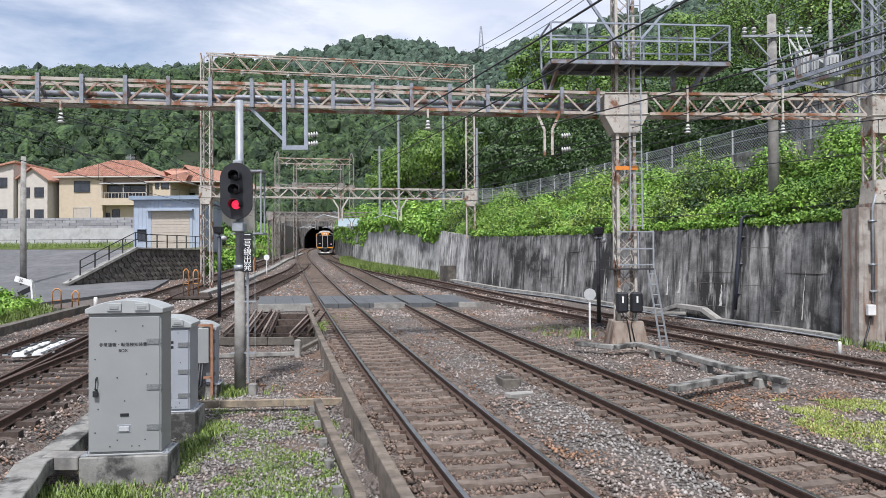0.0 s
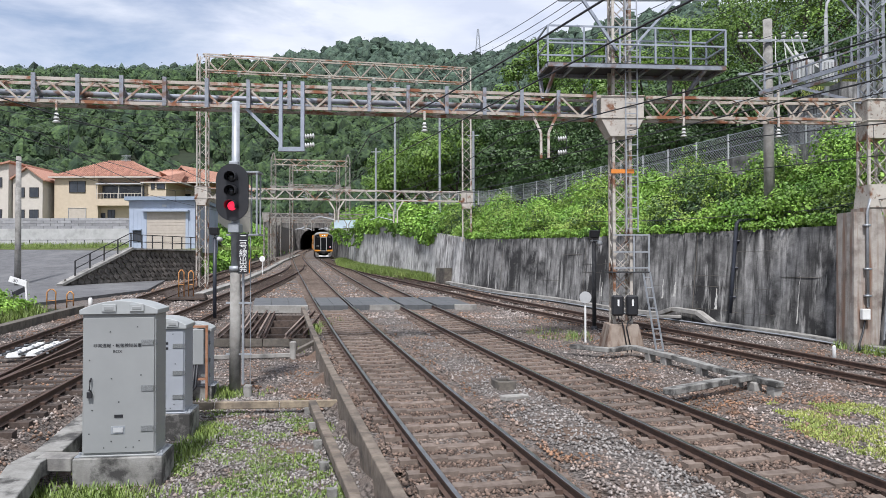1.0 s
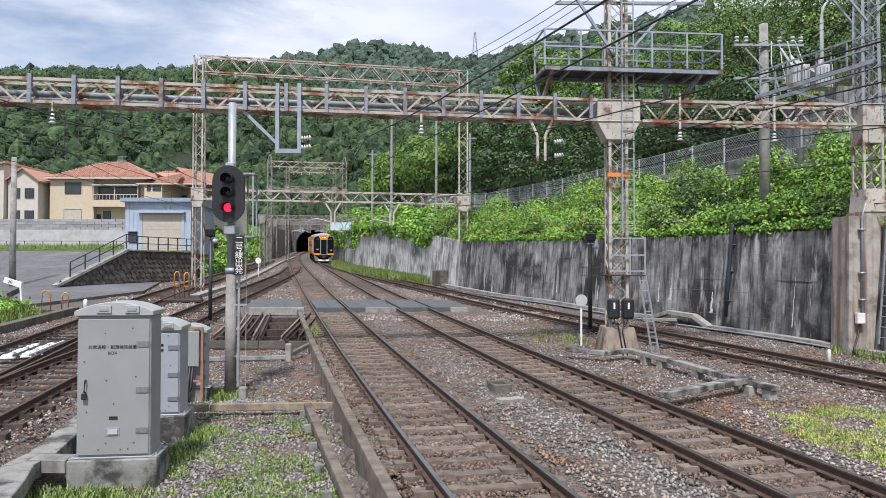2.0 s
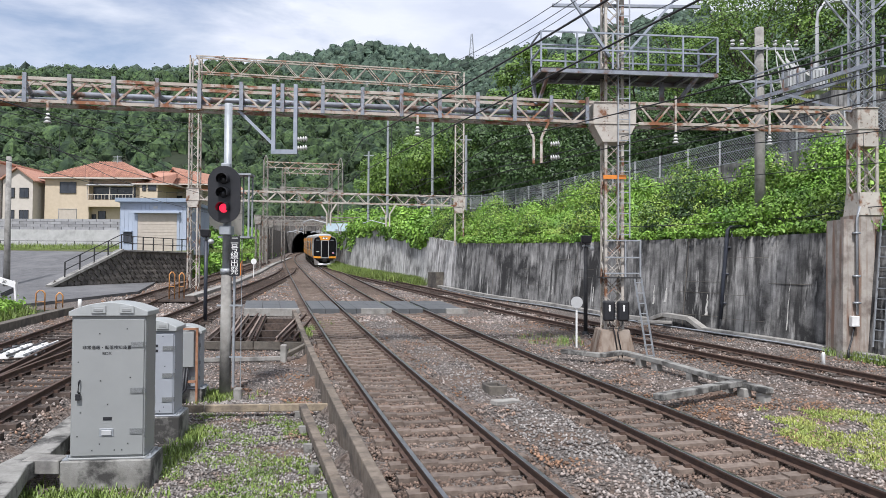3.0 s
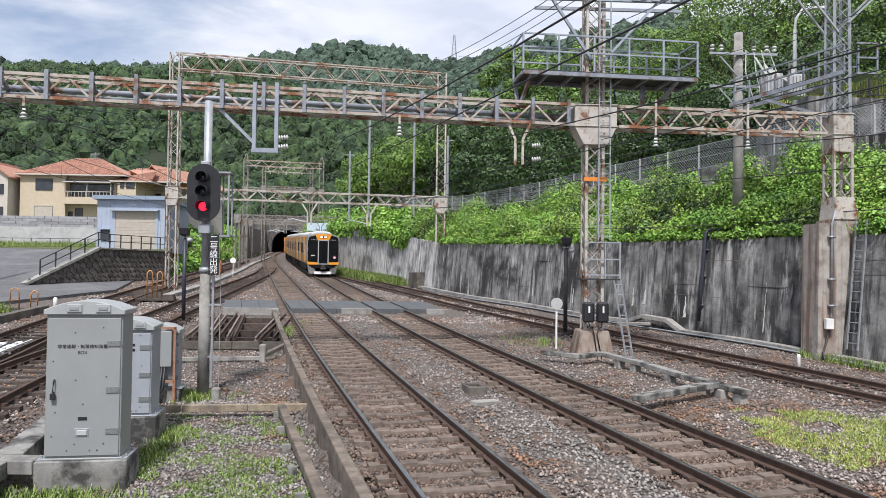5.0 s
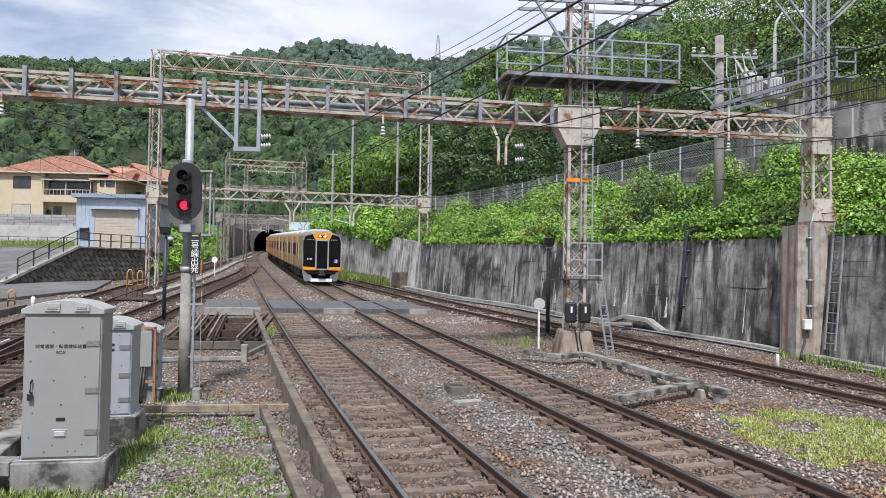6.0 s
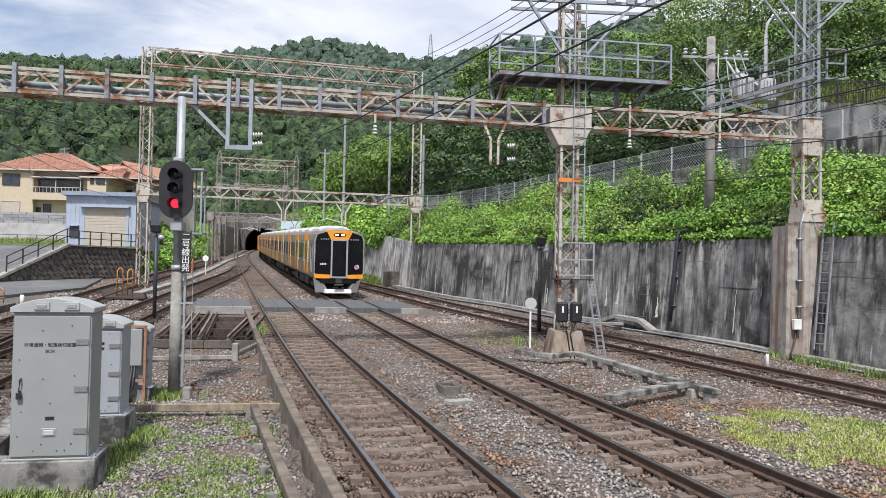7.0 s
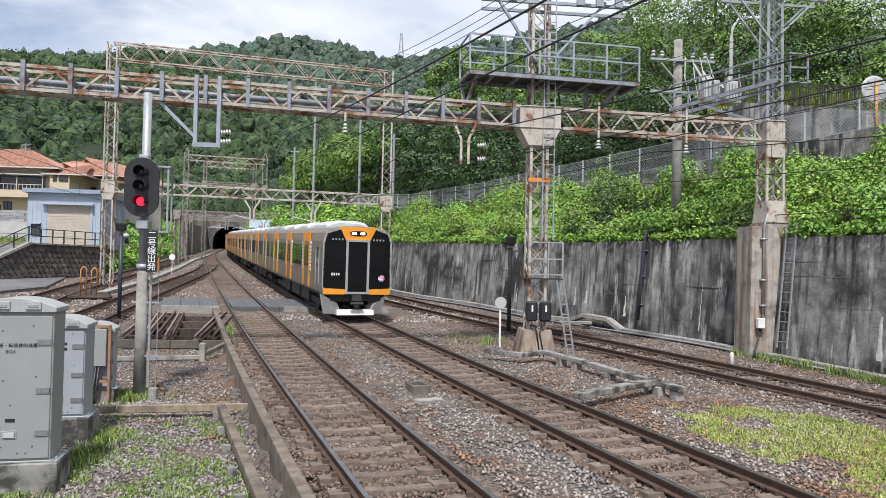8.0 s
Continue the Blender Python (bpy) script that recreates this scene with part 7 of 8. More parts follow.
def house_terrace():
    b = Build()
    b.box(-75, -26.5, 84.2, 84.8, 3.5, 7.15)
    tagged(part("boundary_wall", b, PALEWALL), "pale concrete boundary wall below the houses", "wall", kind="structure")
    g = empty("block_parapet", (-45, 84.3, 7.15))
    tagged(g, "grey block parapet on the boundary wall", "wall", kind="structure")
    bl = Build()
    bl.box(-0.78, 0.78, 0, 0.4, 0.01, 0.3)
    me = bl.mesh("block", BLOCKS)
    for r in range(4):
        for i in range(27):
            o = new("block", me)
            o.matrix_basis = pose(-24 + 1.6 * i + 0.8 * (r % 2), 0, 0.31 * r)
            o.parent = g
    b = Build()
    b.solid([(-75, 84.8, 3.5), (-27, 84.8, 3.5), (-36, 125, 3.5), (-75, 125, 3.5), (-75, 84.8, 8.1), (-27, 84.8, 8.1), (-36, 125, 8.1), (-75, 125, 8.1)])
    tagged(part("house_terrace", b, SOD), "raised ground of the houses", "terrace", kind="structure")
    f = empty("wire_fence", (-40, 80, 4.6))
    tagged(f, "low pipe fence before the boundary wall", "fence")
    for i in range(12):
        b = Build()
        b.bar((-7 + 2.0 * i - 8, 0, -0.1), (-7 + 2.0 * i - 8, 0, 1.1), 0.06)
        part("post", b, IRON, f)
    for z in (0.55, 1.1):
        b = Build()
        b.bar((-15, 0, z), (7, 0, z), 0.05)
        part("rail_bar", b, IRON, f)


house_terrace()


TAN = mat("faded orange paint", (0.62, 0.30, 0.10), (0.50, 0.24, 0.09), scale=6, rough=0.6, rust=(0.3, 0.14, 0.07))


def left_details():
    # kerb by the green slope, its cable pipe and marker posts
    along("yard_kerb", [(-12.2, 12, gz(-12.2, 12) + 0.1), (-14.6, 23.5, gz(-14.6, 23.5) + 0.1), (-15.2, 28.4, gz(-15.2, 28.4) + 0.1), (-15.5, 31.5, gz(-15.5, 31.5) + 0.1)], 0.35, 0.45, CONC_DARK, "weathered concrete yard kerb", "kerb", "structure", 2.0)
    for x, y in ((-13.9, 22.6), (-15.6, 32.6)):
        b = Build()
        b.tube([(0, 0, -0.1), (0, 0, 0.38), (0, 0, 0.44)], [0.09, 0.09, 0.05], 10)
        o = part("marker_post", b, WHITE, smooth=True)
        o.matrix_basis = pose(x, y, gz(x, y) - 0.1)
        tagged(o, "short white marker post", "post", group="marker posts")
    for x, y, h, w in ((-16.6, 31.2, 0.95, 0.34), (-16.2, 32.0, 0.8, 0.26), (-13.45, 38.0, 1.5, 0.26), (-13.05, 38.3, 1.45, 0.24)):
        g = empty("bollard", (x, y, gz(x, y) - 0.15), 20)
        tagged(g, "faded orange hooped pipe barrier", "barrier", group="hooped barriers")
        b = Build()
        b.tube([(-w / 2, 0, 0), (-w / 2, 0, h - 0.12), (-w / 2 + 0.1, 0, h), (w / 2 - 0.1, 0, h), (w / 2, 0, h - 0.12), (w / 2, 0, 0)], 0.033, 8)
        part("hoop", b, TAN, g, smooth=True)
        b = Build()
        b.bar((-w / 2, 0, h * 0.5), (w / 2, 0, h * 0.5), 0.035)
        part("crossbar", b, TAN, g)
    # indicator with a white arm
    g = empty("speed_sign", (-19.1, 33.9, gz(-19.1, 33.9) - 0.1))
    tagged(g, "white indicator post with a tilted white arm", "sign")
    b = Build()
    b.bar((0, 0, -0.1), (-0.1, 0, 1.15), 0.22, 0.08)
    part("post", b, WHITE, g)
    b = Build()
    b.bar((-0.05, -0.06, 0.95), (-0.85, -0.06, 1.2), 0.06, 0.26)
    a = part("arm", b, WHITE, g, "tilted white arm")
    words("figures", "20", 0.2, DARK, Matrix.Translation((-0.55, -0.1, 1.1)) @ pose(0, 0, 0, 90, 0, 0) @ pose(0, 0, 0, 0, 0, -17), a)
    b = Build()
    b.bar((-0.12, -0.04, 0.72), (-0.7, -0.04, 0.45), 0.05, 0.22)
    part("dark_arm", b, DARK, g, "black lower arm")
    # point machine
    g = empty("point_machine", (-11.35, 20.6, gz(-11.35, 20.6) - 0.14), 15)
    tagged(g, "white painted point machine and rods between the rails", "point machine")
    for k in range(7):
        for sx in (-1, 1):
            b = Build()
            y0 = -1.5 + 0.42 * k + 0.1 * sx
            w = 0.1 + 0.04 * ((k + sx) % 3)
            b.solid([(sx * 0.2 - w, y0, 0), (sx * 0.2 + w, y0 + 0.05, 0), (sx * 0.2 + w, y0 + 0.22, 0), (sx * 0.2 - w, y0 + 0.2, 0), (sx * 0.2 - w * 0.6, y0 + 0.03, 0.12), (sx * 0.2 + w * 0.6, y0 + 0.06, 0.14), (sx * 0.2 + w * 0.6, y0 + 0.18, 0.14), (sx * 0.2 - w * 0.6, y0 + 0.17, 0.12)])
            soften(part("casting", b, WHITE if (k + sx) % 3 else CABINET_TOP, g, "white painted casting"), 0.012)
        b = Build()
        b.bar((-0.62, -1.42 + 0.42 * k, 0.06), (0.6, -1.3 + 0.42 * k, 0.07), 0.04)
        part("cross_rod", b, IRON if k % 2 else GALV, g, "steel cross rod")
    for o in (-0.38, 0.0, 0.34):
        b = Build()
        b.bar((o, -1.7, 0.1), (o + 0.12, 1.7, 0.13), 0.045)
        part("rod", b, WHITE if o > 0 else DARK, g)
    # switch blade joining the two left tracks
    g = empty("switch_blade", (0, 0, 0))
    tagged(g, "dark curved switch rail between the yard tracks", "rail")
    ob = rail(curve_x([(9, -8.6), (14, -9.25), (19, -10.1), (24, -11.2), (28, -12.2)]), 0.0, 9, 28, g, False, 1.0)
    # plain utility pole by the ramp
    b = Build()
    b.tube([(0, 0, -0.3), (0, 0, 8.3)], [0.2, 0.15], 12)
    o = part("utility_pole", b, CONC, smooth=True)
    o.matrix_basis = pose(-26.6, 46.0, 1.6)
    tagged(o, "plain grey concrete pole by the ramp", "utility pole")
    # white cover plates of the far yard, stop disc
    b = Build()
    b.bar((0, 0, -0.2), (0, 0, 1.3), 0.05)
    b.tube([(0, -0.03, 1.35), (0, -0.05, 1.35)], 0.25, 16)
    o = part("marker_sign", b, WHITE)
    o.matrix_basis = pose(-15.3, 63, gz(-15.3, 63) - 0.15)
    tagged(o, "small white disc marker beside the branch track", "sign")
    along("cable_duct", [(-13.2, 40, gz(-13.2, 40)), (-14.2, 52, gz(-14.2, 52)), (-16.6, 70, gz(-16.6, 70)), (-20.5, 95, gz(-20.5, 95)), (-25, 130, gz(-25, 130))], 0.5, 0.3, CONC, "pale concrete cable duct curving along the yard", "cable duct", seg=3.0)
    g = empty("guard_fence", (-15, 66, gz(-15, 66) - 0.2))
    tagged(g, "orange pipe guard fence along the yard", "fence")
    for k in range(8):
        b = Build()
        b.bar((-2.2 - 0.5 * k, 2.0 * k, 0), (-2.2 - 0.5 * k, 2.0 * k, 1.1 + 0.07 * k), 0.07)
        part("post", b, ORANGE, g)
    for z in (0.6, 1.05):
        b = Build()
        b.bar((-2.2, 0, z), (-5.7, 14, z + 0.5), 0.06)
        part("rail_bar", b, ORANGE, g)
    # guy wires and boarded deck past the branch
    b = Build()
    for k in range(10):
        y = 37 + 0.55 * k
        b.box(-13.9 - 0.22 * k, -11.9 - 0.2 * k, y, y + 0.5, gz(-13, y) - 0.12, gz(-13, y) - 0.03)
    tagged(part("timber_deck", b, WOOD_SLEEPER), "grey timber boards across the yard tracks", "deck", kind="structure")


left_details()


# ---------------------------------------------------------------- plants
def leaf_cloud(name, crowns, per, size, mats, parent=None, seed=1, squash=1.0, shell=0.55, jitter=0.6):
    """Leaves as small folded blades set about crown centres; crowns are rows of x, y, z, radius."""
    rng = np.random.default_rng(seed)
    cr = np.repeat(np.asarray(crowns, float), per, axis=0)
    n = len(cr)
    d = rng.normal(size=(n, 3))
    d /= np.linalg.norm(d, axis=1)[:, None]
    d[:, 2] = np.where(d[:, 2] < -0.3, -d[:, 2], d[:, 2])
    lump = 0.72 + 0.42 * np.abs(np.sin(3.1 * d[:, 0] + cr[:, 0] * 7) * np.cos(2.7 * d[:, 1] + cr[:, 1] * 5))
    r = cr[:, 3] * lump * (shell + (1.08 - shell) * rng.random(n))
    c = cr[:, :3] + d * r[:, None] * np.array([1, 1, squash])
    nrm = d + jitter * rng.normal(size=(n, 3))
    nrm /= np.linalg.norm(nrm, axis=1)[:, None]
    a = np.cross(nrm, rng.normal(size=(n, 3)))
    a /= np.linalg.norm(a, axis=1)[:, None]
    e = np.cross(nrm, a)
    s = (size * (0.6 + 0.8 * rng.random(n)))[:, None]
    v = np.empty((n, 4, 3))
    v[:, 0], v[:, 1], v[:, 2], v[:, 3] = c - a * s * 0.5, c - e * s * 0.32, c + a * s * 0.5, c + e * s * 0.32
    v[:, 1] += nrm * s * 0.08
    v[:, 3] += nrm * s * 0.08
    return quads(name, v, mats, parent)


def left_edge(y):
    return float(np.interp(y, [58, 66, 80, 95, 125, 150, 186], [-19.8, -20.5, -22.2, -24.6, -27.6, -31.4, -36.9]))


def left_rise(q):
    return float(np.interp(q, [0, 1.5, 3, 6, 12, 30], [0, 1.6, 2.9, 4.6, 6.5, 9]))


def undergrowth():
    rng = random.Random(21)
    kinds, far = ([], [], []), []
    for _ in range(5200):
        y = rng.uniform(9, 130) if rng.random() < 0.35 else rng.uniform(12, 60)
        a, c = WALL(y) + 0.65, FENCE(y) - 0.9
        x = a + (c - a) * rng.random()
        swell = max(0.0, 1.5 * noise.noise((x * 0.6, y * 0.42, 3)) + 0.12)
        r = rng.uniform(0.22, 0.55) * (1.0 + 1.1 * swell)
        if y > 62:
            far.append((x, y, bank_z(x, y) + r * 0.35, r))
            continue
        v = noise.noise((x * 0.33, y * 0.24, 9)) + 0.35 * rng.uniform(-1, 1)
        kinds[0 if v < 0.12 else 1 if v < 0.46 else 2].append((x, y, bank_z(x, y) + 0.25 * r + 1.5 * swell * rng.random() ** 0.4, r))
    for k, (m, sz, lab) in enumerate(((LEAF, 0.125, "dense bright green shrubs and creepers on the bank"), (LEAF_YEL, 0.095, "pale yellow-green shrubs on the bank"), (LEAF_DARK, 0.115, "dark green shrubs on the bank"))):
        tagged(leaf_cloud("undergrowth", kinds[k], 62, sz, m, seed=2 + 10 * k, shell=0.72, jitter=0.32), lab, "undergrowth", kind="stuff")
    far = [(x, y, z, r * 2.0) for x, y, z, r in far]
    tagged(leaf_cloud("undergrowth_far", far, 70, 0.34, LEAF, seed=3), "green creepers on the far bank", "undergrowth", kind="stuff")
    over = []
    for _ in range(1300):
        y = rng.uniform(80, 182) if rng.random() < 0.65 else rng.uniform(56, 82)
        over.append((WALL(y) + 0.3, y, wall_top(y) - rng.uniform(-0.4, 1.0 if y < 80 else 2.6) * (1 if rng.random() < 0.4 else 0.2), rng.uniform(0.3, 0.6)))
    tagged(leaf_cloud("creeper", over, 45, 0.28, LEAF, seed=4), "green creeper hanging over the wall", "creeper", kind="stuff")
    edge = []
    for _ in range(900):
        y = rng.uniform(10, 50)
        edge.append((WALL(y) + 0.45 + rng.uniform(-0.1, 0.4), y, wall_top(y) + rng.uniform(0, 0.2), rng.uniform(0.12, 0.4)))
    tagged(leaf_cloud("creeper_near", edge, 40, 0.12, LEAF, seed=5), "low green growth along the wall's top", "creeper", kind="stuff")
    b = Build()
    rows = []
    for y in np.linspace(85, 184, 24):
        e = left_edge(y)
        rows.append([(e + 0.3, y, gz(e, y) - 0.4)] + [(e - q, y, gz(e, y) - 0.3 + left_rise(q) * ease(56, 72, y)) for q in (0, 1.5, 3, 6) + ((12, 30) if y > 128 else (6.2, 6.4))])
    b.rings(rows, closed=False)
    tagged(part("cutting_bank", b, SOIL_SHADE, smooth=True), "green earth bank across the cutting", "embankment", kind="structure")
    b = Build()
    b.rings([[(left_edge(y) + 0.2, y, gz(-30, y) - 0.5), (left_edge(y) - 0.1, y, gz(-30, y) + 5.0), (left_edge(y) - 0.8, y, gz(-30, y) + 5.0), (left_edge(y) - 0.8, y, gz(-30, y) - 0.5)] for y in np.linspace(118, 184.9, 14)])
    tagged(part("retaining_wall_left", b, CONC_DARK), "brown weathered concrete wall before the tunnel", "retaining wall", kind="structure")
    leftside = []
    for _ in range(1000):
        y = rng.uniform(60, 182)
        q = rng.random() * (1.6 if y < 86 else 6 if y < 128 else 12)
        e = left_edge(y)
        leftside.append((e - q - 0.3, y, gz(e, y) - 0.1 + left_rise(q) * (1 if y > 85 else 0.5), rng.uniform(0.5, 1.2)))
    tagged(leaf_cloud("undergrowth_left", leftside, 60, 0.36, LEAF, seed=6), "green shrubs on the cutting's other bank", "undergrowth", kind="stuff")
    slope = []
    for _ in range(900):
        y = rng.uniform(12, 28.5)
        x = float(np.interp(y, [12, 23.5, 31], [-12.6, -15.0, -15.9])) - 0.4 - rng.uniform(0, 1) ** 1.2 * 6
        slope.append((x, y, gz(x, y) + 0.15 + min(1.15, 0.3 * (float(np.interp(y, [12, 23.5, 31], [-12.6, -15.0, -15.9])) - x)), rng.uniform(0.2, 0.5)))
    tagged(leaf_cloud("undergrowth_verge", slope, 70, 0.14, LEAF, seed=7), "bright green verge beyond the yard kerb", "undergrowth", kind="stuff")


undergrowth()


def grasses():
    rng = random.Random(31)
    sp = []
    for _ in range(8000):
        y = rng.uniform(7.0, 16.5)
        x = rng.uniform(TL2(y) + 2.5, TA(y) - 1.8)
        v = noise.noise((x * 0.9, y * 0.9, 7)) + 0.35 * noise.noise((x * 3, y * 3, 1))
        lim = 0.03 if y < 14.6 else 0.36
        if v > lim:
            sp.append((x, y, ground_z(x, y)))
    grass("grass_strip", sp, 4, 0.055, "tufts of fresh grass in the gravel strip", 1, spread=0.07)
    low = [(x, y, z + 0.01, rng.uniform(0.05, 0.11)) for x, y, z in sp]
    tagged(leaf_cloud("clover", low, 8, 0.03, WEED, seed=71, squash=0.45, shell=0.3, jitter=0.9), "low clover and weeds creeping over the gravel", "weeds", kind="stuff")
    sp = [(-4.9 + rng.gauss(0, 0.5), 10.1 + rng.gauss(0, 0.22), 0) for _ in range(220)] + [(-5.6 + rng.gauss(0, 0.12), 9.7 + rng.gauss(0, 0.5), 0) for _ in range(60)] + [(-5.0 + rng.gauss(0, 0.3), 16.9 + rng.gauss(0, 0.3), 0) for _ in range(130)] + [(-4.3 + rng.gauss(0, 0.12), 12.6 + rng.gauss(0, 0.8), 0) for _ in range(130)] + [(-4.4 + rng.gauss(0, 0.15), 26 + rng.gauss(0, 1.2), 0) for _ in range(120)]
    grass("grass_tufts", [(x, y, ground_z(x, y)) for x, y, _ in sp], 9, 0.12, "long grass round the concrete blocks", 2, spread=0.08)
    sp = []
    while len(sp) < 4200:
        x, y = rng.uniform(3.5, 12.5), rng.uniform(8, 15.6)
        q = (x - (TB(y) + 1.55))
        if 0.45 < q < 5.4 and y < 14.7 and x < 9.6 - (y - 14) * 0.5 and noise.noise((x, y, 4)) + 0.4 * noise.noise((x * 3.1, y * 3.1, 8)) > -0.3 + 0.45 * ease(13.0, 15.6, y) + 0.4 * ease(1.2, 0.45, q) + 0.3 * ease(3.6, 5.2, q):
            sp.append((x, y, ground_z(x, y)))
    grass("grass_patch", sp, 5, 0.06, "yellow-green grass patch beside the second track", 3, GRASS_PALE, spread=0.07)
    low = [(x, y, z + 0.01, rng.uniform(0.05, 0.1)) for x, y, z in sp]
    tagged(leaf_cloud("moss_weeds", low, 12, 0.03, GRASS_PALE, seed=72, squash=0.5, shell=0.3, jitter=0.9), "low yellow-green weeds over the ballast", "weeds", kind="stuff")
    sp = []
    for _ in range(2600):
        y = rng.uniform(55, 96)
        x = WALL(y) - rng.uniform(0.1, 1.0) * float(np.interp(y, [55, 70, 96], [1.2, 2.6, 0.8]))
        sp.append((x, y, ground_z(x, y)))
    grass("grass_bank", sp, 12, 0.55, "bright grass along the foot of the far wall", 4, spread=0.25)
    sp = [(rng.uniform(-45, -26), rng.uniform(66, 80), 4.62) for _ in range(1500)] + [(rng.uniform(-52, -20), rng.uniform(82.5, 84), 4.6) for _ in range(600)]
    grass("grass_terrace", sp, 10, 0.42, "rough grass on the terrace", 5, spread=0.4)
    sp = [(WALL(y) - 0.5 + rng.gauss(0, 0.12), y, ground_z(min(WALL(y), 16), y)) for y in [rng.uniform(15, 22.5) for _ in range(300)]] + [(4.2 + rng.gauss(0, 0.5), 24.6 + rng.gauss(0, 0.7), gz(4, 24.5) - 0.2) for _ in range(30)]
    grass("weeds", sp, 8, 0.22, "weeds along the foot of the wall", 6, spread=0.1)
    verge = []
    for _ in range(2500):
        y = rng.uniform(10, 29)
        e = float(np.interp(y, [10, 12, 23.5, 31], [-12.2, -12.6, -15.0, -15.9]))
        x = e - rng.uniform(0, 2.2)
        verge.append((x, y, gz(x, y) + min(1.15, 0.3 * (e - x)) - 0.05))
    grass("grass_verge", verge, 12, 0.35, "long bright grass on the verge", 7, spread=0.15)


grasses()


def verge_ground():
    b = Build()
    rows = []
    for y in np.arange(8, 33, 1.0):
        e = float(np.interp(y, [8, 12, 23.5, 31], [-11.7, -12.6, -15.0, -15.9]))
        k = ease(30, 26, y)
        rows.append([(e + 0.05, y, gz(e, y) - 0.3)] + [(e - q, y, gz(e - q, y) - 0.1 + k * min(1.15, 0.3 * q)) for q in (0.1, 1, 2, 3, 4, 6, 10)] + [(e - 11, y, gz(e, y) - 0.4)])
    b.rings(rows, closed=False)
    tagged(part("verge", b, SOIL_SHADE, smooth=True), "green earth verge beside the yard", "verge", kind="structure")


verge_ground()


def tree(at, h, spread, seed, mats, leaf=0.26, clumps=36, per=170, lift=0.35, label="leafy broad-leaved tree behind the fence"):
    rng = random.Random(seed)
    g = empty("tree", at)
    tagged(g, label, "tree", group="trees on the bank")
    b = Build()
    top = Vector((rng.uniform(-0.5, 0.5), rng.uniform(-0.5, 0.5), h * 0.72))
    b.tube([(0, 0, -0.5), (0.1, 0, h * 0.2), tuple(top * 0.6 + Vector((0.2, 0, 0))), tuple(top)], [0.028 * h, 0.022 * h, 0.014 * h, 0.005 * h], 8)
    cl = []
    for i in range(clumps):
        a = rng.uniform(0, 2 * math.pi)
        q = rng.random()
        z = h * (lift + (0.97 - lift) * q)
        rr = spread * math.sqrt(max(0.05, 1 - ((q - 0.35) / 0.72) ** 2)) * rng.uniform(0.35, 1.0)
        p = Vector((rr * math.cos(a), rr * math.sin(a), z))
        cl.append((p.x, p.y, p.z, spread * rng.uniform(0.24, 0.42)))
        if i % 3 == 0:
            s = Vector((0.1, 0, max(h * 0.18, z * 0.55)))
            b.tube([tuple(s), tuple(s.lerp(p, 0.5) + Vector((0, 0, 0.2))), tuple(p)], [0.011 * h, 0.007 * h, 0.003 * h], 6)
    part("trunk", b, BARK, g, "dark forking trunk", smooth=True)
    leaf_cloud("crown", cl, per, leaf, mats, g, seed, 0.8, 0.78, 0.18)
    return g


def trees():
    def base(x, y):
        return bank_z(x, y) - 0.2
    spec = [  # x, y, height of the top, spread, tone (1: leaves coloured dark as understory shade)
        (-4.3, 88, 16.2, 4.6, 0),
        (-1.4, 82, 17.0, 5.5, 0),
        (1.9, 76, 16.5, 5, 0),
        (5.1, 74, 17.9, 5, 1),
        (7.4, 66, 16.8, 4.5, 1),
        (9.5, 70, 24.2, 3.4, 0),
        (11.4, 64, 20.6, 4, 0),
        (14.4, 66, 23.7, 4.5, 0),
        (9.4, 58, 14.9, 4.5, 1),
        (11.7, 54, 14.5, 4.5, 1),
        (14.2, 52, 15.1, 4.5, 1),
        (15.0, 47, 13.2, 4.2, 1),
        (17.3, 60, 20.2, 4.5, 0),
        (20.6, 56, 22.3, 5.5, 0),
        (17.6, 46, 14.2, 4.5, 1),
        (23.7, 54, 25.0, 6, 0),
        (19.1, 43, 14.4, 4, 1),
        (25.5, 50, 24.9, 6, 0),
        (20.8, 41, 14.9, 4, 1),
        (27.5, 48, 24.0, 6, 0),
        (22.5, 40, 15.5, 4, 1),
        (29.2, 46, 22.4, 6, 0),
        (30.3, 44, 20.9, 6, 0),
        (27.6, 43, 17.4, 4.2, 1),
        (31.6, 42, 20.0, 6, 1),
        (32.5, 40, 17.3, 5, 0)]
    for i, (x, y, top, s, t) in enumerate(spec):
        z = base(x, y)
        tree((x, y, z), max(top - z, 5.0), s, 100 + i, LEAF_DARK if t else LEAF_TREE, 0.17 if y < 60 else 0.24, 46, 300, 0.25 if t else 0.3,
             "tree behind the fence, understory shade put into its dark leaf colour" if t else "tall bright green tree on the bank")


trees()


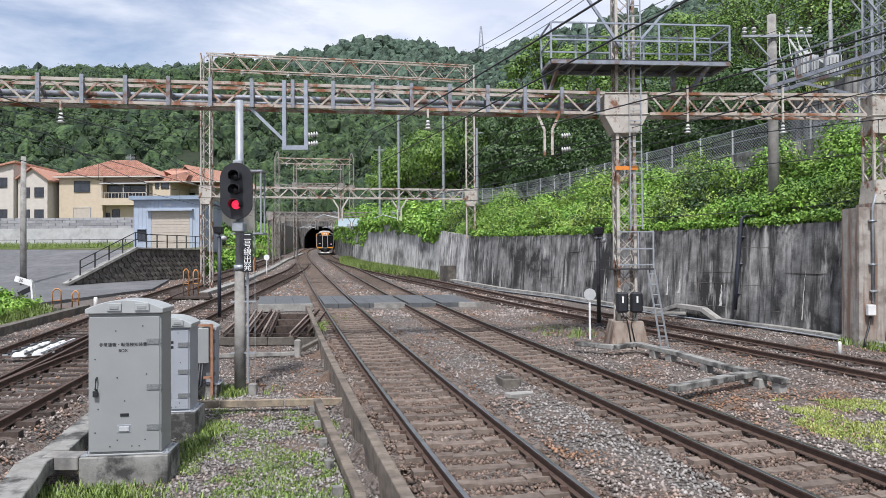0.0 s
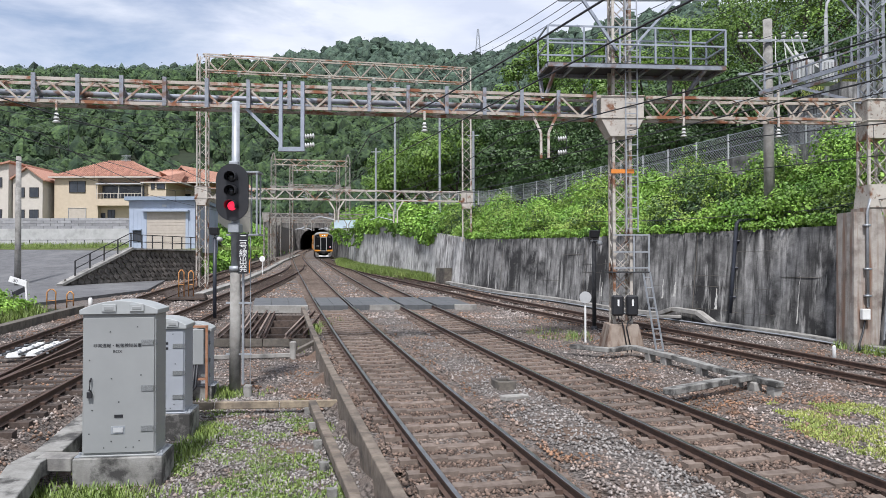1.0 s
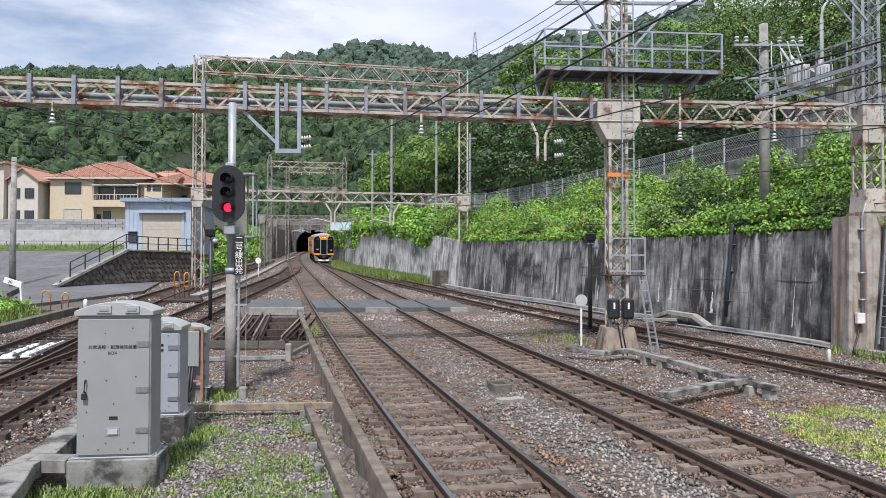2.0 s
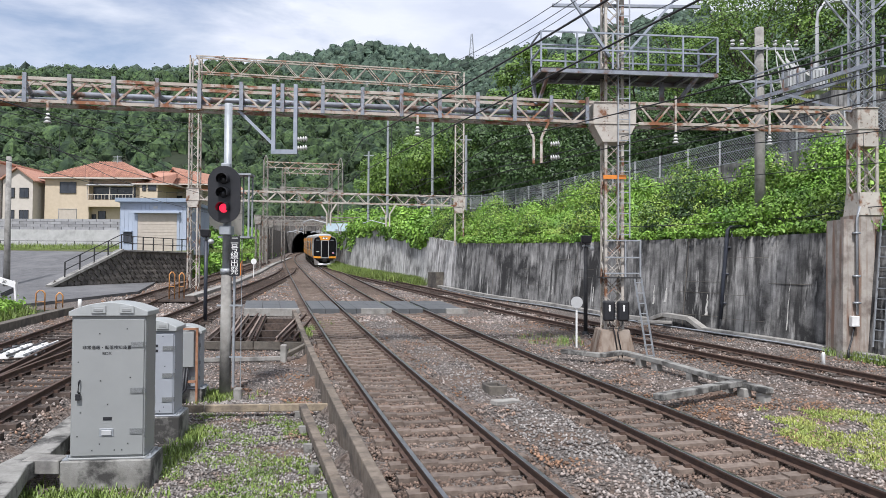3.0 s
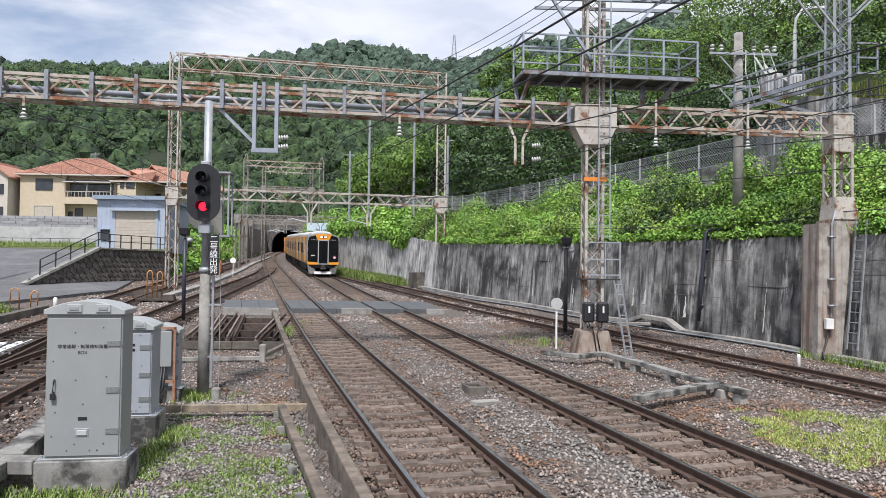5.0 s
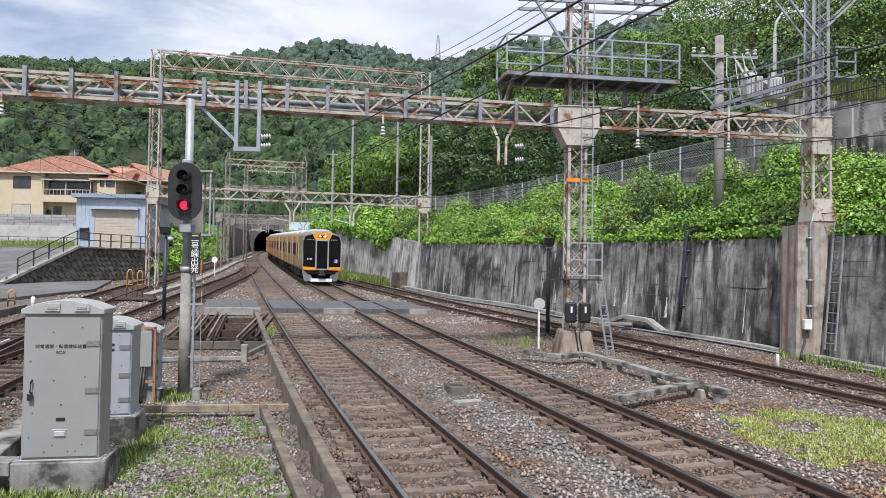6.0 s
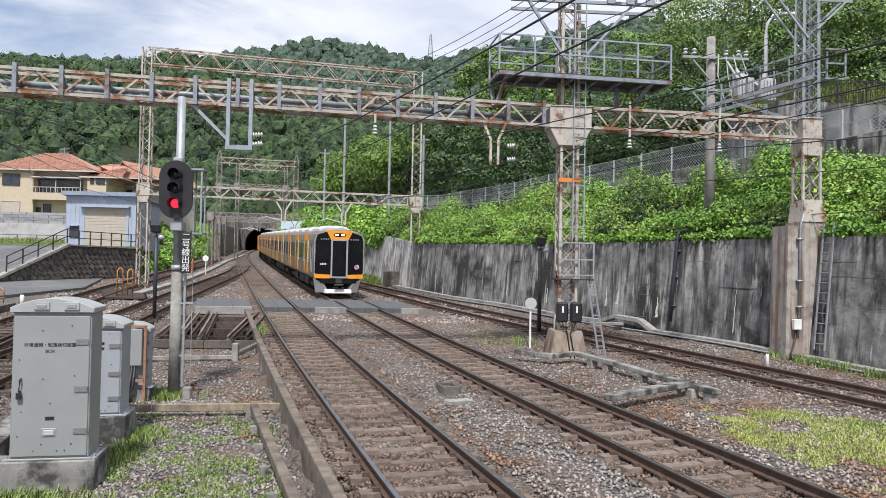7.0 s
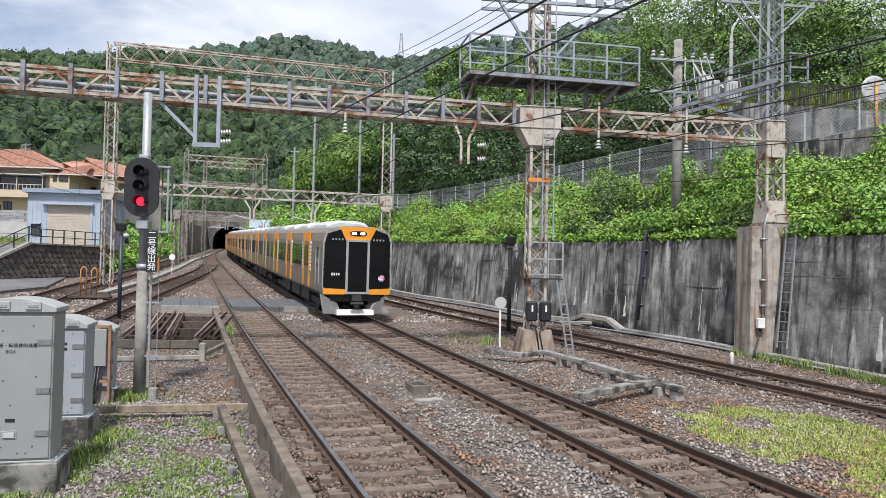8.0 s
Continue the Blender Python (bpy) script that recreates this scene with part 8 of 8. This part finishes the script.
# ---------------------------------------------------------------- wooded hills
def woods():
    rng = random.Random(41)

    def ridge(name, label, y, depth, prof, base, n, r, per, size, mats, seed, span):
        xs, zs = [p[0] for p in prof], [p[1] for p in prof]
        x0, x1 = xs[0], xs[-1]

        def surf(x, q):
            top = float(np.interp(x, xs, zs)) - r * 0.8
            return base + (top - base) * q ** 0.85 + 0.05 * (top - base) * noise.noise((x / 60, q * 4, seed)) * (1 - q)
        b = Build()
        cols, lines = 80, 10
        rows = [[(x0 + (x1 - x0) * i / cols, y - depth * (1 - j / (lines - 1)), surf(x0 + (x1 - x0) * i / cols, j / (lines - 1)) - r * 0.2) for i in range(cols + 1)] for j in range(lines)]
        rows.append([(p[0], y + depth * 0.4, base) for p in rows[-1]])
        b.rings(rows, closed=False)
        tagged(part(name + "_slope", b, FLOOR_SHADE if r < 8 else mats, smooth=True), label, "hill", kind="structure")
        cr = []
        bb = Build()
        for _ in range(n):
            x, q = rng.uniform(*span), rng.random() ** 0.75
            cr.append((x, y - depth * (1 - q), surf(x, q) + r * rng.uniform(-0.35, 0.4) * (1 if q < 0.9 else 0.3), r * rng.uniform(0.5, 1.2)))
        for cx, cy, cz, rr in cr:
            k = len(bb.v)
            bb.ball((cx, cy, cz), rr * 0.78, 6, 4, rng.uniform(0.9, 1.5))
            for i in range(k, len(bb.v)):
                vx, vy, vz = bb.v[i]
                w = 1.0 + 0.6 * noise.noise((vx / rr * 1.6, vy / rr * 1.6, vz / rr * 1.6))
                bb.v[i] = (cx + (vx - cx) * w, cy + (vy - cy) * w, cz + (vz - cz) * w)
        tagged(part(name, bb, mats), label, "woods", kind="stuff")
        tagged(leaf_cloud(name + "_leaves", cr, per, size, mats, None, seed, 1.15, 0.8, 0.22), label, "woods", kind="stuff")

    # the far ridge takes the woods colour with haze mixed in
    ridge("far_woods", "far wooded mountain ridge", 900, 260, [(-760, 236), (-518, 250), (-400, 247), (-292, 252), (-230, 252), (-188, 264), (-132, 277), (-100, 284), (-70, 285), (-20, 276), (25, 264), (60, 266), (107, 280), (150, 292), (230, 312), (330, 333), (800, 350)], 60, 4400, 8.5, 9, 2.4, WOODS_HAZED, 51, (-640, 360))
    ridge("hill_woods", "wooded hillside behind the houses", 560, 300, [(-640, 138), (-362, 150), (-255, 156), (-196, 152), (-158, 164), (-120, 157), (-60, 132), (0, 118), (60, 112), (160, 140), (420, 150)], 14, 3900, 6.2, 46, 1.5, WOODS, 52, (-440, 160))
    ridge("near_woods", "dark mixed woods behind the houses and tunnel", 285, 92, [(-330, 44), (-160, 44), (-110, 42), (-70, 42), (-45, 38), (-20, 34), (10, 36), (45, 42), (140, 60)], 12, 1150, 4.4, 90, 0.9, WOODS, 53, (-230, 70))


woods()
pylon = lattice_mast("transmission_pylon", (49, 893, 262), 292, 6.0, None, GALV, 5.0, leg=0.7, taper=0.25)
tagged(pylon, "far grey lattice transmission pylon on the ridge", "pylon")


# ---------------------------------------------------------------- loose ballast
def stones():
    rng = np.random.default_rng(61)

    def scatter(name, xy, size, mats, label, lift=0.012):
        n = len(xy)
        base = np.array([(1, 0, 0), (0, 1, 0), (-1, 0, 0), (0, -1, 0), (0, 0, 0.8), (0, 0, -0.6)], float)
        z = np.array([ground_z(x, y) for x, y in xy])
        v = base[None] * (size * (0.6 + 0.9 * rng.random((n, 1, 1)))) * (0.65 + 0.6 * rng.random((n, 6, 1)))
        a = rng.random(n) * 2 * np.pi
        c, s = np.cos(a)[:, None], np.sin(a)[:, None]
        v = np.stack([v[..., 0] * c - v[..., 1] * s, v[..., 0] * s + v[..., 1] * c, v[..., 2] + 0.35 * v[..., 0] * rng.normal(size=(n, 1))], -1)
        v += np.stack([xy[:, 0], xy[:, 1], z + lift], 1)[:, None, :]
        tri = np.array([(0, 1, 4), (1, 2, 4), (2, 3, 4), (3, 0, 4), (1, 0, 5), (2, 1, 5), (3, 2, 5), (0, 3, 5)])
        f = (tri[None] + 6 * np.arange(n)[:, None, None]).reshape(-1, 3)
        me = bpy.data.meshes.new(name)
        me.vertices.add(n * 6)
        me.loops.add(len(f) * 3)
        me.polygons.add(len(f))
        me.vertices.foreach_set("co", v.astype(np.float32).ravel())
        me.loops.foreach_set("vertex_index", f.astype(np.int32).ravel())
        me.polygons.foreach_set("loop_start", np.arange(0, len(f) * 3, 3, dtype=np.int32))
        me.polygons.foreach_set("loop_total", np.full(len(f), 3, dtype=np.int32))
        me.materials.append(mats)
        me.update()
        tagged(new(name, me), label, "ballast", kind="stuff")

    y = 6.5 + 26 * rng.random(64000) ** 1.6
    x = -0.64 * y + rng.random(64000) * 1.42 * y
    keep = np.array([abs(a - TA(b)) > 1.28 and abs(a - TB(b)) > 1.28 and not (TL2(b) + 2.2 < a < TA(b) - 1.2 and b < 15) and a < WALL(b) - 0.4 and a > -16 and not ((abs(a - TL1(b)) < 1.2 or abs(a - TL2(b)) < 1.2) and (a * 7.3 + b * 3.1) % 1 < 0.6) for a, b in zip(x, y)])
    fresh = np.array([TA(b) + 1.5 < a < TB(b) - 1.25 and noise.noise((a * 0.5, b * 0.35, 2)) > -0.1 for a, b in zip(x, y)])
    xy = np.stack([x, y], 1)
    scatter("ballast_stones", xy[keep & ~fresh], 0.031, STONE, "loose brown ballast stones")
    scatter("fresh_ballast", xy[keep & fresh], 0.031, STONE_GREY, "loose pale grey ballast stones")
    y = 30 + 60 * rng.random(20000) ** 1.4
    x = -0.45 * y + rng.random(20000) * 0.62 * y
    ok = np.array([left_edge(max(b, 58)) < a < WALL(b) - 0.5 and not (32 < b < 39.5 and -10 < a < 2.5) for a, b in zip(x, y)])
    scatter("far_ballast", np.stack([x, y], 1)[ok], 0.06, STONE, "brown ballast stones farther off", 0.0)
    y = 6.5 + 25 * rng.random(38000) ** 1.6
    side = rng.random(38000) < 0.5
    x = np.array([(TA if s else TB)(b) for s, b in zip(side, y)]) + (rng.random(38000) - 0.5) * 2.5
    scatter("track_ballast", np.stack([x, y], 1), 0.034, STONE_TRACK, "brown ballast between the sleepers", 0.008)
    y = 6.5 + 10 * rng.random(16000)
    x = -5.2 + rng.random(16000) * 6.5
    ok = np.array([TL2(b) + 2.2 < a < TA(b) - 1.6 for a, b in zip(x, y)])
    scatter("gravel", np.stack([x, y], 1)[ok], 0.028, STONE_GREY, "grey gravel of the low strip")


stones()


# ---------------------------------------------------------------- overhead wires
def wires():
    def line(pts, r, sag, name, label, n=10):
        b = Build()
        out = []
        for a, c in zip(pts, pts[1:]):
            a, c = Vector(a), Vector(c)
            for i in range(n):
                k = i / n
                out.append(a.lerp(c, k) - Vector((0, 0, sag * 4 * k * (1 - k))))
        out.append(Vector(pts[-1]))
        b.tube(out, r, 5)
        tagged(part(name, b, WIRE, smooth=True), label, "wire", group="overhead wires")
        return out

    stops = [-18, 21.2, 47.2, 81.7, 97.7, 117.7, 139.7, 186]
    for at, last in ((TA, 8), (TB, 8), (TC, 5), (TL2, 4), (TL1, 4)):
        top, low = [], []
        for y in stops[:last]:
            x = at(y)
            zr = gz(x, min(y, 186))
            top.append((x, y, zr + 6.1))
            low.append((x, y, zr + 5.15))
        t = line(top, 0.014, 0.55, "catenary_wire", "dark catenary wire above the track")
        c = line(low, 0.011, 0.03, "contact_wire", "dark contact wire above the track")
        b = Build()
        for i in range(3, min(len(t), 34), 3):
            b.tube([t[i], c[i]], 0.007, 4)
        tagged(part("dropper", b, WIRE), "thin droppers between catenary and contact wire", "wire", kind="stuff")
    # feeders from the front mast to the tall gantry and on to the tunnel
    for k, (x0, x1, x2) in enumerate(((3.75, -2.4, -15.5), (4.2, -1.4, -15.0), (4.55, -0.4, -14.6), (6.8, 0.5, -14.2), (7.4, 1.2, -13.8))):
        z = 10.95 if k < 3 else 10.8
        line([(x0 + 11 + 0.6 * k, -18, z + 0.2), (x0, 21.1, z), (x1, 47.4, 15.4), (x2, 97.7, 16.1), (-26.0 + 0.6 * k, 160, 15)], 0.012, 0.5, "feeder_wire", "thick dark feeder cable")
    x = RIGHT_END[0] + 0.35
    for k, (dx, z) in enumerate(((-1.6, 12.2), (-1.3, 12.2), (0.6, 12.3), (1.05, 12.3), (-0.4, 9.9), (0.35, 9.6))):
        line([(x + dx + 12, -18, z + 0.8), (x + dx, 21.9, z), (x + dx - 12 + 0.4 * k, 62, z + 2.5), (-6 + k, 100, z + 6)], 0.011, 0.5, "line_wire", "dark overhead line wire")
    for k, z in enumerate((11.2, 11.2, 9.1, 8.8)):
        line([(26 + k, -10, z + 0.7), (11.3 + 0.7 * k, 26.9, z), (1.5 + k, 66, z + 4)], 0.011, 0.6, "line_wire", "dark overhead line wire")
    for k in range(3):
        line([(-22, -6 + k, 7.6 + 0.3 * k), (-14.9, 47.4, 12.3 - 0.6 * k), (-24, 98, 15)], 0.016, 0.9, "line_wire", "dark overhead line wire")
    for k in range(2):
        line([(x - 14.0, 47.4, 9.0 - 1.5 * k), (-0.5, 34, 7.2 - k), (5.4, 21.9, 7.0 - 0.6 * k), (14.5, 2, 7.6 - 0.6 * k)], 0.012, 0.15, "span_wire", "thin dark stay wire overhead")
    line([(12.3, 26.5, 4.95), (13.1, 22.3, 5.0), (16, 10, 5.1)], 0.015, 0.1, "line_wire", "low cable along the wall's top")
    line([(5.8, 28, 4.7), (12.3, 26.5, 4.95)], 0.012, 0.1, "line_wire", "low cable along the wall's top")


wires()
motions()
